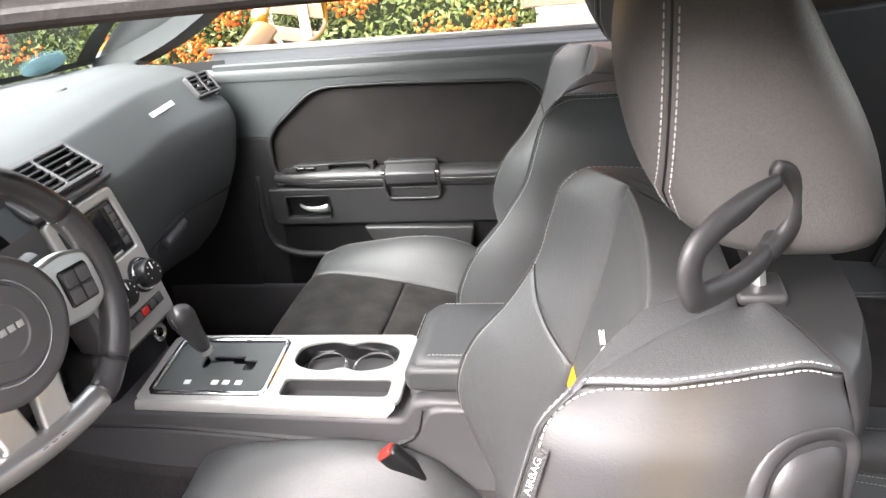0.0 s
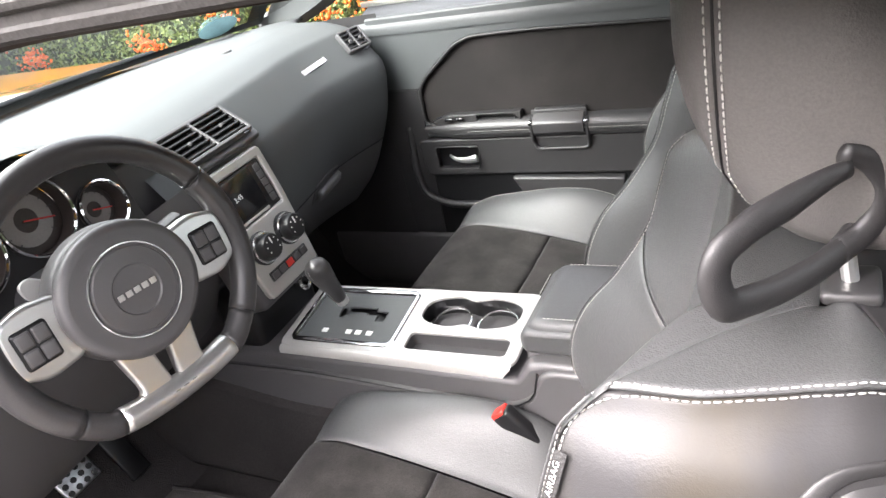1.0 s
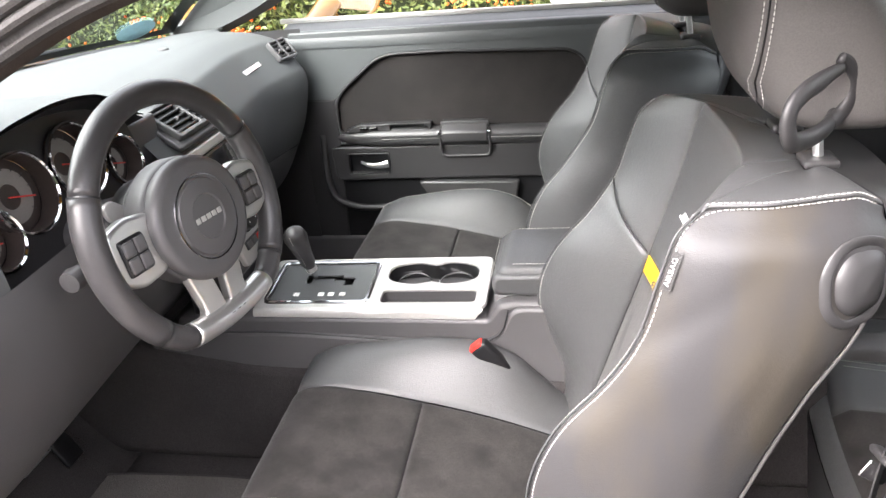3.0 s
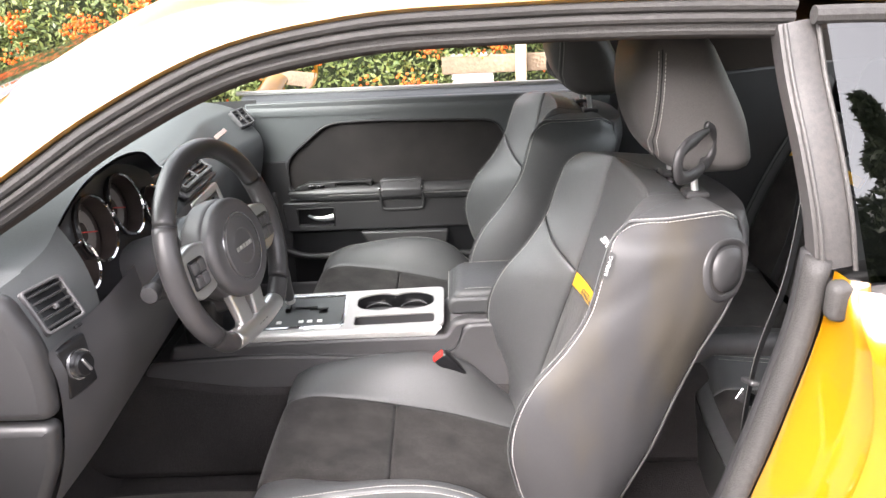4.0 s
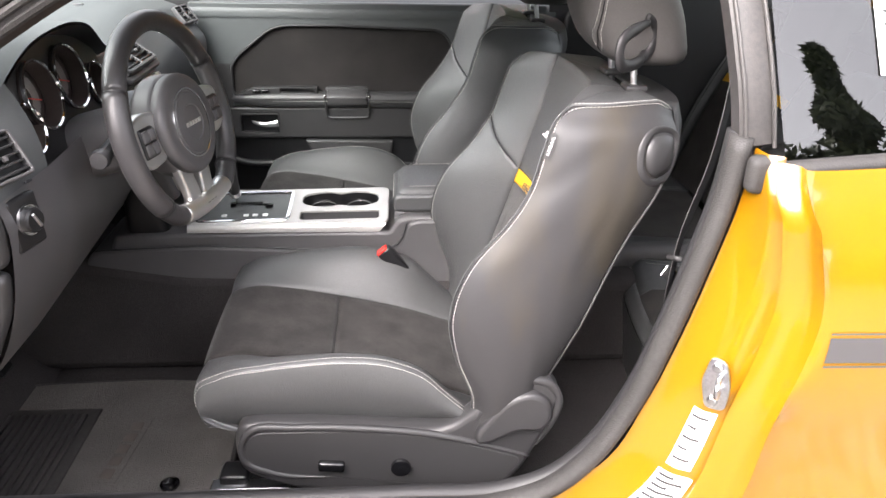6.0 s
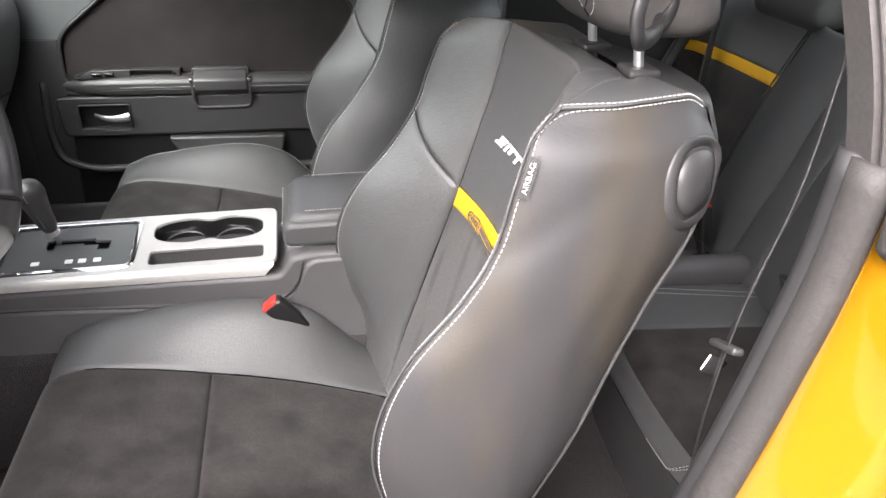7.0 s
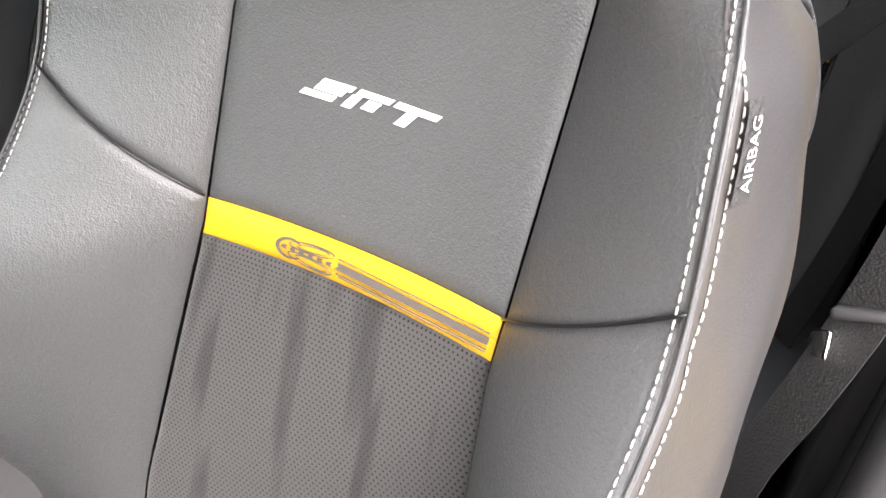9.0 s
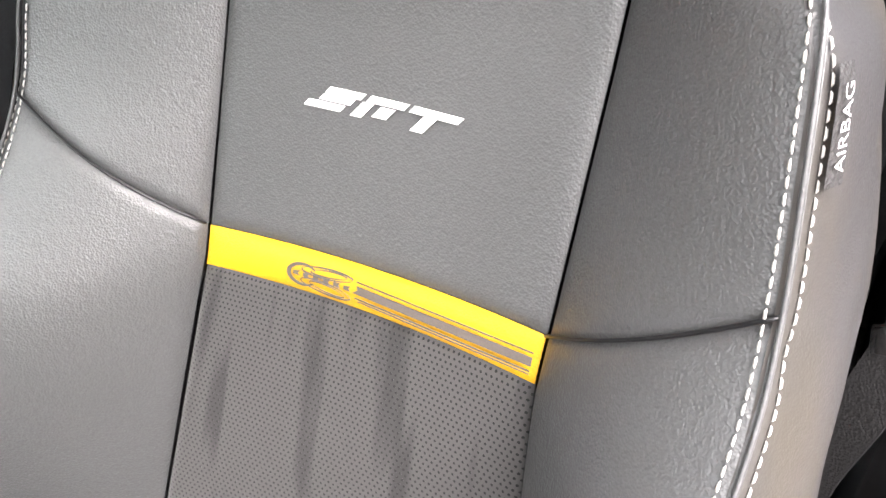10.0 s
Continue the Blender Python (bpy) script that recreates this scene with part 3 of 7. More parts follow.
def front_seat(side, yc, dx, label, skew=(0.0, 0.0), dz=0.0):
    """A bucket seat. side: -1 where the car's outside lies towards -y."""
    seat = thing("front_seat", label, "car seat", group="front seats")

    def place(p):
        return np.array((p[0] + dx + skew[0] * p[1], yc + side * p[1], p[2] + skew[1] * p[1] + dz))

    def vz(z):
        return 0.8 * (z - Z0) / (ZT - Z0)

    v_lo = vz(0.415)
    band_lo, band_hi = (lambda s: vz(0.792 + BAND_RISE * s)), (lambda s: vz(0.822 + BAND_RISE * s))
    mid_panel = lambda lo, hi: (lambda s, t: back_point("ins", s, lo(s) + (hi(s) - lo(s)) * t))

    def sub(seg, v0, v1):
        return lambda s, t: back_point(seg, s, v0 + (v1 - v0) * t)

    def split(s, g):
        return vz(0.822 + (BAND_RISE if g == "bo" else 0.0) + 0.092 * s ** 0.9)

    back = part("backrest", panel(sub("rear", vz(0.415), 1.0), place, 16, 26, flip=False), DOOR_DARK, seat, "black padded seat back shell", 60)
    part("perforated_panel", panel(mid_panel(lambda s: v_lo, band_lo), place, 22, 40), PERFORATED, back, "dark perforated suede with darker streaks", 180)
    part("yellow_band", panel(mid_panel(band_lo, band_hi), place, 22, 4, groove=0.002, puff=0.003), YELLOW_LEATHER, back, "yellow leather stripe across the backrest", 180)
    part("upper_panel", panel(mid_panel(band_hi, lambda s: 1.0), place, 24, 40, groove=0.003), LEATHER, back, "black grained leather panel", 180)
    stitch = []
    for seg, sseg, flip in (("bo", "so", False), ("bi", "si", True)):
        lower = lambda s, t, g=seg: back_point(g, s, vz(0.415) + (split(s, g) - vz(0.415)) * t)
        upper = lambda s, t, g=seg: back_point(g, s, split(s, g) + (1.0 - split(s, g)) * t)
        part("lower_bolster", panel(lower, place, 14, 34, flip=flip), BOLSTER, back, "", 180)
        part("upper_bolster", panel(upper, place, 14, 30, flip=flip), BOLSTER, back, "", 180)
        v_s = 0.885
        cut = [place(back_point(seg, s, split(s, seg))) for s in np.linspace(0.01, 0.99, 24)]
        part("seam", sweep(cut, 0.0011), BLACK, back, "", 180)
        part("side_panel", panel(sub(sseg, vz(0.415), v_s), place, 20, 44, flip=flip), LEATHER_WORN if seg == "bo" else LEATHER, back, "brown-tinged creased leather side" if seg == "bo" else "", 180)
        part("shoulder_panel", panel(sub(sseg, v_s, 1.0), place, 20, 12, flip=flip), LEATHER, back, "", 180)
        full = lambda s, t, g=seg: back_point(g, s, t)
        fside = lambda s, t, g=sseg: back_point(g, s, t)
        inner = [(full, 1 - 0.0070 / 0.13, v) for v in np.linspace(vz(0.415), v_s - 0.02, 150)] + [(fside, u, v_s + 0.022) for u in np.linspace(0.03, 0.95, 60)]
        outer = [(fside, 0.028, v) for v in np.linspace(vz(0.415), v_s - 0.075, 150)] + [(fside, 0.028 + 0.153 * k ** 2, v_s - 0.075 + 0.069 * (1 - (1 - k) ** 2)) for k in np.linspace(0.1, 1, 12)]
        outer += [(fside, u, v_s - 0.005) for u in np.linspace(0.20, 0.95, 50)]
        for row in (inner, outer):
            got = [line_on(f, place, [(u, v)], flip) for f, u, v in row]
            stitch.append(capsule_row(np.concatenate([g[0] for g in got]), np.concatenate([g[1] for g in got])))
        welt = [place(full(1.0, v)) for v in np.linspace(vz(0.415), v_s, 120)]
        part("welt", sweep(welt, 0.0012), LEATHER, back, "", 180)
    part("top_pad", at(rbox(0.11, 0.24, 0.03, 0.010), *place((0.440, 0.0, 1.014))), DOOR_DARK, back)
    part("stitching", join(*stitch), THREAD, back, "pale contrast stitching", 180)["kind"] = "stuff"
    # a grey bead added along the rolled rear edge, where its highlight runs
    for seg in ("so", "si"):
        edge = [place(back_point(seg, 1.0, v)) for v in np.linspace(vz(0.415), vz(0.925), 60)]
        part("edge_highlight", sweep(edge, 0.0024), HIGHLIGHT_BEAD, back, "grey bead on the rolled rear edge, for its highlight", 180)

    # headrest with two posts, stitching and a belt guide
    xfm = curve_fn([1.075, 1.09, 1.11, 1.15, 1.20, 1.27, 1.32], [0.438, 0.422, 0.400, 0.372, 0.354, 0.350, 0.360])
    xrm = curve_fn([1.075, 1.09, 1.15, 1.26, 1.32], [0.548, 0.556, 0.550, 0.498, 0.465])
    hr_w = curve_fn([1.075, 1.10, 1.14, 1.22, 1.32], [0.098, 0.106, 0.114, 0.126, 0.118])

    def head(a, z, k=1.0):
        x0, x1, w = float(xfm(z)), float(xrm(z)), float(hr_w(z))
        c, s_ = math.cos(a), math.sin(a)
        ex, ey = (2 / 3.4, 2 / 4.2) if c > 0 else (2 / 2.5, 2 / 4.2)
        return np.array(((x0 + x1) / 2 + k * (x1 - x0) / 2 * abs(c) ** ex * (1 if c > 0 else -1), k * w * abs(s_) ** ey * (1 if s_ > 0 else -1), z))

    def seam_angle(z, off=0.0):
        """Where round the headrest the side seam runs: a fixed distance behind its front."""
        x0, x1 = float(xfm(z)), float(xrm(z))
        c = (0.383 + off + 0.35 * max(0.0, 1.15 - z) - (x0 + x1) / 2) / ((x1 - x0) / 2)
        c = max(-0.97, min(0.97, c))
        return math.acos(math.copysign(abs(c) ** 1.25, c))

    ang = np.linspace(0, 2 * math.pi, 57)
    rings = [(1.089, 0.25), (1.0895, 0.6), (1.092, 0.88), (1.099, 0.965)] + [(z, 1.0) for z in np.linspace(1.111, 1.295, 16)] + [(1.312, 0.965), (1.325, 0.88), (1.332, 0.7), (1.335, 0.35)]
    pts = [place(head(a, z, k)) for z, k in rings for a in ang]
    fs = [(j * 57 + i, j * 57 + i + 1, (j + 1) * 57 + i + 1, (j + 1) * 57 + i) for j in range(len(rings) - 1) for i in range(56)]
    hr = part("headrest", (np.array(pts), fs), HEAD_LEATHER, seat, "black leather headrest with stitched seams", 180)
    hs = []
    for sgn in (1, -1):
        for off in (-0.0048, 0.0048):
            zs = np.linspace(1.112, 1.30, 50)
            a = [sgn * seam_angle(z, off) for z in zs]
            p = np.array([place(head(q, z, 1.001)) for q, z in zip(a, zs)])
            o = np.array([place(head(q, z, 1.2)) for q, z in zip(a, zs)]) - p
            hs.append(capsule_row(p, o))
        p = np.array([place(head(sgn * seam_angle(z), z, 1.0)) for z in np.linspace(1.111, 1.30, 40)])
        part("seam", sweep(p, 0.0012), BLACK, hr)
    part("stitching", join(*hs), THREAD, hr, "", 180)["kind"] = "stuff"
    for w in (-0.074, 0.070):
        p0, p1 = place((0.469, w, 1.03)), place((0.458, w, 1.11))
        part("post", sweep([p0, (p0 + p1) / 2, p1], 0.0062), BRIGHT, hr, "bright metal headrest post")
        part("collar", at(rbox(0.040, 0.044, 0.012, 0.005), *place((0.466, w, 1.049))), TRIM_GREY, seat)
    loop = [(0.478, 0.092, 1.118), (0.462, 0.124, 1.109), (0.436, 0.160, 1.107), (0.414, 0.186, 1.110), (0.401, 0.204, 1.118), (0.396, 0.208, 1.136), (0.399, 0.205, 1.152),
            (0.411, 0.192, 1.161), (0.434, 0.165, 1.166), (0.456, 0.140, 1.170), (0.466, 0.130, 1.171)]
    hook = [(0.462, 0.124, 1.109), (0.476, 0.112, 1.116), (0.486, 0.108, 1.132), (0.487, 0.110, 1.150), (0.479, 0.117, 1.168), (0.468, 0.126, 1.178), (0.462, 0.131, 1.181)]
    prof = [(0.0065 * math.cos(q), 0.0110 * math.sin(q)) for q in np.linspace(0, 2 * math.pi, 17)[:-1]]
    lp = [place(q) + np.array((-0.008, 0, 0)) for q in smooth_path(loop, 54)]
    hp = [place(q) + np.array((-0.008, 0, 0)) for q in smooth_path(hook, 24)]
    taper = np.concatenate([np.full(44, 1.0), np.linspace(1, 0.55, 10)])
    part("belt_guide", join(sweep(lp, prof, scales=taper), sweep(hp, prof, scales=np.linspace(1, 0.6, 24))), DOOR_DARK, seat, "smooth black plastic belt guide loop", 180)

    # release lever set into the shoulder
    def on_side(x, z, lift):
        v = vz(z) if z < ZT else 0.8 + (z - ZT) / RT * 0.08
        lo, hi = back_point("so", 0, v)[0], back_point("so", 1, v)[0]
        s = min(0.99, max(0.01, (x - lo) / (hi - lo)))
        p = back_point("so", s, v)
        return place((p[0], p[1] + lift, p[2]))

    o = rounded([(0.434, 0.945), (0.432, 0.985), (0.450, 1.010), (0.508, 1.014), (0.508, 0.924), (0.456, 0.921)], 0.028)
    part("lever_bezel", sweep([on_side(x, z, 0.001) for x, z in o], [(0.0065 * math.cos(q), 0.0022 * math.sin(q)) for q in np.linspace(0, 2 * math.pi, 13)[:-1]], closed=True, up=(0, side, 0)), TRIM_GREY, seat, "black plastic lever surround", 180)
    cx, cz = 0.482, 0.967
    ins = [np.array([on_side(cx + (x - cx) * k, cz + (z - cz) * k, 0.004 + h) for x, z in o]) for k, h in ((0.78, -0.003), (0.70, 0.002), (0.4, 0.004), (0.02, 0.005))]
    n = len(o)
    part("release_lever", (np.concatenate(ins), [(j * n + i, j * n + (i + 1) % n, (j + 1) * n + (i + 1) % n, (j + 1) * n + i) for j in range(3) for i in range(n)]), TRIM_GREY, seat, "", 180)

    # cushion
    def csub(seg, v0, v1):
        return lambda s, t: cushion_point(seg, s, v0 + (v1 - v0) * t)

    v_x = next(k / 119 for k in range(30, 120) if CUSH_PATH[k][0] > -0.105)
    cushion = part("cushion_front", panel(csub("ins", 0.0, v_x), place, 18, 30, groove=0.008, puff=0.005), SUEDE, seat, "dark suede seat cushion, brushed patchy", 180)
    part("cushion_rear", panel(csub("ins", v_x, 1.0), place, 18, 20, groove=0.008, puff=0.005), SUEDE, seat, "", 180)
    cs = []
    for seg, sseg, flip in (("bo", "so", False), ("bi", "si", True)):
        part("cushion_bolster", panel(csub(seg, 0.0, 1.0), place, 12, 40, flip=flip), LEATHER, seat, "smooth grey-black leather bolster", 180)
        part("cushion_side", panel(csub(sseg, 0.0, 1.0), place, 10, 40, flip=flip), LEATHER, seat, "", 180)
        vv = np.linspace(0.13, 0.98, 140)
        f1 = lambda s, t, g=seg: cushion_point(g, s, t)
        f2 = lambda s, t, g=sseg: cushion_point(g, s, t)
        if seg == "bo":
            cs.append(capsule_row(*line_on(f1, place, [(0.935, v) for v in vv], flip)))
            cs.append(capsule_row(*line_on(f2, place, [(0.06, v) for v in vv], flip)))
    part("stitching", join(*cs), THREAD, cushion, "", 180)["kind"] = "stuff"

    # base: side cover, recliner, switches, rails
    def y_at(w):
        return yc + side * w

    cover = rounded([(-0.274, 0.462), (-0.284, 0.40), (-0.272, 0.345), (-0.18, 0.300), (0.02, 0.283), (0.225, 0.276), (0.27, 0.33), (0.315, 0.43), (0.340, 0.515),
                     (0.322, 0.548), (0.275, 0.560), (0.225, 0.545), (0.18, 0.485), (0.12, 0.437), (-0.05, 0.452), (-0.20, 0.464)], 0.035)
    cover = [(x + dx, z) for x, z in cover]
    body = part("side_cover", side_plate(cover, y_at(0.235), y_at(0.282), 0.012), TRIM_GREY, seat, "dark grey plastic seat side cover")
    inner = rounded([(-0.250, 0.445), (-0.270, 0.39), (-0.25, 0.352), (-0.06, 0.325), (0.10, 0.302), (0.222, 0.294), (0.278, 0.368), (0.11, 0.424), (-0.055, 0.444)], 0.03)
    part("cover_panel", side_plate([(x + dx, z) for x, z in inner], y_at(0.272), y_at(0.2835), 0.003), TRIM_GREY, body)
    ridge = smooth_path([(-0.06, 0.330), (-0.22, 0.348), (-0.262, 0.372), (-0.270, 0.41), (-0.252, 0.446), (-0.16, 0.454), (-0.04, 0.449), (0.11, 0.428), (0.20, 0.402), (0.285, 0.372)], 60)
    part("cover_ridge", sweep([(x + dx, y_at(0.2815), z) for x, z in ridge], 0.0075, scales=np.concatenate([np.linspace(0.2, 1, 14), np.ones(34), np.linspace(1, 0.5, 12)])), TRIM_GREY, body, "", 180)
    arch = smooth_path([(0.165, 0.448), (0.194, 0.486), (0.226, 0.532), (0.272, 0.552), (0.317, 0.540), (0.334, 0.508), (0.322, 0.45), (0.298, 0.398)], 40)
    part("recliner_rim", sweep([(x + dx, y_at(0.2785), z) for x, z in arch], 0.0085, scales=np.concatenate([np.linspace(0.3, 1, 8), np.ones(24), np.linspace(1, 0.3, 8)])), TRIM_GREY, body, "", 180)
    part("seat_switch", at(rbox(0.052, 0.016, 0.022, 0.006), -0.10 + dx, y_at(0.290), 0.366, 0, 4, 0), GLOSS_BLACK, body)
    knob = at(lathe([(0.0, 0), (0.018, 0), (0.020, 0.004), (0.019, 0.010), (0.012, 0.012), (0.006, 0.010), (0.0, 0.010)], 28), 0.034 + dx, y_at(0.284), 0.358, 90 if side < 0 else -90)
    part("lumbar_knob", knob, GLOSS_BLACK, body, "round black lumbar knob")
    lever = rounded([(0.178, 0.414), (0.205, 0.418), (0.262, 0.448), (0.300, 0.440), (0.324, 0.470), (0.316, 0.515), (0.278, 0.536), (0.232, 0.518), (0.176, 0.440)], 0.022)
    part("recliner_lever", side_plate([(x + dx, z) for x, z in lever], y_at(0.270), y_at(0.300), 0.010), TRIM_GREY, body, "grey plastic recliner lever")
    for w in (-0.19, 0.20):
        part("rail", at(rbox(0.56, 0.045, 0.035, 0.006), -0.04 + dx, y_at(w), 0.245), BLACK, seat, "black steel seat rail")
        part("rail_cover", at(rbox(0.06, 0.055, 0.06, 0.010), -0.31 + dx, y_at(w), 0.255), BLACK, seat)
    part("rail_strip", at(rbox(0.16, 0.030, 0.008, 0.002), -0.275 + dx, y_at(0.225), 0.262), STEEL, seat, "bare steel rail edge")
    part("seat_pan", at(rbox(0.46, 0.44, 0.10, 0.03), -0.04 + dx, yc, 0.325), BLACK, seat, "black seat pan")
    return seat, place, vz


driver_seat, dplace, dvz = front_seat(-1, -0.368, 0.0, "black leather bucket seat with suede cushion, yellow stripe", (0.026, 0.014))
passenger_seat, pplace, pvz = front_seat(1, 0.406, -0.048, "black leather passenger bucket seat with white stitching")


def on_insert(w, z, lift, dxx=0.0):
    """A place on the front of a backrest's middle panel."""
    v = dvz(z)
    p = back_point("ins", 0.5 + w / (2 * WI), v)
    return np.array((p[0] - lift + dxx, p[1], p[2]))


def print_on_insert(name, vf, mat, place, parent, z0, lift=0.0018, w0=0.0, label="", rise=0.0):
    """Lay a flat drawing on the backrest, its x to the outer side."""
    v = []
    for x, y, d in vf[0]:
        v.append(place(on_insert(w0 + x, z0 + rise * (0.5 + (w0 + x) / (2 * WI)) + y * 0.962, lift + d)))
    return part(name, (np.array(v), vf[1]), mat, parent, label)


def badge():
    """Three slanted pale marks, each a bar with a stub under it, where the embroidered badge sits."""
    marks = []
    for x0, rows in ((-0.062, ((0.0045, 0.0100, 0.004, 0.037), (-0.0015, 0.0035, 0.004, 0.033), (-0.0085, -0.0030, -0.004, 0.030))),
                     (-0.022, ((0.0045, 0.0100, 0.002, 0.036), (-0.0090, 0.0035, 0.000, 0.010), (-0.0060, 0.0030, 0.017, 0.030))),
                     (0.018, ((0.0045, 0.0100, 0.000, 0.042), (-0.0090, 0.0035, 0.014, 0.025)))):
        for y0, y1, a, b in rows:
            o = [(x0 + a + 0.8 * y0, y0), (x0 + b + 0.8 * y0, y0), (x0 + b + 0.8 * y1, y1), (x0 + a + 0.8 * y1, y1)]
            marks.append(prism(o, 0.0008, 0.0001))
    return marks


for seat, plc in ((driver_seat, dplace), (passenger_seat, pplace)):
    back = next(c for c in seat.children if c.name.startswith("backrest"))
    flip = 1 if seat is driver_seat else -1
    for block in badge():
        print_on_insert("badge_bar", (block[0] * np.array((flip * 0.84, 0.78, 1)), block[1]), WHITE, plc, back, 0.926, w0=-0.002, label="white embroidered slanted bar")
    band = next(c for c in back.children if c.name.startswith("yellow_band"))
    lines = []
    for y, h, x0 in ((0.0066, 0.0010, 0.000), (0.0010, 0.0056, -0.002), (-0.0048, 0.0010, 0.000), (-0.0066, 0.0008, 0.003)):
        lines.append(prism([(x0, y - h / 2), (0.1325, y - h / 2), (0.1325, y + h / 2), (x0 + 0.5 * h, y + h / 2), (x0 + 0.7 * h, y)], 0.0005, 0.0001))
    arcs = []
    q = np.linspace(0.75, 5.53, 26)
    arcs.append([(-0.044 + 0.0135 * math.cos(a), 0.0082 * math.sin(a)) for a in q] + [(-0.0425 + 0.0115 * math.cos(a), 0.0064 * math.sin(a)) for a in q[::-1]])
    for up in (1, -1):
        for k in (0.0, 0.45):
            c0 = np.array((-0.024 + 0.003 * k, up * 0.0052))
            loop = [c0 + np.array(((0.0215 - 0.014 * k) * math.cos(a), up * (0.0042 - 0.0034 * k) * math.sin(a) + up * 0.0016 * math.cos(a))) for a in np.linspace(0, 2 * math.pi, 33)]
            thin = [c0 + (p - c0) * np.array((0.955, 0.74)) for p in loop]
            arcs.append([tuple(p) for p in loop[:-1]] + [tuple(p) for p in thin[:-1]][::-1])
    for k in range(6):
        x = -0.052 + 0.0085 * k
        arcs.append([(x, -0.0012), (x + 0.0058, -0.0019), (x + 0.0040, 0.0), (x + 0.0058, 0.0019), (x, 0.0012)])
    for name, group in (("printed_line", lines), ("printed_arc", [prism(o, 0.0005, 0.0001) for o in arcs])):
        for vf in group:
            print_on_insert(name, (vf[0] * np.array((flip, 1, 1)), vf[1]), PRINT_GREY, plc, band, 0.8085, lift=0.0066, rise=BAND_RISE)

# the airbag tag sewn into the driver's outer bolster seam
def tag_point(u, v):
    p = back_point("so", 0.008 + v, dvz(0.991) + u * 0.8 / (ZT - Z0))
    return dplace(p + np.array((-0.0012, 0.0042, 0)))


tag_us, tag_vs = np.linspace(-0.021, 0.021, 8), np.linspace(0.010, 0.052, 4)
airbag_tag = part("airbag_tag", grid(lambda u, v: tag_point(u, v), tag_us, tag_vs), WEBBING, driver_seat, "dark woven airbag tag with white letters", 180)
letters = text_mesh("AIRBAG", 0.0086, 0.0003)
tv = []
for x, y, d in letters[0]:
    p = tag_point(x * 1.04, 0.031 - y * 3.6)
    tv.append(p + np.array((-0.0007, -0.0012, 0)))
part("airbag_lettering", (np.array(tv), letters[1]), WHITE, airbag_tag, "white lettering AIRBAG", 180)

# ---- centre console ----
console = thing("center_console", "dark plastic centre console with satin silver top plate", "console")
cons_out = rounded([(-0.66, 0.60), (-0.50, 0.605), (-0.2, 0.607), (0.008, 0.607), (0.030, 0.640), (0.06, 0.648), (0.52, 0.645), (0.52, 0.36), (-0.72, 0.46)], 0.008)
part("console_body", side_plate(cons_out, -0.100, 0.110, 0.010), PLASTIC, console, "dark grey console flank")
low = rounded([(-0.72, 0.565), (-0.45, 0.575), (-0.1, 0.560), (0.0, 0.560), (0.035, 0.580), (0.055, 0.640), (0.50, 0.640), (0.50, 0.36), (-0.40, 0.41), (-0.62, 0.45), (-0.75, 0.50)], 0.03)
part("side_skirt", side_plate(low, -0.110, 0.126, 0.008), PLASTIC, console)
part("plate_lip", grid(lambda x, q: np.array((x, -0.090 - 0.010 * math.sin(q), 0.606 + 0.0205 * math.cos(q * ease(-x, -0.003, 0.016)) + 0.019 * (x + 0.24) * math.cos(q))), np.linspace(-0.485, 0.000, 60), np.linspace(0, 1.5, 8)), SILVER, console, "silver rolled edge of the plate", 180)
part("seam_line", sweep([(x, -0.1105, z) for x, z in smooth_path([(-0.72, 0.566), (-0.45, 0.5755), (-0.1, 0.5605), (0.0, 0.5605), (0.033, 0.580), (0.052, 0.636)], 40)], 0.0016), BLACK, console)
cups, slot = [], []
for k in range(64):
    q = 2 * math.pi * k / 64
    x, y = math.cos(q), math.sin(q)
    cups.append((-0.118 + 0.098 * x, 0.029 + (0.043 - 0.011 * math.exp(-(x / 0.22) ** 2)) * (1 if y > 0 else -1) * abs(y) ** 0.62))
slot = rounded([(-0.215, -0.074), (-0.018, -0.074), (-0.018, -0.032), (-0.215, -0.032)], 0.010)
top_out = rounded([(-0.490, -0.092), (0.006, -0.092), (0.006, 0.086), (-0.490, 0.086)], 0.020)
gate_hole = rounded([(-0.466, -0.072), (-0.245, -0.072), (-0.245, 0.070), (-0.466, 0.070)], 0.012)


def tilted(vf):
    return at(vf, -0.24, 0, 0.631, 7, -1.1, 0)


def shift(o, dx=0.24):
    return [(x + dx, y) for x, y in o]


part("top_plate", tilted(prism(shift(top_out), 0.008, 0.002, (shift(cups), shift(slot), shift(gate_hole)))), SILVER, console, "satin silver console plate")
part("cup_holder", tilted(at(join(*[sweep([(x + 0.24, y, z) for x, y in cups], [(0.0, -0.002), (0.0025, -0.002), (0.0025, 0.002), (0.0, 0.002)], closed=True, up=(0, 0, 1)) for z in (-0.012, -0.024)],
     (np.array([(x + 0.24, y, z) for z in (0.002, -0.065) for x, y in cups]), [(i, (i + 1) % 64, 64 + (i + 1) % 64, 64 + i) for i in range(64)] + [tuple(range(64, 128))])))), BLACK, console, "twin black cup holder well", )
n = len(slot)
part("coin_tray", tilted((np.array([(x + 0.24, y, z) for z in (0.002, -0.03) for x, y in slot]), [(i, (i + 1) % n, n + (i + 1) % n, n + i) for i in range(n)] + [tuple(range(n, 2 * n))])), PLASTIC, console, "narrow dark tray beside the cups")
for x in (-0.165, -0.072):
    part("cup_ring", tilted(at(lathe([(0.036, 0), (0.039, 0), (0.039, 0.003), (0.036, 0.003)], 40, True), x + 0.24, 0.029, -0.022)), CHROME, console)
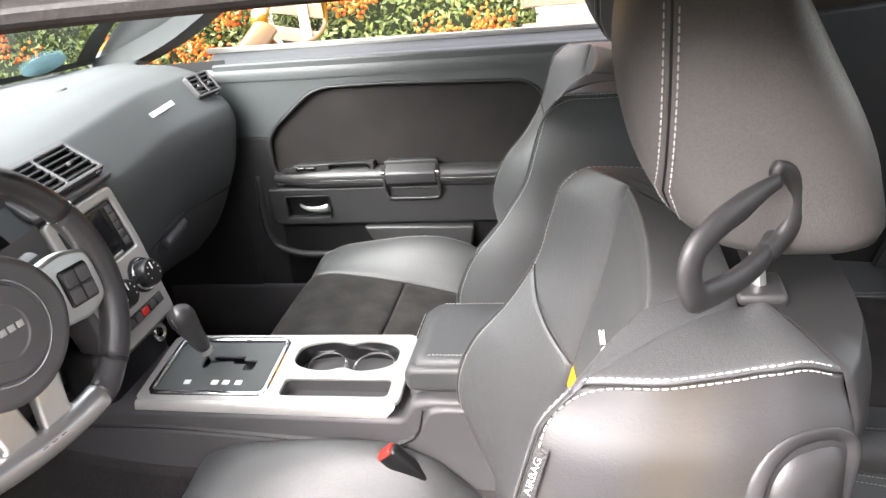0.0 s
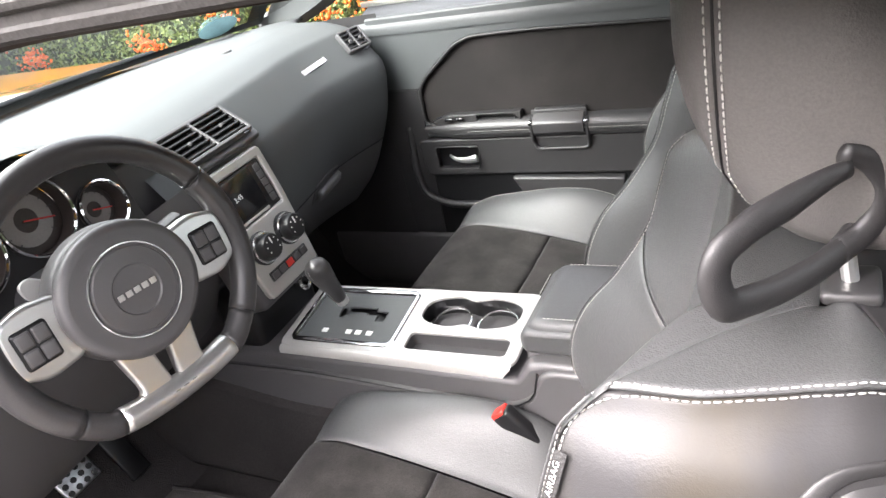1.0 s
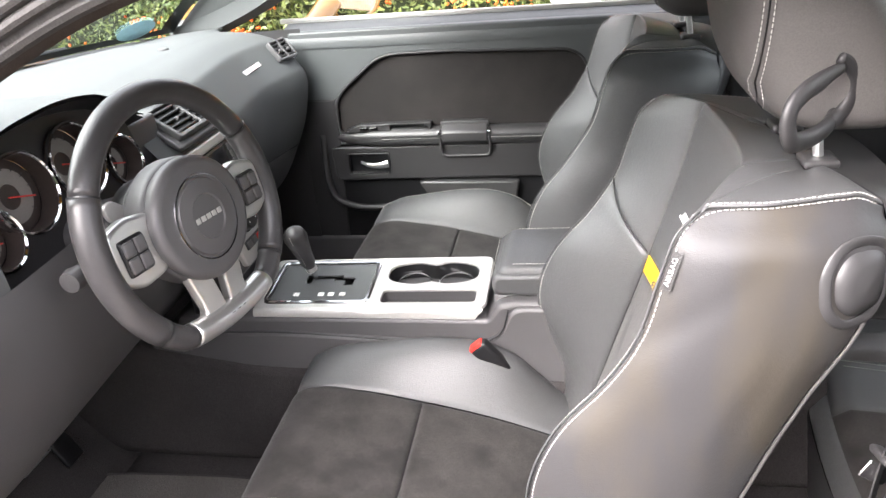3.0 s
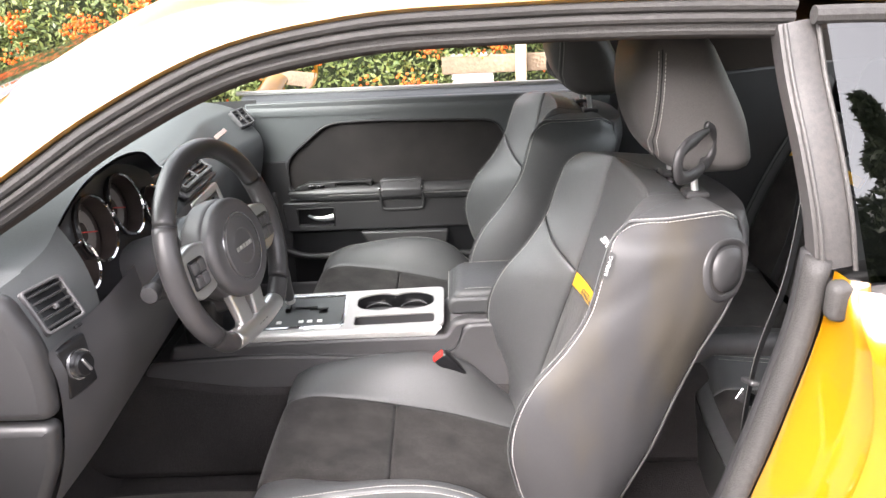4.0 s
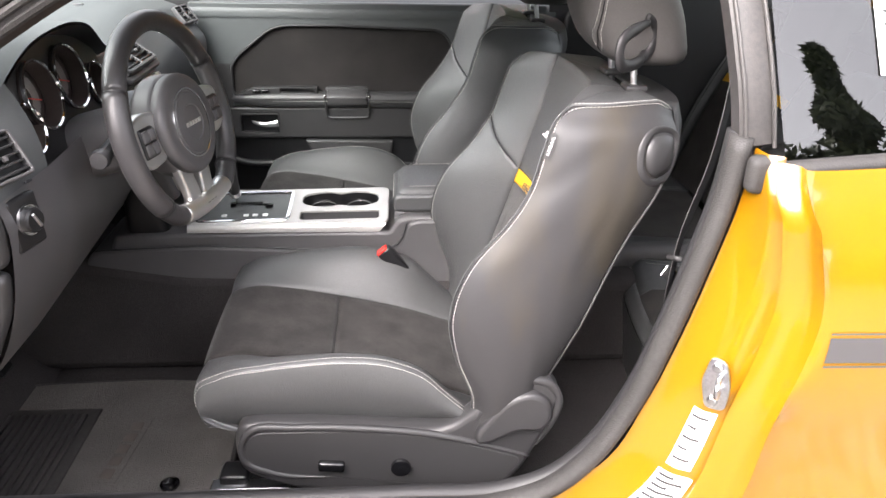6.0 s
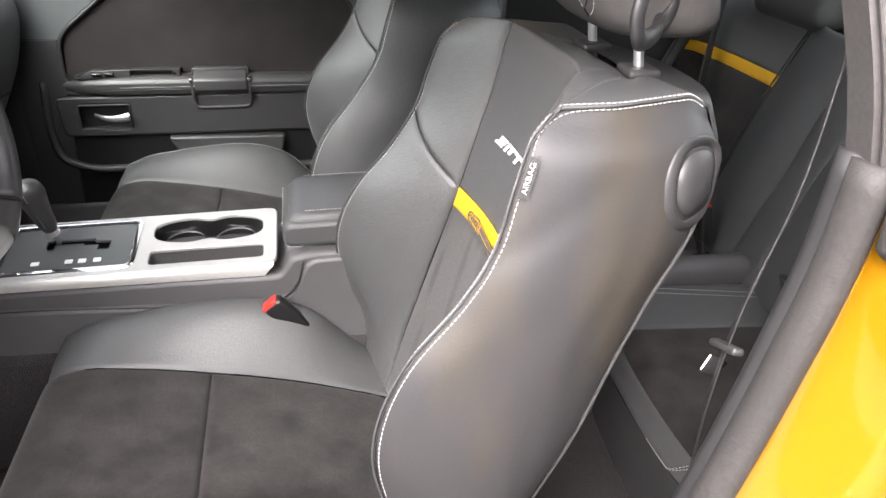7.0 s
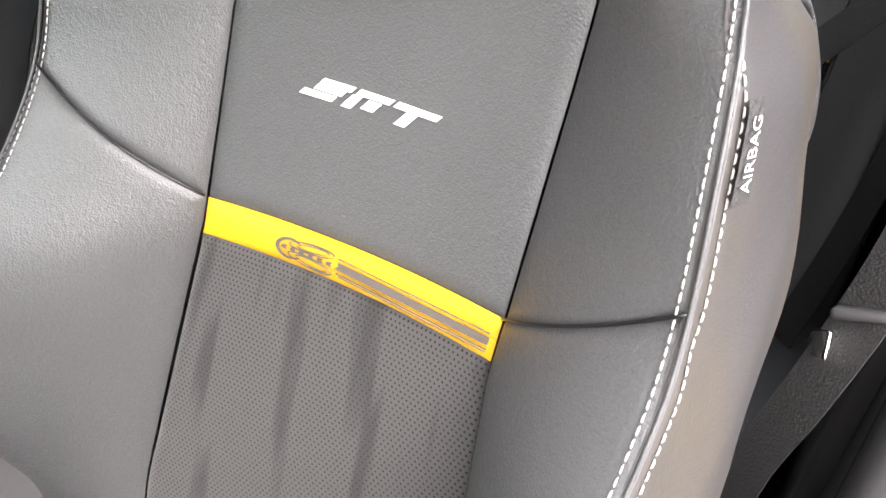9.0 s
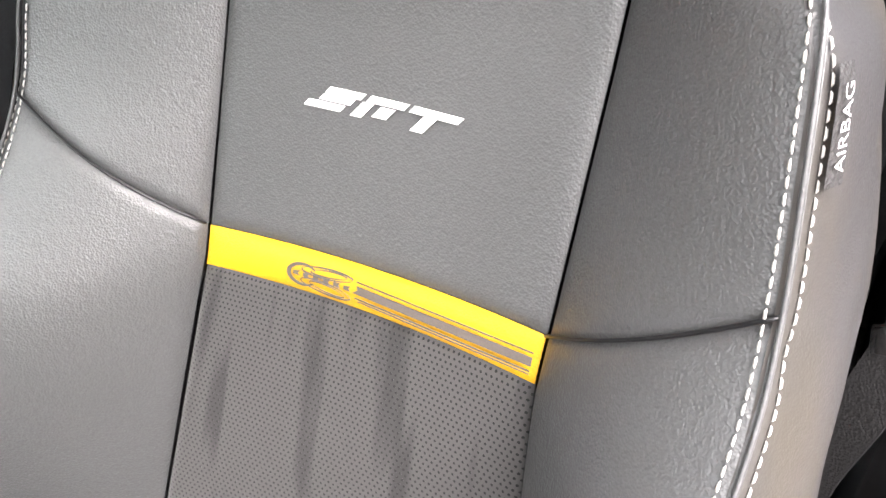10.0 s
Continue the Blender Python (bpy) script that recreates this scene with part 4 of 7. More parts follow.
gate = rounded([(-0.461, -0.068), (-0.250, -0.068), (-0.250, 0.066), (-0.461, 0.066)], 0.010)
track = [(-0.40, 0.010), (-0.395, -0.004), (-0.385, -0.004), (-0.385, 0.012), (-0.335, 0.012), (-0.335, 0.006), (-0.310, 0.006), (-0.310, -0.010), (-0.290, -0.010), (-0.290, 0.016), (-0.318, 0.018), (-0.318, 0.026), (-0.40, 0.026)]
part("shift_plate", tilted(prism(shift(gate), 0.006, 0.0015, (shift(track),))), VINYL, console, "smooth slate shifter plate with stepped slot")
part("gate_well", tilted(at(rbox(0.19, 0.11, 0.004, 0.001), -0.351 + 0.24, 0.006, -0.012)), BLACK, console)
part("chrome_frame", tilted(sweep([(x + 0.24, y, 0.0085) for x, y in rounded([(-0.467, -0.073), (-0.244, -0.073), (-0.244, 0.071), (-0.467, 0.071)], 0.014)], [(0.0055 * math.cos(q), 0.0035 * math.sin(q)) for q in np.linspace(0, 6.2832, 9)[:-1]], closed=True, up=(0, 0, 1))), CHROME, console, "chrome frame round the shifter plate")
for x in (-0.405, -0.350, -0.328, -0.303):
    part("gear_window", tilted(at(rbox(0.013, 0.011, 0.002, 0.0008), x + 0.24, -0.044, 0.0068)), WHITE, console)
shifter = thing("gear_shifter", "black leather gear lever with pale stitching on the console", "gear lever")
ax = smooth_path([(-0.378, 0.012, 0.640), (-0.382, 0.004, 0.668), (-0.387, -0.009, 0.708), (-0.392, -0.022, 0.752), (-0.397, -0.028, 0.778)], 26)
prof = [(math.cos(q), math.sin(q)) for q in np.linspace(0, 6.2832, 19)[:-1]]
part("lever_shaft", sweep(ax[:8], 0.0065), CHROME, shifter, "chrome shift shaft")
sc = curve_fn([0, 0.12, 0.35, 0.6, 0.8, 0.93, 1.0], [0.010, 0.0145, 0.0175, 0.0215, 0.024, 0.018, 0.004])
part("shift_knob", sweep(ax[5:], prof, scales=[float(sc(k)) for k in np.linspace(0, 1, 21)]), RIM_LEATHER, shifter, "black leather knob", 180)
part("shaft_cap", sweep(ax[4:7], 0.0125), SILVER, shifter)
pts = ax[6:-2] + np.array((0.0, -0.001, 0)) + np.array([(0.006, -1, 0.05)]) * np.array([float(sc(k)) * 1.0 for k in np.linspace(0.05, 0.9, len(ax[6:-2]))])[:, None]
part("stitching", capsule_row(pts, np.tile((0, -1, 0.1), (len(pts), 1)), 0.004, 0.002, 0.0006), THREAD, shifter)["kind"] = "stuff"

armrest = thing("armrest", "black leather armrest lid with stitched front edge", "armrest")
arm = rounded([(0.030, 0.652), (0.024, 0.690), (0.044, 0.712), (0.34, 0.718), (0.36, 0.70), (0.36, 0.652)], 0.028, 8)
part("lid", side_plate(arm, -0.076, 0.106, 0.016), LEATHER, armrest)
lip = rounded([(0.020, 0.650), (0.018, 0.684), (0.030, 0.697), (0.19, 0.699), (0.20, 0.650)], 0.016, 6)
part("front_lip", side_plate(lip, -0.082, 0.110, 0.010), LEATHER, armrest)
pts = np.array([(0.060 + 0.26 * k, -0.066, 0.7135 + 0.0035 * k) for k in np.linspace(0, 1, 40)])
part("stitching", join(capsule_row(pts, np.tile((0, -0.3, 1), (40, 1))), capsule_row(pts + np.array((0, 0.158, 0.001)), np.tile((0, 0.2, 1), (40, 1))),
                       capsule_row([(0.0195, y, 0.6895) for y in np.linspace(-0.074, 0.100, 40)], np.tile((-0.8, 0, 0.6), (40, 1)))), THREAD, armrest)["kind"] = "stuff"
part("armrest_bin", at(rbox(0.34, 0.165, 0.10, 0.012), 0.19, 0.010, 0.602), PLASTIC, armrest)


def buckle(x, y, z, label, yaw=0, tilt=0):
    b = thing("seat_belt_buckle", label, "belt buckle", group="belt buckles")
    m = pose(x, y, z, 0, tilt, yaw)
    part("buckle_body", xf(rbox(0.038, 0.026, 0.085, 0.007), m), BLACK, b)
    part("release_button", xf(at(rbox(0.030, 0.022, 0.016, 0.003), -0.003, 0.0, 0.0385), m), RED, b, "red release button")
    part("stalk", xf(at(rbox(0.020, 0.010, 0.10, 0.004), 0.006, 0.002, -0.075), m), BLACK, b)
    return b


buckle(0.020, -0.146, 0.548, "black belt buckle with red button beside the console", 0, -40)
buckle(-0.01, 0.175, 0.520, "black belt buckle with red button at the passenger seat", 0, -40)

# ---- dashboard ----
dash = thing("dashboard", "slate grey soft dashboard with vents and silver centre stack", "dashboard")
X_OFF = curve_fn([-0.20, -0.06, 0.12, 0.30, 0.49, 0.60, 0.72], [0.030, 0.032, 0.030, 0.004, -0.018, 0.000, 0.030])
BASE_X = lambda y: -1.34 + 0.30 * (abs(y - 0.0) / 0.78) ** 2
DASH_PROF = np.concatenate([smooth_path([(-0.82, 1.066), (-0.735, 1.057), (-0.676, 1.0385)], 12), smooth_path([(-0.668, 1.032), (-0.636, 0.994), (-0.604, 0.954)], 8),
                            smooth_path([(-0.599, 0.944), (-0.595, 0.918), (-0.602, 0.872), (-0.622, 0.80), (-0.655, 0.73), (-0.72, 0.62), (-0.80, 0.54)], 26)])


def dash_sheet(y, t):
    if t < 0.3:
        k = t / 0.3
        x0, z0 = BASE_X(y), 1.045
        x, z = DASH_PROF[0] + np.array((float(X_OFF(y)) * 0.5, 0))
        return np.array((x0 + (x - x0) * k, y, z0 + (z - z0) * math.sin(k * math.pi / 2)))
    i = (t - 0.3) / 0.7 * 45
    a = int(min(i, 44))
    x, z = DASH_PROF[a] + (DASH_PROF[a + 1] - DASH_PROF[a]) * (i - a)
    k = min(1.0, i / 8 * 0.5 + 0.5)
    end = max(0.0, (y - 0.66) / 0.07)
    return np.array((x + float(X_OFF(y)) * k - 0.06 * end ** 2, y, z - 0.02 * end ** 2 * (z > 0.9)))


part("dash_top", grid(dash_sheet, np.concatenate([np.linspace(-0.13, 0.64, 50), np.linspace(0.65, 0.732, 12)]), np.concatenate([np.linspace(0, 0.3, 14), 0.3 + 0.7 * np.arange(0.25, 32.3, 0.5) / 45])), VINYL, dash, "slate dashboard pad on the passenger side", 180)
part("glove_box", grid(dash_sheet, np.concatenate([np.linspace(-0.13, 0.64, 50), np.linspace(0.65, 0.732, 12)]), 0.3 + 0.7 * np.arange(32.0, 45.01, 0.5) / 45), LIGHTENED_GLOVE, dash, "glove box door, grey lightened in place of missing light", 180)
gl = [dash_sheet(y, t) + np.array((0.002, 0, 0)) for y, t in [(0.16, 0.80)] + [(0.16 + 0.53 * k, 0.80) for k in np.linspace(0.02, 1, 30)]]
part("glove_seam", sweep(gl, 0.0016), BLACK, dash)


def face_frame(y, t, dy=0.01, dt=0.01):
    """A pose on the dash face: x across to the passenger side, y up the face, z out of it."""
    p = dash_sheet(y, t)
    ex = Vector(dash_sheet(y + dy, t) - dash_sheet(y - dy, t)).normalized()
    ey = Vector(dash_sheet(y, t - dt) - dash_sheet(y, t + dt)).normalized()
    ez = ex.cross(ey).normalized()
    ey = ez.cross(ex)
    m = Matrix((ex, ey, ez)).transposed().to_4x4()
    m.translation = p
    return m


def vent(parent, m, w, h, cells, slats, name="air_vent", frame_w=0.008, tab=True):
    """A framed outlet with slats between dividers, under its dash."""
    o = rounded([(-w / 2 - frame_w, -h / 2 - frame_w), (w / 2 + frame_w, -h / 2 - frame_w), (w / 2 + frame_w, h / 2 + frame_w), (-w / 2 - frame_w, h / 2 + frame_w)], 0.008)
    gap = 0.006
    cw = (w - gap * (cells - 1)) / cells
    holes = []
    for c in range(cells):
        x0 = -w / 2 + c * (cw + gap)
        holes.append(rounded([(x0, -h / 2), (x0 + cw, -h / 2), (x0 + cw, h / 2), (x0, h / 2)], 0.004))
    v = part(name, xf(at(prism(o, 0.015, 0.002, holes), 0, 0, -0.002), m), PLASTIC, parent, "dark framed air vent")
    # flat black sheet, its colour replacing the dark depth behind the slats
    part("vent_depth_sheet", xf(at(rbox(w, h, 0.002, 0.0008), 0, 0, 0.001), m), BLACK, v)
    for c in range(cells):
        x0 = -w / 2 + c * (cw + gap) + cw / 2
        for k in range(slats):
            y = -h / 2 + h * (k + 0.5) / slats
            part("slat", xf(at(rbox(cw, h / slats * 0.26, 0.008, 0.0009, 2), x0, y, 0.007, 12), m), TRIM_GREY, v)
        part("vent_tab", xf(at(rbox(0.007, 0.008, 0.008, 0.002, 2), x0, -h * 0.06, 0.012), m), PLASTIC, v)
    if tab:
        part("vent_wheel", xf(at(rbox(0.014, 0.005, 0.004, 0.0015, 2), w / 2 - 0.02, -h / 2 - 0.013, 0.012), m), BLACK, v)
    return v


centre_m = Matrix.Translation((-0.612, 0.033, 1.004)) @ Matrix(((0, -0.82, 0.572), (1, 0, 0), (0, 0.572, 0.82))).to_4x4()
part("vent_housing", xf(at(prism(rounded([(-0.115, -0.062), (0.105, -0.062), (0.112, 0.052), (-0.108, 0.052)], 0.012), 0.012, 0.004), 0, 0, -0.008), centre_m), PLASTIC, dash, "grey vent housing over the radio")
vent(dash, centre_m @ Matrix.Translation((-0.002, -0.004, 0.005)), 0.176, 0.072, 2, 5)
vent(dash, face_frame(0.648, 0.524) @ Matrix.Translation((0, 0, 0.003)), 0.066, 0.050, 2, 4, frame_w=0.006)
# satin metal name strip, bright only through what it reflects
strip_m = face_frame(0.488, 0.535)
part("name_strip", xf(at(rbox(0.132, 0.013, 0.0014, 0.0004, 1), 0, -0.004, 0.002, 0, 0, 3), strip_m), BRIGHT, dash, "bright satin metal name strip on the dash")
for k in range(3):
    part("defrost_slot", at(rbox(0.105, 0.012, 0.006, 0.0015, 2), -0.662 - 0.024 * k, -0.678 + 0.010 * k, 1.0640, 0, 0, -60), BLACK, dash)
part("light_sensor", at(disc(0.014, 0.006, 0.002), -0.86, 0.44, 1.064), PLASTIC, dash)
for k in range(5):
    part("defrost_slot", at(rbox(0.05, 0.010, 0.006, 0.002, 2), -0.905 + 0.012 * k, 0.62 + 0.03 * k, 1.057, 0, 0, 50 + 8 * k), BLACK, dash)
handle_m = face_frame(0.425, 0.812)
part("glove_latch_recess", xf(at(prism(rounded([(-0.075, -0.030), (0.085, -0.018), (0.095, 0.030), (-0.065, 0.024)], 0.008), 0.004, 0.001), 0, 0, 0.0), handle_m), PLASTIC, dash)
part("glove_latch", xf(at(rbox(0.118, 0.030, 0.020, 0.009), 0.01, -0.010, 0.008, 0, 0, 4), handle_m), LIGHTENED_VINYL, dash, "glove box handle")

# centre stack
stack_m = Matrix.Translation((-0.530, 0.020, 0.832)) @ Matrix(((0, -0.262, 0.965), (1, 0, 0), (0, 0.965, 0.262))).to_4x4()
st_out = rounded([(-0.080, -0.135), (0.080, -0.135), (0.094, 0.02), (0.094, 0.128), (-0.094, 0.128), (-0.094, 0.02)], 0.012)
stack = part("stack_plate", xf(at(prism(st_out, 0.016, 0.004, (rounded([(-0.072, 0.008), (0.076, 0.008), (0.076, 0.108), (-0.072, 0.108)], 0.006),)), 0, 0, -0.010), stack_m), SILVER, dash, "satin silver centre stack surround")
part("radio_housing", xf(at(rbox(0.20, 0.285, 0.07, 0.012), 0, -0.005, -0.042), stack_m), PLASTIC, dash)
radio = part("radio", xf(at(rbox(0.146, 0.098, 0.012, 0.003), 0.002, 0.058, -0.002), stack_m), BLACK, dash, "black radio unit with dark screen")
part("radio_screen", xf(at(rbox(0.104, 0.080, 0.002, 0.001), -0.012, 0.062, 0.0045), stack_m), SCREEN, radio)
clock_text = text_mesh("3:45", 0.014, 0.0002)
part("clock_digits", xf(at(clock_text, -0.022, 0.062, 0.0058), stack_m), WHITE, radio, "small pale clock digits")
for k in range(5):
    part("radio_button", xf(at(rbox(0.016, 0.014, 0.003, 0.001, 2), 0.060, 0.026 + 0.0165 * k, 0.0045), stack_m), PLASTIC, radio)
part("radio_trim", xf(at(rbox(0.10, 0.006, 0.002, 0.0006, 2), -0.012, 0.014, 0.0045), stack_m), SILVER, radio)
for x in (-0.036, 0.044):
    kn = part("climate_knob", xf(at(lathe([(0, 0.004), (0.0, 0.004), (0.034, 0.004), (0.034, 0.010), (0.030, 0.014), (0.027, 0.016), (0.026, 0.032), (0.023, 0.036), (0.012, 0.0365), (0, 0.0365)], 40), x, -0.042, 0), stack_m), BLACK, dash, "black climate knob with chrome ring")
    part("knob_ring", xf(at(lathe([(0.0275, 0.014), (0.0315, 0.014), (0.0305, 0.018), (0.0275, 0.018)], 40, True), x, -0.042, 0), stack_m), CHROME, kn)
    part("knob_pointer", xf(at(rbox(0.003, 0.014, 0.002, 0.0005, 1), x, -0.030, 0.0368), stack_m), WHITE, kn)
    for k in range(7):
        q = radians(-120 + 40 * k)
        part("knob_mark", xf(at(rbox(0.003, 0.003, 0.001, 0.0003, 1), x + 0.0165 * math.sin(q), -0.042 + 0.0165 * math.cos(q), 0.0368), stack_m), WHITE, kn)
bank = part("switch_bank", xf(at(rbox(0.120, 0.020, 0.012, 0.003), 0.002, -0.098, 0.004), stack_m), BLACK, dash, "row of small black switches")
for k in range(5):
    part("switch", xf(at(rbox(0.019, 0.014, 0.004, 0.0015, 2), -0.046 + 0.0235 * k, -0.098, 0.011), stack_m), PLASTIC if k != 2 else RED, bank)
part("power_outlet", at(lathe([(0.010, -0.02), (0.010, 0.0), (0.016, 0.002), (0.019, 0.0), (0.019, -0.02)], 28, True), -0.505, 0.055, 0.672, 0, 80, 0), CHROME, dash)
part("stack_foot", at(rbox(0.10, 0.20, 0.16, 0.02), -0.585, 0.015, 0.64), BLACK, dash)

# driver's side of the dash
HOOD = curve_fn([-0.70, -0.645, -0.60, -0.54, -0.45, -0.35, -0.27, -0.205, -0.15], [1.060, 1.075, 1.105, 1.135, 1.150, 1.146, 1.125, 1.085, 1.060])


def driver_top(y, t):
    e = float(HOOD(y)) if -0.70 < y < -0.15 else 1.060
    x0 = BASE_X(y)
    x1 = -0.545 - 0.036 * abs((y + 0.41) / 0.3) ** 2 if -0.70 < y < -0.15 else -0.575
    z = 1.045 + (e - 1.045) * (math.sin(t * math.pi / 2) ** 1.6) + 0.010 * math.sin(math.pi * t)
    return np.array((x0 + (x1 - x0) * t, y, z))


part("driver_dash_top", grid(driver_top, np.linspace(-0.785, -0.12, 70), np.linspace(0, 1, 30)), VINYL, dash, "slate dash pad with raised gauge hood", 180)


def hood_inner(y, t):
    e = float(HOOD(y))
    p = driver_top(y, 1.0)
    return np.array((p[0] - 0.075 * t, y, max(0.93, e - 0.006 - 0.030 * t)))


part("hood_lining", grid(hood_inner, np.linspace(-0.645, -0.16, 50), np.linspace(0, 1, 6)), BLACK, dash, "", 180)
def corner(y, t):
    """The dash face from the pad's edge down to the knee panel, outside the gauges."""
    a = driver_top(y, 1.0)
    b = np.array((-0.524 - 0.035 * max(0, (y + 0.60) / 0.5), y, 0.955))
    return a + (b - a) * t + np.array((0.010 * math.sin(math.pi * t), 0, 0.003 * math.sin(math.pi * t)))


part("pad_end", grid(corner, np.linspace(-0.790, -0.612, 18), np.linspace(0, 1, 14)), VINYL, dash, "slate dash corner", 180)
clus_m = Matrix.Translation((-0.585, -0.405, 1.02)) @ Matrix(((0, -0.20, 0.98), (1, 0, 0), (0, 0.98, 0.20))).to_4x4()
GAUGES = ((-0.158, -0.016, 0.041), (-0.076, 0.022, 0.058), (0.048, 0.026, 0.058), (0.152, -0.012, 0.041))
fascia = rounded([(-0.235, -0.10), (0.215, -0.10), (0.205, 0.05), (0.135, 0.098), (0.05, 0.12), (-0.06, 0.122), (-0.135, 0.108), (-0.195, 0.078), (-0.235, 0.045)], 0.03)
pods = [[(gx + (r + 0.001) * math.cos(q), gz + (r + 0.001) * math.sin(q)) for q in np.linspace(0, 2 * math.pi, 41)[:-1]] for gx, gz, r in GAUGES]
cluster = part("gauge_panel", xf(at(prism(fascia, 0.006, 0.001, pods), 0, 0, 0.006), clus_m), DOOR_DARK, dash, "dark gauge cluster panel")
for gx, gz, r in GAUGES:
    g = part("gauge", xf(at(lathe([(r - 0.001, -0.012), (r, -0.010), (r + 0.001, 0.020), (r - 0.003, 0.021), (r - 0.004, -0.008)], 48, True), gx, gz, 0), clus_m), DIAL_HAZED, dash, "round gauge with chrome ring")
    part("gauge_ring", xf(at(lathe([(r - 0.002, 0.018), (r + 0.003, 0.018), (r + 0.0025, 0.023), (r, 0.0245), (r - 0.002, 0.022)], 48, True), gx, gz, 0), clus_m), CHROME, g, "bright chrome ring")
    part("dial", xf(at(disc(r - 0.003, 0.002), gx, gz, -0.012), clus_m), DIAL_HAZED, g)
    part("dial_ring", xf(at(lathe([(r * 0.32, 0), (r * 0.70, 0), (r * 0.70, 0.001), (r * 0.32, 0.001)], 40, True), gx, gz, -0.010), clus_m), DIAL, g, "pale dial face")
    part("needle", xf(at(rbox(r * 0.85, 0.0024, 0.0016, 0.0005, 1), gx + r * 0.3, gz - r * 0.12, -0.0065, 0, 0, -18), clus_m), RED_GLOW, g, "red needle")
    for k in range(12):
        q = radians(-135 + 270 * k / 11)
        part("tick", xf(at(rbox(0.0016, r * 0.14, 0.001, 0.0003, 1), gx + r * 0.72 * math.sin(q), gz + r * 0.72 * math.cos(q), -0.0085, 0, 0, -math.degrees(q)), clus_m), INK, g)

part("cluster_back", at(rbox(0.02, 0.60, 0.13, 0.006), -0.660, -0.40, 0.965), BLACK, dash)
part("filler_panel", at(rbox(0.03, 0.145, 0.215, 0.008), -0.622, -0.138, 0.935), PLASTIC, dash, "dark panel between gauges and radio")

# knee panel, column and the end of the dash
knee = smooth_path([(-0.522, 0.965), (-0.515, 0.93), (-0.520, 0.87), (-0.535, 0.80), (-0.58, 0.70), (-0.66, 0.615), (-0.76, 0.575)], 24)
part("knee_panel", grid(lambda y, t: np.array((knee[int(t)][0] - 0.035 * max(0, (y + 0.60) / 0.5), y, knee[int(t)][1])), np.linspace(-0.785, -0.085, 30), range(24)), PLASTIC, dash, "dark lower dash panel", 180)
end = rounded([(-0.90, 1.045), (-0.60, 1.062), (-0.552, 1.060), (-0.522, 0.985), (-0.518, 0.93), (-0.524, 0.868), (-0.90, 0.868)], 0.02, 8)
part("end_cap", side_plate(end, -0.807, -0.765, 0.018), TRIM_GREY, dash, "grey end panel of the dash")
end2 = rounded([(-0.90, 0.862), (-0.526, 0.862), (-0.540, 0.79), (-0.585, 0.70), (-0.66, 0.62), (-0.76, 0.578), (-0.90, 0.575)], 0.02, 8)
part("knee_end_cap", side_plate(end2, -0.807, -0.770, 0.014), TRIM_GREY, dash, "grey lower end panel")
side_m = Matrix.Translation((-0.540, -0.722, 1.010)) @ Matrix(((0.30, -0.46, 0.835), (0.954, 0.145, -0.262), (0, 0.876, 0.482))).to_4x4()
vent(dash, side_m @ Matrix.Translation((0, 0, 0.004)), 0.062, 0.062, 1, 5, frame_w=0.005)
sw_m = Matrix.Translation((-0.515, -0.735, 0.920)) @ Matrix(((0.25, -0.05, 0.967), (0.968, 0.0, -0.25), (0, 0.9987, 0.05))).to_4x4()
lamp_sw = part("headlamp_panel", xf(at(rbox(0.062, 0.082, 0.012, 0.006), 0, 0, 0), sw_m), BLACK, dash, "black headlamp switch panel")
part("headlamp_knob", xf(at(lathe([(0.020, 0), (0.019, 0.014), (0.016, 0.017), (0, 0.017)], 28), 0, 0.004, 0.004), sw_m), BLACK, lamp_sw)
part("knob_ring", xf(at(lathe([(0.019, 0.004), (0.024, 0.004), (0.023, 0.008), (0.019, 0.008)], 28, True), 0, 0.004, 0.004), sw_m), CHROME, lamp_sw)
part("knob_grip", xf(at(rbox(0.005, 0.026, 0.005, 0.002), 0, 0.004, 0.022, 0, 0, 25), sw_m), STEEL, lamp_sw)
col = [(-0.62, -0.398, 0.905), (-0.52, -0.398, 0.935), (-0.43, -0.398, 0.955)]
part("column_shroud", sweep(smooth_path(col, 10), [(0.062 * math.copysign(abs(math.cos(q)) ** 0.7, math.cos(q)), 0.058 * math.copysign(abs(math.sin(q)) ** 0.7, math.sin(q))) for q in np.linspace(0, 6.2832, 29)[:-1]]), PLASTIC, dash, "dark steering column shroud", 60)
stalk = part("stalk", sweep(smooth_path([(-0.47, -0.44, 0.965), (-0.455, -0.52, 0.968), (-0.45, -0.575, 0.966)], 12), 0.009, scales=np.linspace(0.9, 1.5, 12)), BLACK, dash, "black column stalk")
part("stalk_tip", at(lathe([(0, -0.012), (0.014, -0.011), (0.0165, 0), (0.014, 0.012), (0, 0.013)], 24), -0.45, -0.585, 0.966, 90), TRIM_GREY, stalk)
part("stalk", sweep(smooth_path([(-0.47, -0.35, 0.965), (-0.455, -0.27, 0.975), (-0.45, -0.225, 0.980)], 12), [(0.016 * math.cos(q), 0.008 * math.sin(q)) for q in np.linspace(0, 6.2832, 11)[:-1]]), TRIM_GREY, dash)
part("ignition", at(lathe([(0.026, 0), (0.026, 0.012), (0.020, 0.016), (0.012, 0.014), (0, 0.014)], 30), -0.522, -0.215, 0.90, 0, 80, 0), SILVER, dash, "silver ignition ring")

# ---- steering wheel ----
wheel = thing("steering_wheel", "black leather steering wheel with silver spokes", "steering wheel")
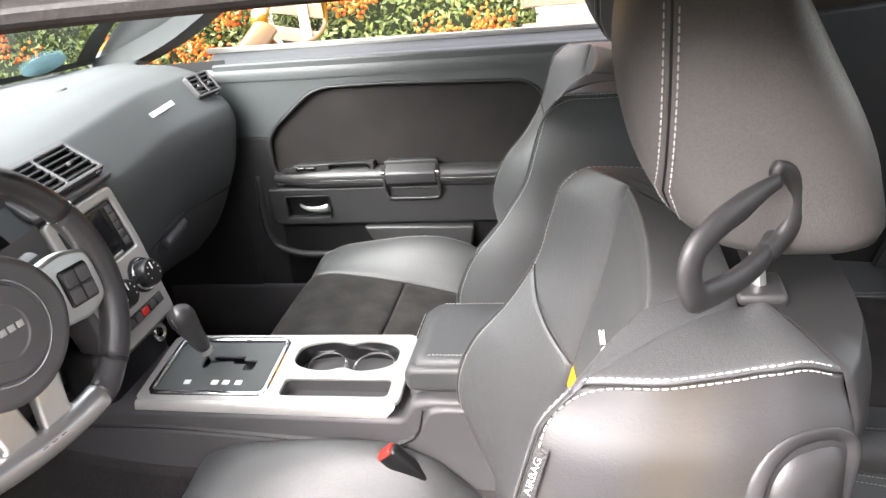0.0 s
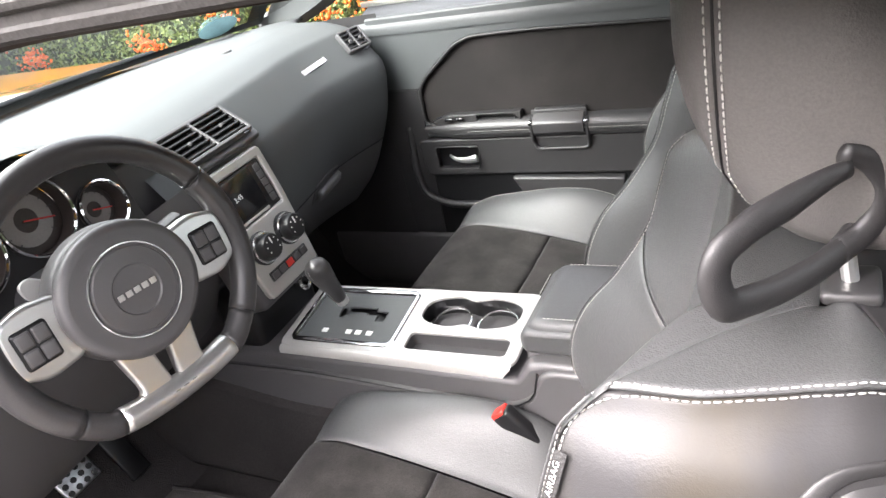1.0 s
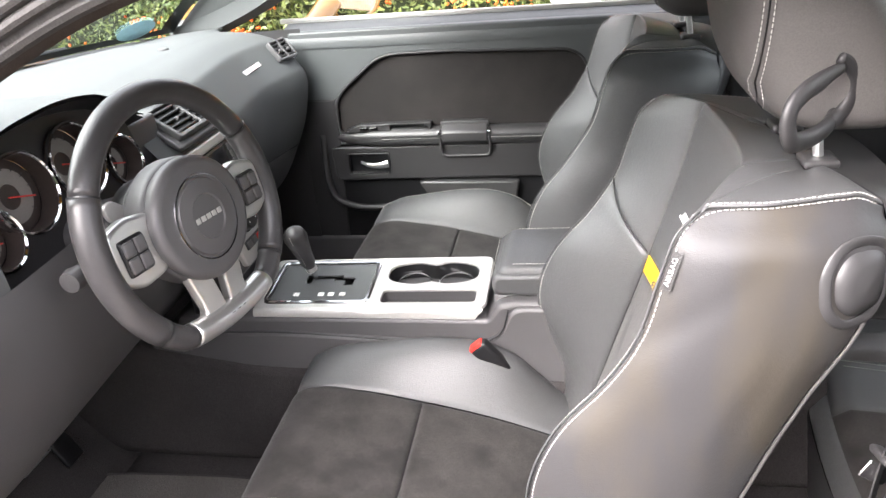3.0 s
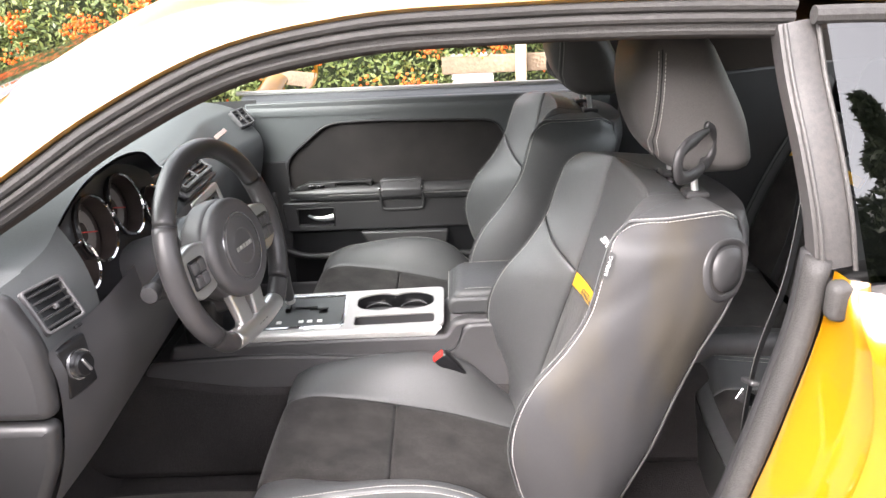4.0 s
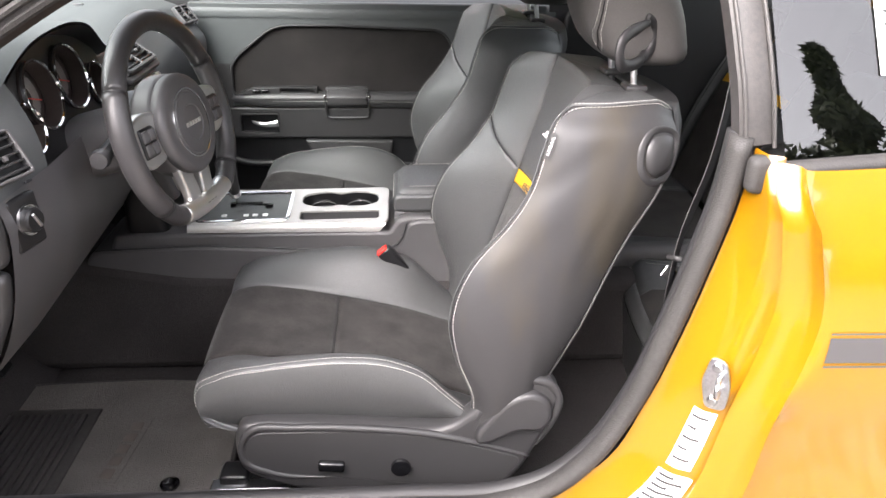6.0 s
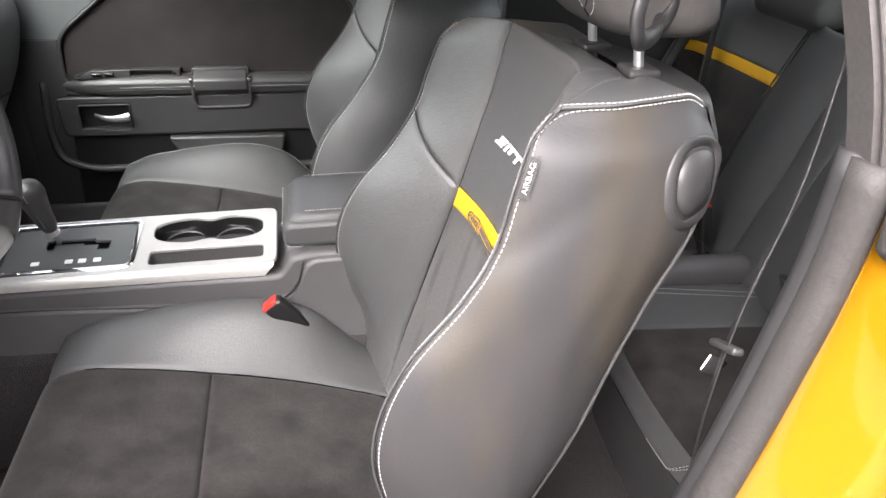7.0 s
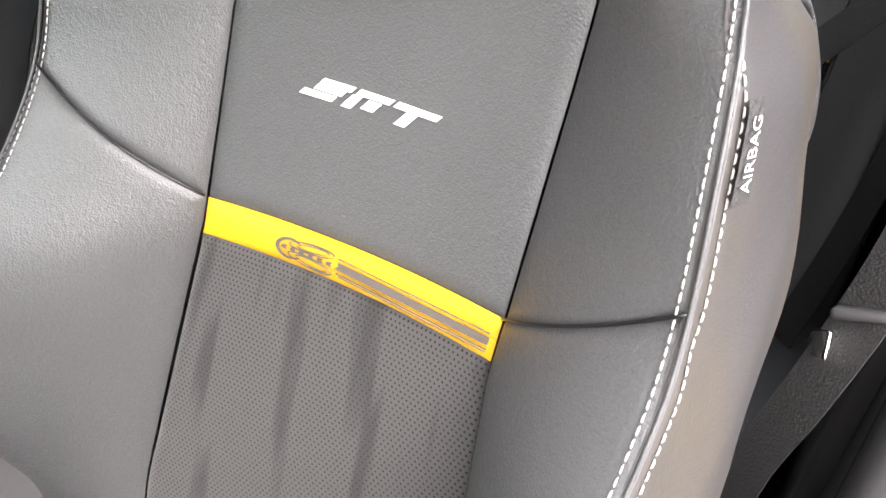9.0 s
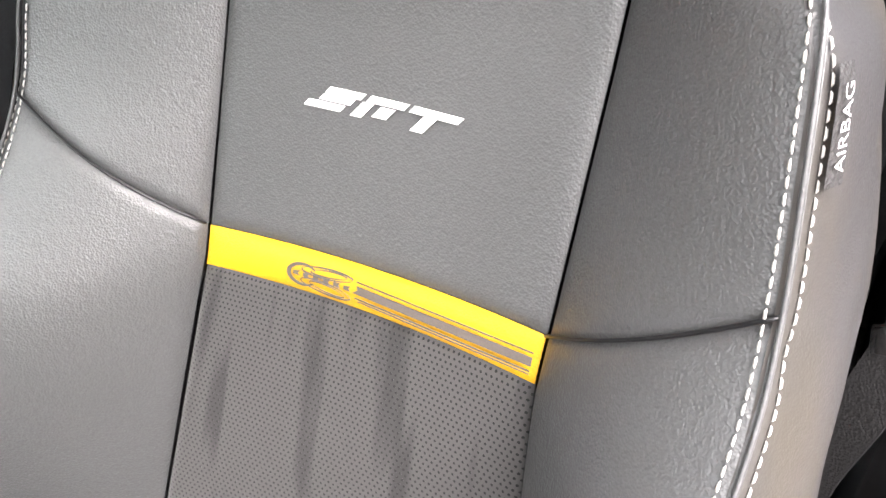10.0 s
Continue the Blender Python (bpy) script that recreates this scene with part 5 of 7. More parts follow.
wheel_m = Matrix.Translation((-0.372, -0.411, 0.978)) @ Matrix.Rotation(radians(-10), 4, "Z") @ Matrix(((0, -0.208, 0.978), (1, 0, 0), (0, 0.978, 0.208))).to_4x4() @ Matrix.Rotation(radians(-2), 4, "Z")


def rim_at(q):
    r = 0.182
    x, y = r * math.cos(q), r * math.sin(q)
    if y < -0.150:
        y = -0.150 + (y + 0.150) * 0.35
    return np.array((x, y, 0))


def rim_piece(q0, q1, k=1.0):
    qs = np.linspace(q0, q1, max(8, int(abs(q1 - q0) * 18)))
    prof = [(k * 0.0185 * math.cos(a), k * 0.0195 * math.sin(a)) for a in np.linspace(0, 6.2832, 17)[:-1]]
    return sweep([rim_at(q) for q in qs], prof, up=(0, 0, 1))


D = radians
part("rim_top", xf(rim_piece(D(28), D(152)), wheel_m), RIM_LEATHER, wheel, "smooth black leather rim", 180)
part("rim_grip", xf(rim_piece(D(-42), D(28), 1.06), wheel_m), RIM_LEATHER, wheel, "perforated leather grip", 180)
part("rim_grip", xf(rim_piece(D(152), D(222), 1.06), wheel_m), RIM_LEATHER, wheel, "perforated leather grip", 180)
part("rim_lower", xf(rim_piece(D(222), D(240)), wheel_m), RIM_LEATHER, wheel, "", 180)
part("rim_lower", xf(rim_piece(D(300), D(318)), wheel_m), RIM_LEATHER, wheel, "", 180)
part("rim_badge_section", xf(rim_piece(D(240), D(300), 1.02), wheel_m), SPOKE, wheel, "satin silver lower rim section", 180)
for q in (28, 152, 222, 318):
    part("rim_seam", xf(at(rim_piece(D(q - 0.4), D(q + 0.4), 1.075)), wheel_m), BLACK, wheel)
hub_o = [(0.098 * math.cos(q) * (1 - 0.06 * max(0, -math.sin(q))), 0.092 * math.sin(q) - 0.006) for q in np.linspace(0, 2 * math.pi, 49)[:-1]]
part("hub_back", xf(at(prism([(x * 1.02, y * 1.02) for x, y in hub_o], 0.05, 0.014, seg=4), 0, 0, -0.040), wheel_m), PLASTIC, wheel)
hub = part("airbag_cover", xf(at(prism(hub_o, 0.030, 0.012, seg=5), 0, 0, -0.002), wheel_m), PLASTIC, wheel, "dark grey airbag cover")
part("hub_ring", xf(at(lathe([(0.0605, 0.024), (0.0645, 0.024), (0.0635, 0.030), (0.0615, 0.030)], 60, True), 0, -0.006, 0), wheel_m), CHROME, hub, "thin chrome ring")
part("hub_disc", xf(at(lathe([(0, 0.024), (0.0595, 0.026), (0.056, 0.031), (0.034, 0.033), (0.032, 0.031), (0, 0.031)], 56), 0, -0.006, 0), wheel_m), PLASTIC, hub)
part("hub_emblem", xf(at(join(*[at(rbox(0.009, 0.008, 0.0016, 0.0007, 2), -0.024 + 0.012 * k, -0.006, 0.0318) for k in range(5)])), wheel_m), SILVER, hub, "small pale emblem bar")
for sgn in (1, -1):
    o = [(0.076, 0.036), (0.125, 0.044), (0.166, 0.032), (0.170, -0.036), (0.135, -0.054), (0.082, -0.048)]
    if sgn < 0:
        o = [(-x, y) for x, y in o][::-1]
    sp = part("spoke", xf(at(prism(rounded(o, 0.014), 0.022, 0.006, seg=3), 0, 0, -0.012), wheel_m), SPOKE, wheel, "satin silver spoke")
    pad = part("button_pad", xf(at(rbox(0.046, 0.052, 0.010, 0.005), sgn * 0.131, -0.006, 0.010), wheel_m), BLACK, sp)
    for i in range(2):
        for j in range(2):
            part("button", xf(at(rbox(0.019, 0.021, 0.006, 0.003), sgn * 0.131 + (i - 0.5) * 0.021, -0.006 + (j - 0.5) * 0.0235, 0.015), wheel_m), PLASTIC, pad)
for sgn in (1, -1):
    o = rounded([(sgn * 0.014, -0.082), (sgn * 0.060, -0.074), (sgn * 0.048, -0.136), (sgn * 0.080, -0.164), (sgn * 0.006, -0.170), (sgn * 0.006, -0.136)], 0.008)
    part("lower_spoke", xf(at(prism(o if sgn > 0 else o[::-1], 0.018, 0.005, seg=3), 0, 0, -0.012), wheel_m), SPOKE, wheel, "polished silver lower spoke")
part("rim_badge", xf(at(join(*[at(rbox(0.009, 0.007, 0.0015, 0.002, 2), -0.014 + 0.014 * k, -0.160, 0.0185) for k in range(3)])), wheel_m), PLASTIC, wheel)

part("column_collar", xf(at(lathe([(0.0, -0.10), (0.062, -0.10), (0.074, -0.088), (0.076, -0.060), (0.068, -0.046), (0.0, -0.046)], 40), 0, -0.006, 0), wheel_m), BLACK, wheel, "round black cover behind the hub", 50)
for sgn in (1, -1):
    o = rounded([(sgn * 0.062, 0.020), (sgn * 0.096, 0.034), (sgn * 0.100, 0.056), (sgn * 0.082, 0.062), (sgn * 0.060, 0.044)], 0.008)
    part("shift_paddle", xf(at(prism(o if sgn > 0 else o[::-1], 0.008, 0.002), 0, 0, -0.056), wheel_m), SILVER, wheel, "silver shift paddle")

# ---- car shell ----
shell = thing("car_body", "yellow two-door coupe body with open driver's door", "car")
# floor, tunnel, firewall, far closing trim
part("floor_pan", at(rbox(2.7, 1.56, 0.03, 0.01), 0.30, 0, 0.200), CARPET, shell, "black carpeted cabin floor")
part("tunnel", side_plate(rounded([(-1.05, 0.215), (-1.05, 0.55), (-0.8, 0.55), (-0.5, 0.50), (1.0, 0.46), (1.0, 0.215)], 0.05), -0.118, 0.134, 0.03), CARPET, shell)
part("firewall", grid(lambda y, t: np.array((-0.86 - 0.24 * math.sin(t * math.pi / 2), y, 0.215 + 0.45 * (1 - math.cos(t * math.pi / 2)) + 0.2 * t)), np.linspace(-0.80, 0.80, 8), np.linspace(0, 1, 14)), CARPET, shell, "", 180)

# roof rail, pillars and the rubber seal round the door opening
RAIL = [(-1.02, -0.865, 0.985), (-0.86, -0.815, 1.020), (-0.70, -0.765, 1.085), (-0.56, -0.735, 1.160), (-0.40, -0.705, 1.255), (-0.235, -0.680, 1.325), (-0.08, -0.665, 1.352), (0.13, -0.655, 1.358), (0.34, -0.655, 1.356), (0.505, -0.660, 1.350)]
rail = smooth_path(RAIL, 70)


def across(path, spans, parent, name, mat, label="", sharp=40):
    """A strip whose cross-section, in (outwards, up), is carried along a rail."""
    return part(name, sweep(path, spans, up=(0, 0, 1)), mat, parent, label, sharp)


# the sweep's side axis points away from the car here
part("roof_side", sweep(smooth_path([(x, y - 0.004, z) for x, y, z in RAIL[:-1]] + [(0.60, -0.665, 1.342), (1.0, -0.70, 1.28), (1.5, -0.77, 1.14)], 90), [(-0.012, 0.030), (0.006, 0.031), (0.012, 0.036), (0.004, 0.058), (-0.050, 0.100), (-0.105, 0.118), (-0.115, 0.105), (-0.060, 0.085), (-0.020, 0.045)], up=(0, 0, 1)), YELLOW, shell, "glossy yellow roof side and A-pillar", 50)
for off, up_, r, m in ((0.004, 0.024, 0.0085, RUBBER), (0.002, 0.008, 0.0075, RUBBER), (-0.008, -0.008, 0.0095, RUBBER)):
    part("door_seal", sweep([p + np.array((0, -off, up_)) for p in rail], r), m, shell, "grey-black rubber door seal")
part("seal_carrier", sweep(rail, [(-0.03, -0.008), (0.001, -0.006), (0.006, 0.030), (-0.03, 0.034)], up=(0, 0, 1)), RUBBER, shell)
part("pillar_trim", sweep([p + np.array((0.004, 0.028, -0.012)) for p in rail], [(0.020, -0.002), (0.022, 0.014), (-0.016, 0.026), (-0.034, 0.014), (-0.026, -0.004), (0.0, -0.010)], up=(0, 0, 1)), HEADLINER, shell, "brown-grey pillar and header trim", 50)

# B-pillar
BP = [(0.500, -0.665, 1.350), (0.508, -0.685, 1.290), (0.523, -0.722, 1.200), (0.537, -0.752, 1.110), (0.545, -0.765, 1.045)]
bp = smooth_path(BP, 26)
part("b_pillar_cover", sweep(bp, [(0.016, -0.028), (0.018, 0.006), (0.0, 0.012), (-0.024, 0.010), (-0.036, 0.004), (-0.036, -0.010), (-0.02, -0.02)], up=(0, -1, 0)), PILLAR, shell, "satin grey B-pillar cover", 40)
for off in (-0.012, 0.030):
    part("pillar_seal", sweep([p + np.array((off, -0.013, 0)) for p in bp], 0.0032), PILLAR, shell)
part("corner_seal", at(rbox(0.046, 0.030, 0.056, 0.012), 0.553, -0.802, 1.014), RUBBER, shell, "scuffed rubber corner seal")
LOW = [(0.528, -0.770, 1.060), (0.520, -0.770, 0.96), (0.500, -0.770, 0.858), (0.470, -0.770, 0.73), (0.430, -0.770, 0.595), (0.366, -0.770, 0.470), (0.30, -0.770, 0.405), (0.22, -0.768, 0.372), (0.05, -0.765, 0.362), (-0.35, -0.768, 0.360), (-0.75, -0.775, 0.362)]
low_path = smooth_path(LOW, 80)
part("opening_seal", sweep(low_path, [(0.022 * math.cos(q), 0.016 * math.sin(q)) for q in np.linspace(0, 6.2832, 13)[:-1]]), RUBBER, shell, "thick black rubber opening seal", 180)
part("inner_trim_edge", sweep([p + np.array((0.012, 0.028, 0)) for p in low_path], [(0.020 * math.cos(q), 0.022 * math.sin(q)) for q in np.linspace(0, 6.2832, 13)[:-1]]), DOOR_DARK, shell, "", 180)
part("lower_pillar_trim", side_plate(rounded([(0.30, 0.22), (0.44, 0.50), (0.50, 0.75), (0.545, 1.02), (0.66, 1.03), (0.66, 0.22)], 0.02), -0.745, -0.722, 0.006), DOOR_DARK, shell, "dark trim inside the B-pillar")
part("sill_plate", at(rbox(1.35, 0.085, 0.03, 0.008), -0.40, -0.79, 0.352), TRIM_GREY, shell, "grey scuffed door sill plate")
part("sill_inner", at(rbox(1.5, 0.06, 0.16, 0.012), -0.33, -0.735, 0.285), PLASTIC, shell)

# yellow jamb behind the door and the outer quarter panel
jin = curve_fn([0.20, 0.30, 0.37, 0.463, 0.593, 0.73, 0.858, 0.96, 1.05], [0.10, 0.20, 0.27, 0.385, 0.448, 0.490, 0.520, 0.540, 0.548])
jout = curve_fn([0.20, 0.35, 0.531, 0.655, 0.77, 0.843, 0.965, 1.016, 1.05], [0.42, 0.492, 0.546, 0.562, 0.586, 0.594, 0.566, 0.552, 0.556])


def jamb(t, z):
    xa, xb = float(jin(z)), float(jout(z))
    y = -0.778 - 0.150 * t ** 1.6
    x = xa + (xb - xa) * t
    step = 0.020 * (1 / (1 + math.exp(-(t - 0.62) * 70))) - 0.026 * math.exp(-((t - 0.80) / 0.06) ** 2)
    if z > 0.98:
        y += 0.06 * (z - 0.98) / 0.07 * t
    return np.array((x + step, y, z))


part("door_jamb", grid(jamb, np.linspace(0, 1, 40), np.linspace(0.20, 1.045, 40)), YELLOW, shell, "yellow door jamb pressing", 60)


def quarter(x, z):
    """The rear flank outside the jamb."""
    z0 = min(z, 1.05)
    bulge = 0.050 * math.exp(-((z0 - 0.80) / 0.20) ** 2)
    y = -0.885 - bulge - 0.02 * (x - 0.6) + 0.28 * max(0, z0 - 0.92) ** 1.25
    return np.array((x, y, z0 + 0.05 * max(0, x - 0.6) * (z0 > 0.98)))


def flank(t, z):
    xa = float(jout(z))
    if t < 0.04:
        p = jamb(1, z)
        q = quarter(xa + 0.030, z)
        return p + (q - p) * t / 0.04
    return quarter(xa + 0.030 + (1.9 - xa) * (t - 0.04) / 0.96, z)


part("quarter_panel", grid(flank, np.concatenate([np.linspace(0, 0.04, 5), np.linspace(0.06, 1, 30)]), np.linspace(0.20, 1.045, 50)), YELLOW, shell, "glossy yellow rear quarter panel", 50)


def stripe(z0, z1):
    def f(x, z):
        p = quarter(x, z)
        return p + np.array((0, -0.002, 0))
    return grid(f, np.linspace(0.628, 1.9, 20), np.linspace(z0, z1, 8))


part("side_stripe", stripe(0.7835, 0.8245), PLASTIC, shell, "matt black side stripe", 180)
part("stripe_edge", stripe(0.829, 0.832), PLASTIC, shell, "", 180)
part("stripe_edge", stripe(0.775, 0.779), PLASTIC, shell, "", 180)
striker = thing("door_striker", "zinc door striker bolted to the yellow jamb", "door striker")
sm = Matrix.Translation((0.516, -0.868, 0.702)) @ Matrix(((-0.80, 0.02, -0.60), (0.60, 0.1, -0.80), (0.03, 0.99, 0.08))).to_4x4() @ Matrix.Scale(0.95, 4)
part("striker_plate", xf(prism(rounded([(-0.020, -0.042), (0.012, -0.046), (0.022, 0.0), (0.012, 0.046), (-0.014, 0.042), (-0.024, 0.0)], 0.010), 0.006, 0.001), sm), STEEL, striker)
part("striker_loop", xf(sweep(smooth_path([(-0.006, 0.016, 0.0), (-0.008, 0.016, 0.024), (-0.010, 0.012, 0.036), (-0.010, -0.004, 0.036), (-0.008, -0.010, 0.024), (-0.006, -0.010, 0.0)], 24), 0.0045), sm), STEEL, striker)
for y in (-0.030, 0.030):
    part("bolt", xf(at(lathe([(0.009, 0), (0.009, 0.004), (0.006, 0.006), (0, 0.006)], 6), 0.0, y, 0.005), sm), STEEL, striker)


def jamb_label(z0, z1, t0, t1, label, bars):
    lab = solid("sticker", grid(lambda t, z: jamb(t, z) + np.array((-0.0015, -0.0022, 0)), np.linspace(t0, t1, 8), np.linspace(z0, z1, 10)), PAPER, label, "sticker", group="door jamb stickers", sharp=180)
    for k in range(bars):
        a = z0 + (z1 - z0) * (0.14 + 0.72 * k / max(1, bars - 1))
        part("print_bar", grid(lambda t, z: jamb(t, z) + np.array((-0.0022, -0.0032, 0)), np.linspace(t0 + (t1 - t0) * 0.15, t1 - (t1 - t0) * (0.15 + 0.2 * (k % 2)), 6), np.linspace(a, a + 0.0045, 2)), INK, lab, "", 180)
    return lab


jamb_label(0.512, 0.630, 0.50, 0.64, "white tyre placard sticker on the yellow jamb", 5)
jamb_label(0.425, 0.500, 0.47, 0.68, "white certification sticker with dark print on jamb", 6)

# quarter window, its seal and sticker
qw = thing("quarter_window", "dark tinted rear side window with black rubber seal", "car window", kind="structure")


def qglass(t, k):
    top = np.array((0.535 + 0.72 * t, -0.690 - 0.02 * t, 1.352 - 0.13 * t ** 2))
    bot = np.array((0.585 + 0.75 * t, -0.798 - 0.03 * t, 1.030 + 0.07 * t))
    return bot + (top - bot) * k


part("pane", grid(qglass, np.linspace(0, 1, 10), np.linspace(0, 1, 10)), DARK_GLASS, qw, "dark tinted glass", 180)
part("lower_seal", sweep([qglass(t, -0.02) + np.array((0, -0.010, 0)) for t in np.linspace(-0.03, 1, 20)], [(0.016 * math.cos(q), 0.012 * math.sin(q)) for q in np.linspace(0, 6.2832, 11)[:-1]]), RUBBER, qw, "black rubber window seal", 180)
part("window_sticker", grid(lambda t, k: qglass(t, k) + np.array((0, -0.003, 0)), np.linspace(0.190, 0.42, 4), np.linspace(0.34, 0.97, 4)), PAPER, qw, "white paper sheet behind the glass", 180)
for k in range(6):
    part("print_bar", grid(lambda t, q: qglass(t, q) + np.array((0, -0.0045, 0)), np.linspace(0.205, 0.32, 3), np.linspace(0.44 + 0.055 * k, 0.452 + 0.055 * k, 2)), INK, qw, "", 180)
part("rear_window_frame", sweep([qglass(t, 1.03) for t in np.linspace(-0.02, 1, 14)], 0.012), RUBBER, qw)

# roof skin, headliner, windscreen
part("roof_skin", grid(lambda y, x: np.array((x, y, 1.452 - 0.05 * (y / 0.56) ** 2 - 0.10 * max(0, -(x + 0.1)) ** 1.5 * 2.2 - 0.16 * max(0, x - 0.7) ** 1.5)), np.linspace(-0.565, 0.565, 16), np.linspace(-0.42, 1.12, 24)), YELLOW, shell, "", 180)
part("headliner", grid(lambda y, x: np.array((x, y, 1.395 - 0.05 * (abs(y) / 0.60) ** 3 - 0.20 * max(0, -(x + 0.12)) ** 1.4)), np.linspace(-0.63, 0.63, 16), np.linspace(-0.40, 1.10, 24)), HEADLINER, shell, "grey-brown cloth headliner", 180)
glass_b = smooth_path([(BASE_X(y), y, 1.048) for y in np.linspace(-0.80, 0.80, 9)], 24)
glass_t = smooth_path([(-0.42 - 0.10 * (1 - (y / 0.6) ** 2), y, 1.395 - 0.05 * (y / 0.6) ** 2) for y in np.linspace(-0.60, 0.60, 9)], 24)
ws = thing("windscreen", "clear windscreen with dark border and stickers", "car window", kind="structure")
part("pane", grid(lambda i, k: glass_b[int(i)] + (glass_t[int(i)] - glass_b[int(i)]) * k + np.array((-0.05 * math.sin(math.pi * k), 0, 0.02 * math.sin(math.pi * k))), range(24), np.linspace(0, 1, 14)), GLASS, ws, "", 180)


def on_screen(i, k, lift=0.004):
    a = int(min(i, 22))
    b = glass_b[a] + (glass_b[a + 1] - glass_b[a]) * (i - a)
    t = glass_t[a] + (glass_t[a + 1] - glass_t[a]) * (i - a)
    return b + (t - b) * k + np.array((-0.05 * math.sin(math.pi * k) - lift, 0, 0.02 * math.sin(math.pi * k) + lift))


part("border", grid(lambda i, k: on_screen(i, k), np.linspace(0, 23, 40), np.linspace(0, 0.05, 3)), BLACK, ws, "black ceramic border", 180)
part("border", grid(lambda i, k: on_screen(i, k), np.linspace(0, 0.7, 3), np.linspace(0, 1, 14)), BLACK, ws, "", 180)
part("border", grid(lambda i, k: on_screen(i, k), np.linspace(22.3, 23, 3), np.linspace(0, 1, 14)), BLACK, ws, "", 180)
TAX = material("pale_blue_disc", (0.42, 0.72, 0.80), 0.5, grain=0.1, grain_size=80)
part("round_sticker", (np.array([on_screen(20.9 + 0.75 * math.cos(q), 0.115 + 0.075 * math.sin(q), -0.004) for q in np.linspace(0, 6.2832, 29)[:-1]]), [tuple(range(28))]), TAX, ws, "pale blue round sticker")
part("wiper", sweep(smooth_path([(BASE_X(y) - 0.03, y, 1.058 + 0.012 * math.sin((y + 0.7) * 2.2)) for y in np.linspace(-0.62, 0.55, 8)], 30), 0.008), BLACK, shell, "black wiper arm")

# bonnet with cowl, far A-pillar, passenger side openings
part("cowl", grid(lambda y, t: np.array((BASE_X(y) + 0.02 - 0.16 * t, y, 1.035 - 0.02 * math.sin(t * 3))), np.linspace(-0.80, 0.80, 14), np.linspace(0, 1, 6)), BLACK, shell, "", 180)


def bonnet(y, t):
    x = BASE_X(y) - 0.12 - 1.25 * t
    scoop = 0.028 * math.exp(-((abs(y) - 0.28) / 0.10) ** 4) * math.sin(math.pi * min(1, t * 1.2)) ** 0.5
    return np.array((x, y, 1.040 - 0.10 * t ** 2 - 0.06 * (abs(y) / 0.85) ** 4 + scoop))


part("bonnet", grid(bonnet, np.linspace(-0.86, 0.86, 40), np.linspace(0, 1, 20)), YELLOW, shell, "yellow bonnet with twin raised scoops", 180)
for s in (-1, 1):
    part("fender", grid(lambda t, x: np.array((x, s * (0.86 + 0.09 * math.sin(t * math.pi / 2)), 0.985 - 0.55 * t ** 1.5)), np.linspace(0, 1, 10), np.linspace(-2.7, -0.95, 10)), YELLOW, shell, "", 180)
FAR_A = smooth_path([(-1.03, 0.83, 1.03), (-0.86, 0.775, 1.075), (-0.70, 0.74, 1.135), (-0.55, 0.70, 1.21), (-0.40, 0.67, 1.285), (-0.24, 0.65, 1.335), (-0.08, 0.635, 1.352), (0.2, 0.63, 1.358), (0.5, 0.64, 1.350)], 50)
part("pillar_trim", sweep(FAR_A, [(-0.012, -0.030), (0.030, -0.015), (0.030, 0.030), (-0.045, 0.055), (-0.075, 0.040), (-0.05, -0.01)], up=(0, 0, 1)), VINYL, shell, "slate A-pillar trim", 60)


def pillar_face(k, t):
    """The trim between the windscreen's edge and the far A-pillar."""
    a = glass_b[23] + (glass_t[23] - glass_b[23]) * k + np.array((-0.05 * math.sin(math.pi * k), 0.004, 0.02 * math.sin(math.pi * k)))
    b = FAR_A[int(np.argmin(abs(FAR_A[:, 0] - a[0])))] + np.array((0.02, -0.012, 0.012))
    return a + (b - a) * t + math.sin(math.pi * t) * np.array((0.012, -0.012, -0.004))


part("pillar_face", grid(pillar_face, np.linspace(0, 1, 30), np.linspace(0, 1, 8)), VINYL, shell, "slate inner face of the A-pillar", 180)
part("roof_side", sweep([p + np.array((0, 0.045, 0.02)) for p in FAR_A], [(-0.02, -0.03), (0.02, -0.02), (0.02, 0.03), (-0.05, 0.06)], up=(0, 0, 1)), YELLOW, shell)

# passenger door
door = thing("passenger_door", "closed passenger door with suede inset and stitched armrest", "car door")
panel_o = rounded([(-0.640, 0.700), (-0.640, 1.040), (0.52, 1.034), (0.50, 0.80), (0.48, 0.700)], 0.012)
inset = rounded([(-0.527, 0.735), (-0.523, 0.835), (-0.500, 0.867), (-0.392, 0.952), (-0.345, 0.966), (-0.185, 0.967), (0.155, 0.955), (0.190, 0.938), (0.212, 0.895), (0.235, 0.735)], 0.030, 6)
part("upper_panel", side_plate(panel_o, 0.730, 0.766, 0.006, (inset,)), DOOR_VINYL, door, "slate soft door panel")
part("inset_panel", side_plate([(-0.14 + (x + 0.14) * 1.02, 0.85 + (z - 0.85) * 1.03) for x, z in inset], 0.741, 0.775, 0.002), DOOR_SUEDE, door, "dark brown-black suede inset")
part("inset_piping", sweep([(x, 0.731, z) for x, z in inset], 0.0040, closed=True), DOOR_DARK, door)
part("front_lower", side_plate([(-0.641, 0.40), (-0.641, 0.840), (-0.5275, 0.840), (-0.5275, 0.70), (-0.545, 0.40)], 0.7275, 0.745, 0.002), DOOR_DARK, door, "dark lower front of the door")
part("front_seam", sweep([(-0.640, 0.7295, 0.842), (-0.58, 0.7295, 0.8425), (-0.523, 0.7295, 0.841)], 0.0016), BLACK, door)
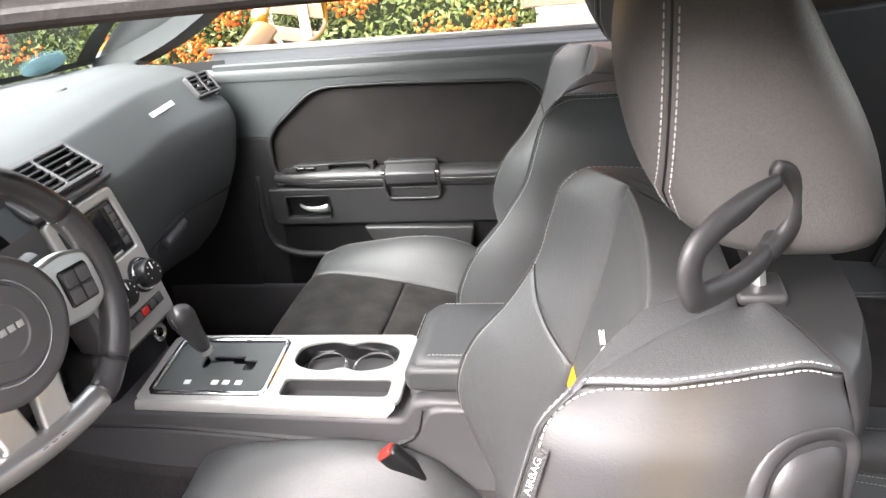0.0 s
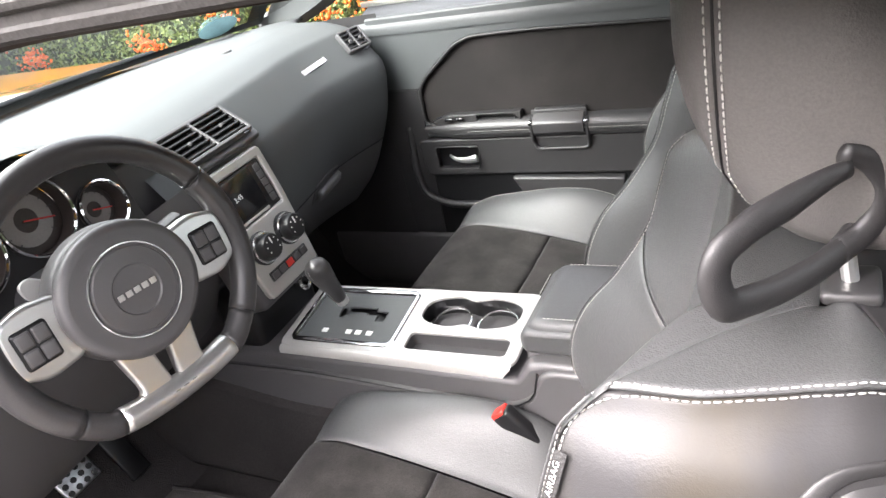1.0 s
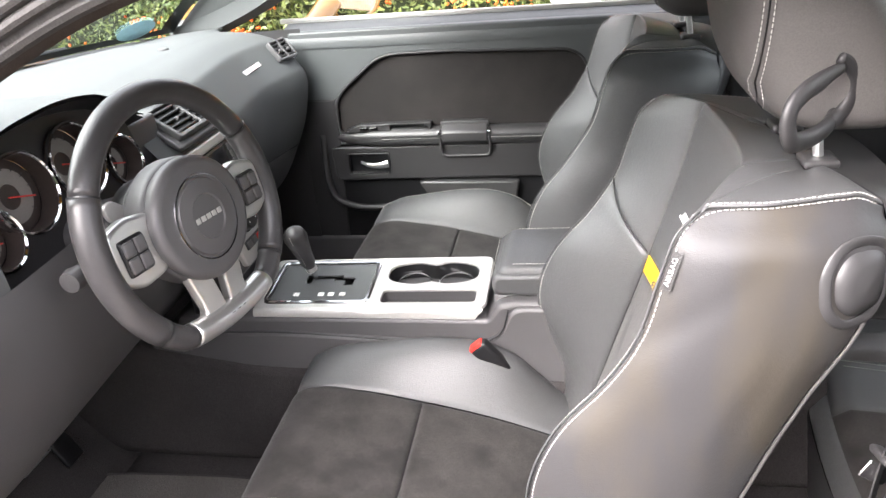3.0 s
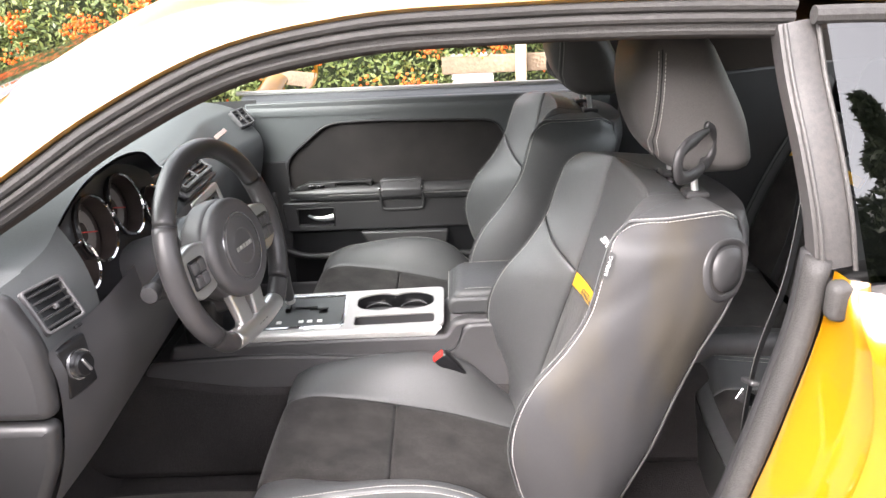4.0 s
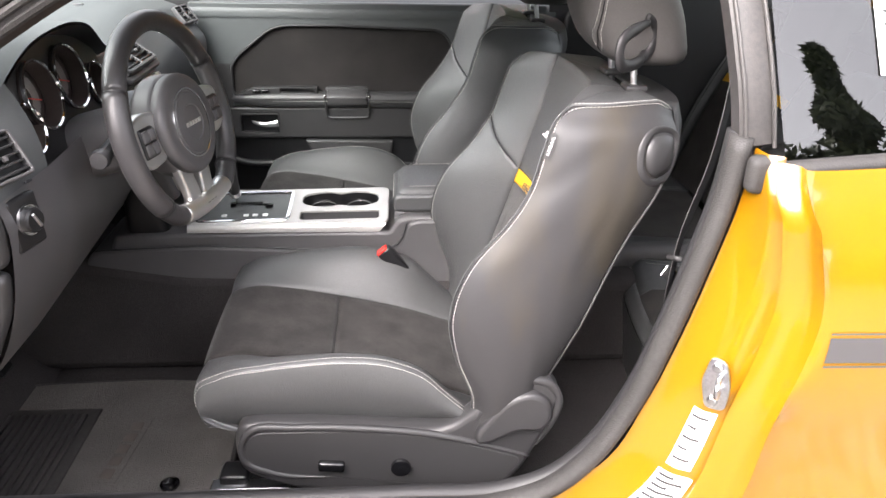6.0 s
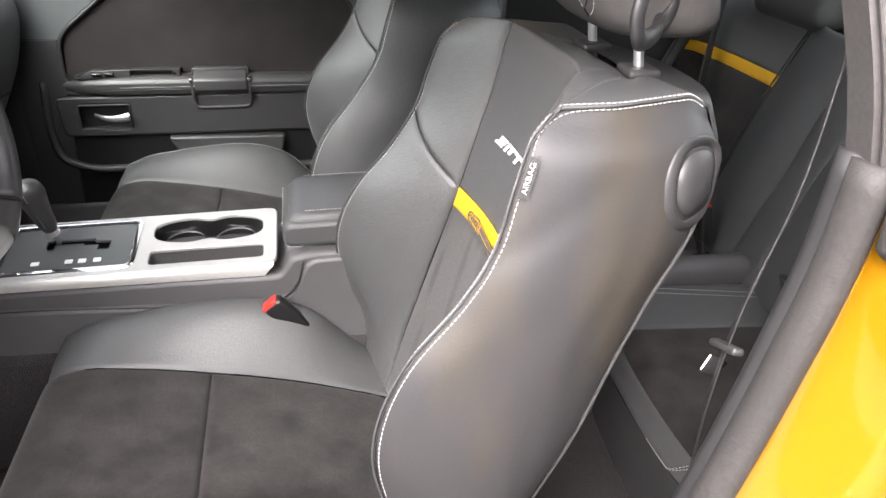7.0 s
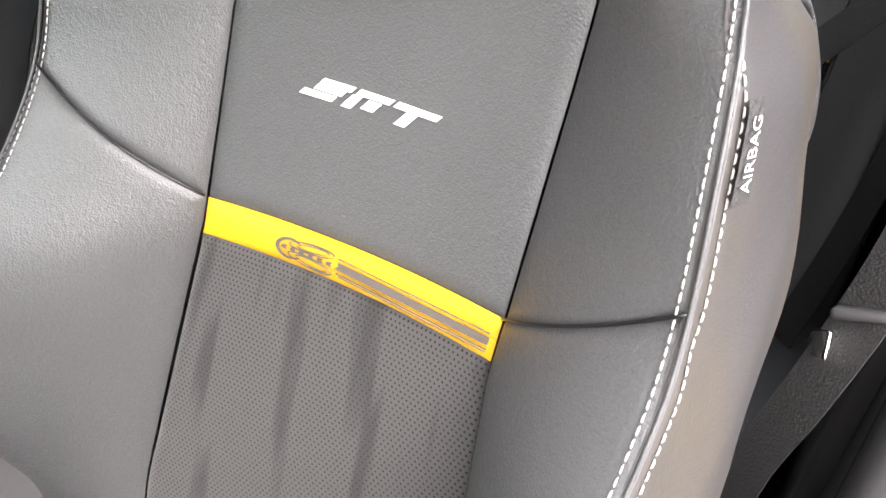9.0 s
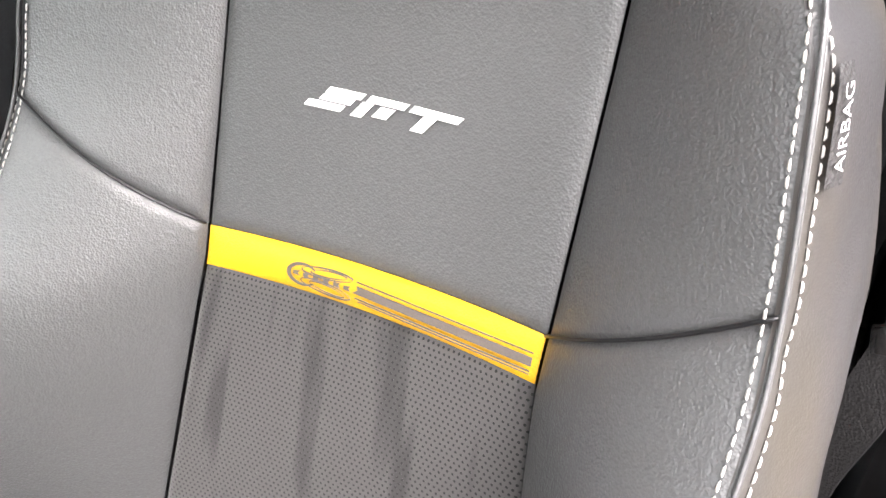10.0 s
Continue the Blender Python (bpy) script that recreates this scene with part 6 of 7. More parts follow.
part("belt_ledge", sweep([(x, 0.752, 1.034 - 0.008 * (x + 0.66)) for x in np.linspace(-0.66, 0.55, 20)], [(0.026, -0.040), (0.027, -0.026), (0.024, -0.014), (0.016, -0.004), (0.0, 0.006), (-0.026, 0.015), (-0.060, 0.022), (-0.066, 0.004), (-0.060, -0.022)][::-1], up=(0, 0, 1)), DOOR_VINYL, door, "rounded window ledge", 70)
# silver strip laid where the glossy ledge top would mirror the sky
part("sill_highlight", at(rbox(1.25, 0.012, 0.014, 0.003), -0.06, 0.812, 1.056, 0, 0.45, 0), SILVER, door, "silver strip standing in for the sky's glint on the sill")
armo = smooth_path([(-0.548, 0.742, 0.726), (-0.52, 0.733, 0.727), (-0.46, 0.727, 0.727), (-0.30, 0.725, 0.727), (0.10, 0.725, 0.724), (0.42, 0.730, 0.720)], 44)
arm_prof = [(0.020, -0.008), (0.022, 0.000), (0.019, 0.010), (0.012, 0.018), (0.002, 0.022), (-0.012, 0.023), (-0.030, 0.023), (-0.030, -0.030), (0.0, -0.030), (0.012, -0.027), (0.018, -0.019)][::-1]
arm_part = part("armrest", sweep(armo, arm_prof, up=(0, 0, 1), scales=np.concatenate([np.linspace(0.35, 1, 7), np.ones(37)])), TRIM_GREY, door, "padded black leather armrest", 70)
pts = np.array([p + np.array((0, -0.0215, -0.0035)) for p in armo[7:]])
part("stitching", capsule_row(pts, np.tile((0, -1, 0), (len(pts), 1))), THREAD, arm_part)["kind"] = "stuff"
for h, d in ((0.0035, -0.0215), (-0.0110, -0.0200)):
    part("armrest_crease", sweep([p + np.array((0, d, h)) for p in armo[5:]], 0.0014), BLACK, arm_part)
part("under_lip", sweep([p + np.array((0, 0.002, -0.034)) for p in armo], 0.004), TRIM_GREY, arm_part)

# pull cup: an open box let into the armrest, with a padded grip between two bright ends
pull = part("pull_cup", at(rbox(0.144, 0.006, 0.110, 0.003), -0.143, 0.722, 0.712), DOOR_DARK, door, "dark open pull cup")
rim = rounded([(-0.217, 0.745), (-0.213, 0.664), (-0.073, 0.664), (-0.069, 0.745)], 0.014)
rim = sorted([p for p in rim if p[1] > 0.70 and p[0] < -0.14], key=lambda p: -p[1]) + sorted([p for p in rim if p[1] <= 0.70], key=lambda p: p[0]) + sorted([p for p in rim if p[1] > 0.70 and p[0] > -0.14], key=lambda p: p[1])
part("pull_rim", sweep([(x, 0.7135, z) for x, z in rim], 0.0036), TRIM_GREY, pull, "", 180)
grip = rounded([(0.697, 0.711), (0.695, 0.738), (0.700, 0.744), (0.730, 0.766), (0.745, 0.766), (0.745, 0.711)], 0.004, 4)
gv, gf = prism(grip, 0.132, 0.002)
part("pull_pad", (np.stack([gv[:, 2] - 0.209, gv[:, 0], gv[:, 1]], 1), gf), TRIM_GREY, pull, "padded grip bar")
for x in (-0.2155, -0.0705):
    part("pull_accent", at(rbox(0.011, 0.010, 0.012, 0.003), x, 0.7035, 0.738), CHROME, pull, "small chrome accent")
    part("pull_cheek", at(rbox(0.008, 0.030, 0.060, 0.003), x, 0.716, 0.716), DOOR_DARK, pull)
tray = part("switch_panel", side_plate([(-0.490, 0.742), (-0.242, 0.742), (-0.242, 0.768), (-0.455, 0.766), (-0.500, 0.750)], 0.716, 0.740, 0.003, (rounded([(-0.365, 0.748), (-0.262, 0.748), (-0.262, 0.763), (-0.365, 0.763)], 0.003),)), DOOR_DARK, door, "dark switch panel on the armrest")
part("tray_well", at(rbox(0.110, 0.004, 0.020, 0.001), -0.313, 0.734, 0.7555), BLACK, tray)
for x in (-0.445, -0.415):
    part("window_switch", at(rbox(0.024, 0.010, 0.009, 0.003), x, 0.714, 0.7555), GLOSS_BLACK, tray)
    part("switch_edge", at(rbox(0.006, 0.004, 0.004, 0.001, 2), x, 0.7085, 0.757), CHROME, tray)
mid = rounded([(-0.560, 0.698), (0.40, 0.698), (0.40, 0.592), (-0.552, 0.590)], 0.02)
hole = rounded([(-0.508, 0.676), (-0.380, 0.676), (-0.384, 0.611), (-0.508, 0.612)], 0.008)
part("middle_panel", side_plate(mid, 0.718, 0.748, 0.006, (hole,)), DOOR_DARK, door, "dark middle door panel")
part("handle_well", at(rbox(0.14, 0.008, 0.08, 0.002), -0.444, 0.742, 0.644), BLACK, door)
part("handle_bezel", sweep([(x, 0.7175, z) for x, z in hole], 0.0022, closed=True), DOOR_DARK, door)
part("inner_handle", sweep(smooth_path([(-0.470, 0.724, 0.648), (-0.448, 0.708, 0.645), (-0.42, 0.702, 0.643), (-0.395, 0.699, 0.646), (-0.380, 0.700, 0.649)], 20), [(0.006 * math.cos(q), 0.0090 * math.sin(q)) for q in np.linspace(0, 6.2832, 11)[:-1]], scales=np.concatenate([np.linspace(0.5, 0.8, 10), np.linspace(0.85, 1.25, 10)]), up=(0, 0, 1)), BRIGHT, door, "bright metal inner door handle")
part("map_pocket", side_plate(rounded([(-0.295, 0.586), (0.010, 0.582), (-0.002, 0.516), (-0.262, 0.530)], 0.010), 0.708, 0.735, 0.006), TRIM_GREY, door, "slim map pocket")
part("lower_panel", side_plate(rounded([(-0.62, 0.598), (0.44, 0.598), (0.36, 0.36), (-0.60, 0.36)], 0.02), 0.732, 0.762, 0.006), BLACK, door)
lower_rail = smooth_path([(-0.580, 0.734, 0.735), (-0.584, 0.726, 0.65), (-0.583, 0.722, 0.585), (-0.566, 0.718, 0.535), (-0.52, 0.714, 0.511), (-0.40, 0.712, 0.502), (0.0, 0.710, 0.494), (0.36, 0.712, 0.490)], 60)
part("lower_rail", sweep(lower_rail, 0.011), DOOR_DARK, door, "rounded lower rail", 180)
part("outer_skin", grid(lambda x, z: np.array((x, 0.86 + 0.06 * math.exp(-((z - 0.75) / 0.22) ** 2) - 0.25 * max(0, z - 0.93), z)), np.linspace(-0.9, 0.6, 10), np.linspace(0.3, 1.0, 16)), YELLOW, door, "", 180)
part("sill_trim", at(rbox(1.9, 0.06, 0.22, 0.015), 0.0, 0.755, 0.29), PLASTIC, shell, "dark far sill trim")
part("rear_tunnel", at(rbox(0.9, 0.22, 0.26, 0.03), 0.98, 0.04, 0.33), CARPET, shell)
part("kick_panel", at(rbox(0.30, 0.03, 0.62, 0.02), -0.78, 0.745, 0.55), DOOR_DARK, shell)
part("front_wall", grid(lambda t, z: np.array((-0.60 - 0.5 * t, 0.735 - 0.01 * t, z)), np.linspace(0, 1, 4), np.linspace(0.2, 1.05, 4)), DOOR_DARK, shell)

mirror = thing("door_mirror", "yellow passenger door mirror with black-edged glass", "car mirror")
mm = Matrix.Translation((-0.520, 1.075, 1.090)) @ Matrix(((0.35, 0, 0.937), (0.937, 0, -0.35), (0, 1, 0))).to_4x4() @ Matrix.Scale(1.08, 4)
shell_rings = [(0.0, 1.0), (-0.012, 1.07), (-0.045, 1.04), (-0.075, 0.80), (-0.090, 0.45), (-0.094, 0.08)]
mo = [(0.124 * math.copysign(abs(math.cos(q)) ** 0.8, math.cos(q)), 0.074 * math.copysign(abs(math.sin(q)) ** 0.8, math.sin(q))) for q in np.linspace(0, 6.2832, 41)[:-1]]
v = [(x * k, y * k, z) for z, k in shell_rings for x, y in mo]
part("housing", xf((np.array(v), [(j * 40 + i, j * 40 + (i + 1) % 40, (j + 1) * 40 + (i + 1) % 40, (j + 1) * 40 + i) for j in range(5) for i in range(40)]), mm), YELLOW, mirror, "glossy yellow housing", 180)
part("mirror_glass", xf((np.array([(x * 0.9, y * 0.9, -0.004) for x, y in mo]), [tuple(range(40))]), mm), MIRROR, mirror, "mirror glass")
part("glass_rim", xf(sweep([(x * 0.95, y * 0.95, -0.002) for x, y in mo], 0.005, closed=True), mm), YELLOW, mirror)
part("mirror_foot", sweep(smooth_path([(-0.610, 0.85, 1.030), (-0.595, 0.90, 1.052), (-0.575, 0.955, 1.085)], 12), [(0.045 * math.cos(q), 0.026 * math.sin(q)) for q in np.linspace(0, 6.2832, 15)[:-1]], up=(0, 0, 1)), YELLOW, mirror, "yellow mirror foot")

# passenger side rear trim and B-pillar, behind the door
part("far_b_pillar", sweep(smooth_path([(0.52, 0.63, 1.35), (0.55, 0.70, 1.20), (0.575, 0.745, 1.05), (0.56, 0.755, 0.80), (0.50, 0.755, 0.50), (0.45, 0.755, 0.25)], 24), [(-0.05, -0.02), (-0.03, 0.02), (0.09, 0.02), (0.10, -0.02)], up=(0, 1, 0)), PLASTIC, shell, "dark far B-pillar trim")
for s in (-1, 1):
    qt = rounded([(0.56, 0.24), (0.58, 1.02), (0.80, 1.07), (1.5, 1.12), (1.5, 0.24)], 0.03)
    part("rear_side_trim", side_plate(qt, s * 0.700, s * 0.745, 0.01), DOOR_DARK, shell, "dark rear side trim")
part("far_quarter_pillar", grid(lambda t, k: np.array((0.78 + 0.72 * t - 0.10 * k, 0.72 - 0.10 * k, 1.04 + 0.31 * k)), np.linspace(0, 1, 5), np.linspace(0, 1, 6)), HEADLINER, shell, "", 180)
part("near_quarter_pillar", grid(lambda t, k: np.array((1.00 + 0.5 * t - 0.15 * k, -0.70 + 0.09 * k, 1.07 + 0.28 * k)), np.linspace(0, 1, 5), np.linspace(0, 1, 6)), HEADLINER, shell, "", 180)
rw = thing("rear_window", "clear sloping rear window over the parcel shelf", "car window", kind="structure")
part("pane", grid(lambda y, k: np.array((1.11 + 0.66 * k + 0.04 * (y / 0.6) ** 2, y, 1.40 - 0.045 * (y / 0.6) ** 2 - 0.34 * k ** 1.15)), np.linspace(-0.58, 0.58, 12), np.linspace(0, 1, 10)), GLASS, rw, "", 180)
part("parcel_shelf", at(rbox(0.55, 1.40, 0.04, 0.01), 1.52, 0, 1.02), CARPET, shell)
part("rear_deck", grid(lambda y, x: np.array((x, y, 1.065 - 0.05 * ((x - 1.78) / 0.5) ** 2 - 0.03 * (y / 0.8) ** 4)), np.linspace(-0.86, 0.86, 14), np.linspace(1.78, 2.30, 8)), YELLOW, shell, "yellow boot lid", 180)
part("far_quarter_panel", grid(lambda x, z: np.array((x, 0.875 + 0.05 * math.exp(-((z - 0.80) / 0.20) ** 2) - 0.25 * max(0, z - 0.92), z)), np.linspace(0.60, 2.25, 20), np.linspace(0.22, 1.06, 16)), YELLOW, shell, "yellow far rear quarter panel", 180)
part("rear_bulkhead", at(rbox(0.03, 1.46, 0.85, 0.01), 1.45, 0, 0.62), CARPET, shell)

# open driver's door
od = thing("driver_door", "open driver's door with grey leather armrest edge", "car door")
hinge = pose(-0.90, -0.90, 0.035, 0, 0, -50)


def door_part(name, vf, mat, label="", sharp=40):
    return part(name, xf(vf, hinge), mat, od, label, sharp)


door_part("inner_panel", at(rbox(1.25, 0.05, 0.66, 0.02), 0.66, 0.060, 0.66), LIGHTENED_VINYL, "slate inner door panel, lightened in place of missing light")
door_part("window_ledge", at(rbox(1.26, 0.10, 0.05, 0.02), 0.66, 0.020, 1.02), VINYL)
door_part("outer_skin", at(rbox(1.28, 0.05, 0.70, 0.02), 0.66, -0.045, 0.66), YELLOW, "yellow outer door skin")
arm2 = smooth_path([(0.10, 0.085, 0.74), (0.25, 0.120, 0.73), (0.6, 0.130, 0.72), (1.15, 0.12, 0.71)], 24)
ap = door_part("armrest", sweep(arm2, [(-0.05, -0.03), (-0.05, 0.03), (0.03, 0.032), (0.045, 0.0), (0.03, -0.03)], up=(0, 0, 1)), LIGHTENED_VINYL, "grey leather armrest")
pts = arm2 + np.array((0, 0.03, 0.034))
part("stitching", xf(capsule_row(pts, np.tile((0, 0.4, 1), (24, 1))), hinge), THREAD, ap)["kind"] = "stuff"
door_part("lower_panel", at(rbox(1.1, 0.04, 0.26, 0.015), 0.62, 0.085, 0.46), PLASTIC)

# ---- floor: mat, pedals ----
mat = thing("floor_mat", "grey-brown carpet floor mat with ribbed heel pad", "floor mat")
mo_ = rounded([(-1.02, -0.700), (-0.36, -0.700), (-0.33, -0.60), (-0.36, -0.185), (-0.60, -0.175), (-0.85, -0.185), (-1.02, -0.22)], 0.05)
part("mat_body", floor_plate(mo_, 0.217, 0.231, 0.005), MAT, mat)
part("mat_edge", sweep([(x, y, 0.228) for x, y in mo_], 0.006, closed=True), CARPET, mat, "bound edge")
pad = part("heel_pad", at(rbox(0.30, 0.36, 0.008, 0.004), -0.835, -0.475, 0.2315), RUBBER, mat, "ribbed black rubber heel pad")
for k in range(15):
    part("rib", at(rbox(0.012, 0.31, 0.008, 0.003, 2), -0.955 + 0.0171 * k, -0.475, 0.237), RUBBER, pad)
part("sewn_patch", at(rbox(0.055, 0.215, 0.002, 0.0008, 1), -0.590, -0.440, 0.2318, 0, 0, -5), MAT, mat, "worn brand patch, plain blocks")
for k in range(5):
    part("patch_block", at(rbox(0.026, 0.028, 0.002, 0.004, 2), -0.590 + 0.0034 * (k - 2), -0.440 + 0.039 * (k - 2), 0.2328, 0, 0, -5), PRINT_GREY, mat)
part("mat_clip", at(lathe([(0.020, 0), (0.020, 0.006), (0.014, 0.009), (0.008, 0.006), (0, 0.006)], 24), -0.455, -0.555, 0.231), GLOSS_BLACK, mat)
pedals = thing("brake_pedal", "drilled metal brake pedal with rubber studs", "pedal")
pm = pose(-0.895, -0.361, 0.450, 0, 58, 0)
part("pedal_face", xf(rbox(0.075, 0.085, 0.010, 0.006), pm), STEEL, pedals, "brushed metal pedal face")
for i in range(4):
    for j in range(4):
        part("stud", xf(at(disc(0.0065, 0.004, 0.001, 12), -0.027 + 0.018 * i, -0.030 + 0.020 * j, 0.004), pm), BLACK, pedals)
part("pedal_arm", sweep(smooth_path([(-0.905, -0.361, 0.455), (-0.945, -0.361, 0.54), (-0.93, -0.361, 0.66)], 10), 0.012), BLACK, pedals)
park = thing("parking_brake_pedal", "small black parking brake pedal under the dash", "pedal")
pk = pose(-0.80, -0.665, 0.495, 0, 60, 0)
part("pedal_face", xf(rbox(0.060, 0.075, 0.014, 0.006), pk), BLACK, park)
for j in range(6):
    part("rib", xf(at(rbox(0.046, 0.004, 0.004, 0.001, 1), 0, -0.024 + 0.0096 * j, 0.008), pk), RUBBER, park)
part("pedal_arm", sweep(smooth_path([(-0.81, -0.665, 0.50), (-0.85, -0.665, 0.58), (-0.85, -0.665, 0.66)], 10), 0.010), BLACK, park)
# the footwell's shade is put into this pedal's colour, so it barely shows
acc = thing("accelerator_pedal", "accelerator pedal and arm, blackened in place of footwell shade", "pedal")
part("pedal_face", xf(rbox(0.16, 0.055, 0.012, 0.006), pose(-0.97, -0.215, 0.36, 0, 62, 0)), BLACK, acc)
part("pedal_arm", sweep(smooth_path([(-0.98, -0.215, 0.36), (-1.0, -0.215, 0.46), (-0.98, -0.215, 0.6)], 8), 0.010), BLACK, acc)
fuse = thing("bonnet_release", "small chrome-edged release lever under the dash", "lever")
part("lever", at(rbox(0.030, 0.040, 0.016, 0.005), -0.735, -0.700, 0.600), STEEL, fuse)

# ---- rear seat and belts ----
def rear_seat(yc, label, w2=0.315, u0=0.24, u1=0.76, seams=None):
    seat = thing("back_seat", label, "car seat", group="rear seats")

    def backp(u, v):
        w = (2 * u - 1)
        z = 0.46 + 0.50 * v
        x = 0.985 + 0.20 * v + 0.035 * (1 - abs(w) ** 3) - 0.02 * math.sin(math.pi * v) + 0.05 * max(0, v - 0.9) * 6 * max(0, v - 0.9)
        return np.array((x, yc + w * w2, z - 0.05 * max(0, abs(w) - 0.8) ** 2 * 10 * v))

    def piece(u0, u1, v0, v1):
        return lambda s, t: backp(u0 + (u1 - u0) * s, v0 + (v1 - v0) * t)

    same = lambda p: p
    back = part("seat_back", panel(piece(u0, u1, 0.0, 0.70), same, 14, 24), SUEDE, seat, "dark suede rear seat back", 180)
    part("yellow_band", panel(piece(u0, u1, 0.70, 0.752), same, 14, 4, groove=0.002), YELLOW_LEATHER, back, "yellow leather stripe", 180)
    part("top_panel", panel(piece(u0, u1, 0.752, 1.0), same, 14, 6), LEATHER, back, "", 180)
    st = []
    for ua, ub in ((0.0, u0), (u1, 1.0)):
        part("side_bolster", panel(lambda s, t, a=ua, b=ub: backp(a + (b - a) * s, t) - np.array((0.030 * math.sin(math.pi * s), 0, 0)), same, 10, 28), LEATHER, back, "", 180)
    for us in seams or (u0, u1):
        for du in (-0.011, 0.011):
            u = us + du
            k = u / u0 if u < u0 else (u - u1) / (1 - u1) if u > u1 else 0.0
            pts = np.array([backp(u, v) - np.array((0.0015 + 0.030 * math.sin(math.pi * k), 0, 0)) for v in np.linspace(0.02, 0.98, 60)])
            st.append(sweep(pts, 0.0018))
    for run in st:
        part("seam", run, BLACK, back, "", 180)
    part("head_bulge", at(rbox(0.09, 0.30, 0.20, 0.04, 5), 1.245, yc, 1.03, 0, 14, 0), LEATHER, seat, "black leather rear headrest")

    def cush(u, v):
        w = 2 * u - 1
        x = 0.60 + 0.42 * v
        z = 0.470 - 0.03 * v + 0.030 * abs(w) ** 2.5 - 0.06 * max(0, 0.14 - v) ** 1.3 * 12
        return np.array((x + 0.02 * abs(w) ** 2, yc + w * w2, z))

    part("cushion", panel(lambda s, t: cush(0.20 + 0.6 * s, 0.07 + 0.93 * t), same, 14, 20), SUEDE, seat, "dark suede rear cushion", 180)
    cst = []
    for u0, u1 in ((0.0, 0.2), (0.8, 1.0)):
        part("cushion_bolster", panel(lambda s, t, a=u0, b=u1: cush(a + (b - a) * s, 0.07 + 0.93 * t), same, 8, 20), LEATHER, seat, "", 180)
    part("cushion_front", panel(lambda s, t: cush(s, 0.07 * t), same, 20, 8), LEATHER, seat, "", 180)
    out = 1 if yc > 0 else -1
    for run in ([(0.585, 0.05), (0.60, 0.12), (0.63, 0.150), (0.685, 0.172), (0.80, 0.190), (1.0, 0.215)], [(0.66, -0.30), (0.80, -0.290), (1.0, -0.275)]):
        for off in (-0.007, 0.007):
            pts = []
            for x, d in smooth_path(run, 60):
                u = 0.5 + out * (d + off) / (2 * w2)
                pts.append(cush(u, max(0.0, (x + off * 0.6 - 0.60) / 0.42)) + np.array((0, 0, 0.0015)))
            cst.append(capsule_row(np.array(pts), np.tile((-0.3, 0, 1), (60, 1))))
    part("stitching", join(*cst), THREAD, seat, "", 180)["kind"] = "stuff"
    front = grid(lambda u, t: np.array((cush(u, 0)[0] + 0.03 * t, cush(u, 0)[1], cush(u, 0)[2] - 0.24 * t)), np.linspace(0, 1, 14), np.linspace(0, 1, 5))
    part("seat_front", front, LEATHER, seat, "", 180)
    return seat


rear_seat(-0.355, "black leather rear seat with white stitching and suede middle", 0.315, 0.22, 0.667, (0.22, 0.81))
rear_seat(0.36, "black rear seat on the far side with yellow stripe", 0.335, 0.36, 0.96)
solid("rear_center_pad", at(rbox(0.08, 0.13, 0.58, 0.03, 4), 1.105, -0.005, 0.70, 0, 21.8, 0), LEATHER, "black leather pad between the rear seat backs", "seat pad")
solid("rear_divider", at(rbox(0.50, 0.075, 0.10, 0.03, 4), 0.82, 0.0, 0.47), PLASTIC, "black plastic divider between the rear seats", "console")


def belt(points, label, width=0.046, group="seat belts"):
    p = smooth_path(points, 40)
    return solid("seat_belt", sweep(p, [(-width / 2, -0.0008), (width / 2, -0.0008), (width / 2, 0.0008), (-width / 2, 0.0008)], up=(0.75, -0.55, 0.35)), WEBBING, label, "seat belt", group=group)


belt([(1.22, 0.66, 1.05), (1.10, 0.50, 0.80), (1.02, 0.37, 0.62), (0.955, 0.30, 0.53)], "black webbing rear belt across the far seat back")
belt([(1.15, -0.64, 1.00), (1.06, -0.46, 0.77), (1.00, -0.28, 0.60), (0.975, -0.15, 0.535)], "black webbing shoulder belt across the rear seat back")
belt([(0.985, -0.14, 0.535), (0.97, -0.25, 0.525), (0.945, -0.43, 0.510), (0.93, -0.60, 0.50)], "black webbing lap belt lying on the rear cushion")
belt([(1.10, -0.66, 1.10), (1.05, -0.66, 0.85), (0.98, -0.64, 0.60), (0.95, -0.62, 0.47)], "black webbing rear belt hanging by the side trim")
belt([(0.54, -0.690, 1.19), (0.526, -0.690, 0.985), (0.500, -0.690, 0.869), (0.498, -0.675, 0.74), (0.508, -0.660, 0.64), (0.50, -0.665, 0.45), (0.46, -0.68, 0.27)], "black front belt webbing hanging at the B-pillar", 0.040)
tongue = thing("belt_tongue", "chrome belt tongue hanging on the front belt", "belt tongue")
part("tongue_plate", at(rbox(0.040, 0.004, 0.022, 0.002), 0.500, -0.668, 0.782, 0, 35, 20), CHROME, tongue)
part("tongue_grip", at(rbox(0.014, 0.056, 0.009, 0.004), 0.492, -0.692, 0.826, -24, 10, -10), TRIM_GREY, tongue, "grey plastic tongue grip")
part("d_ring", at(rbox(0.07, 0.03, 0.045, 0.012), 0.545, -0.705, 1.20), BLACK, tongue)
buckle(0.963, 0.140, 0.530, "black rear belt buckle with red button", 90, 20)
buckle(1.005, -0.200, 0.515, "black rear belt buckle lying on the cushion", -100, 80)

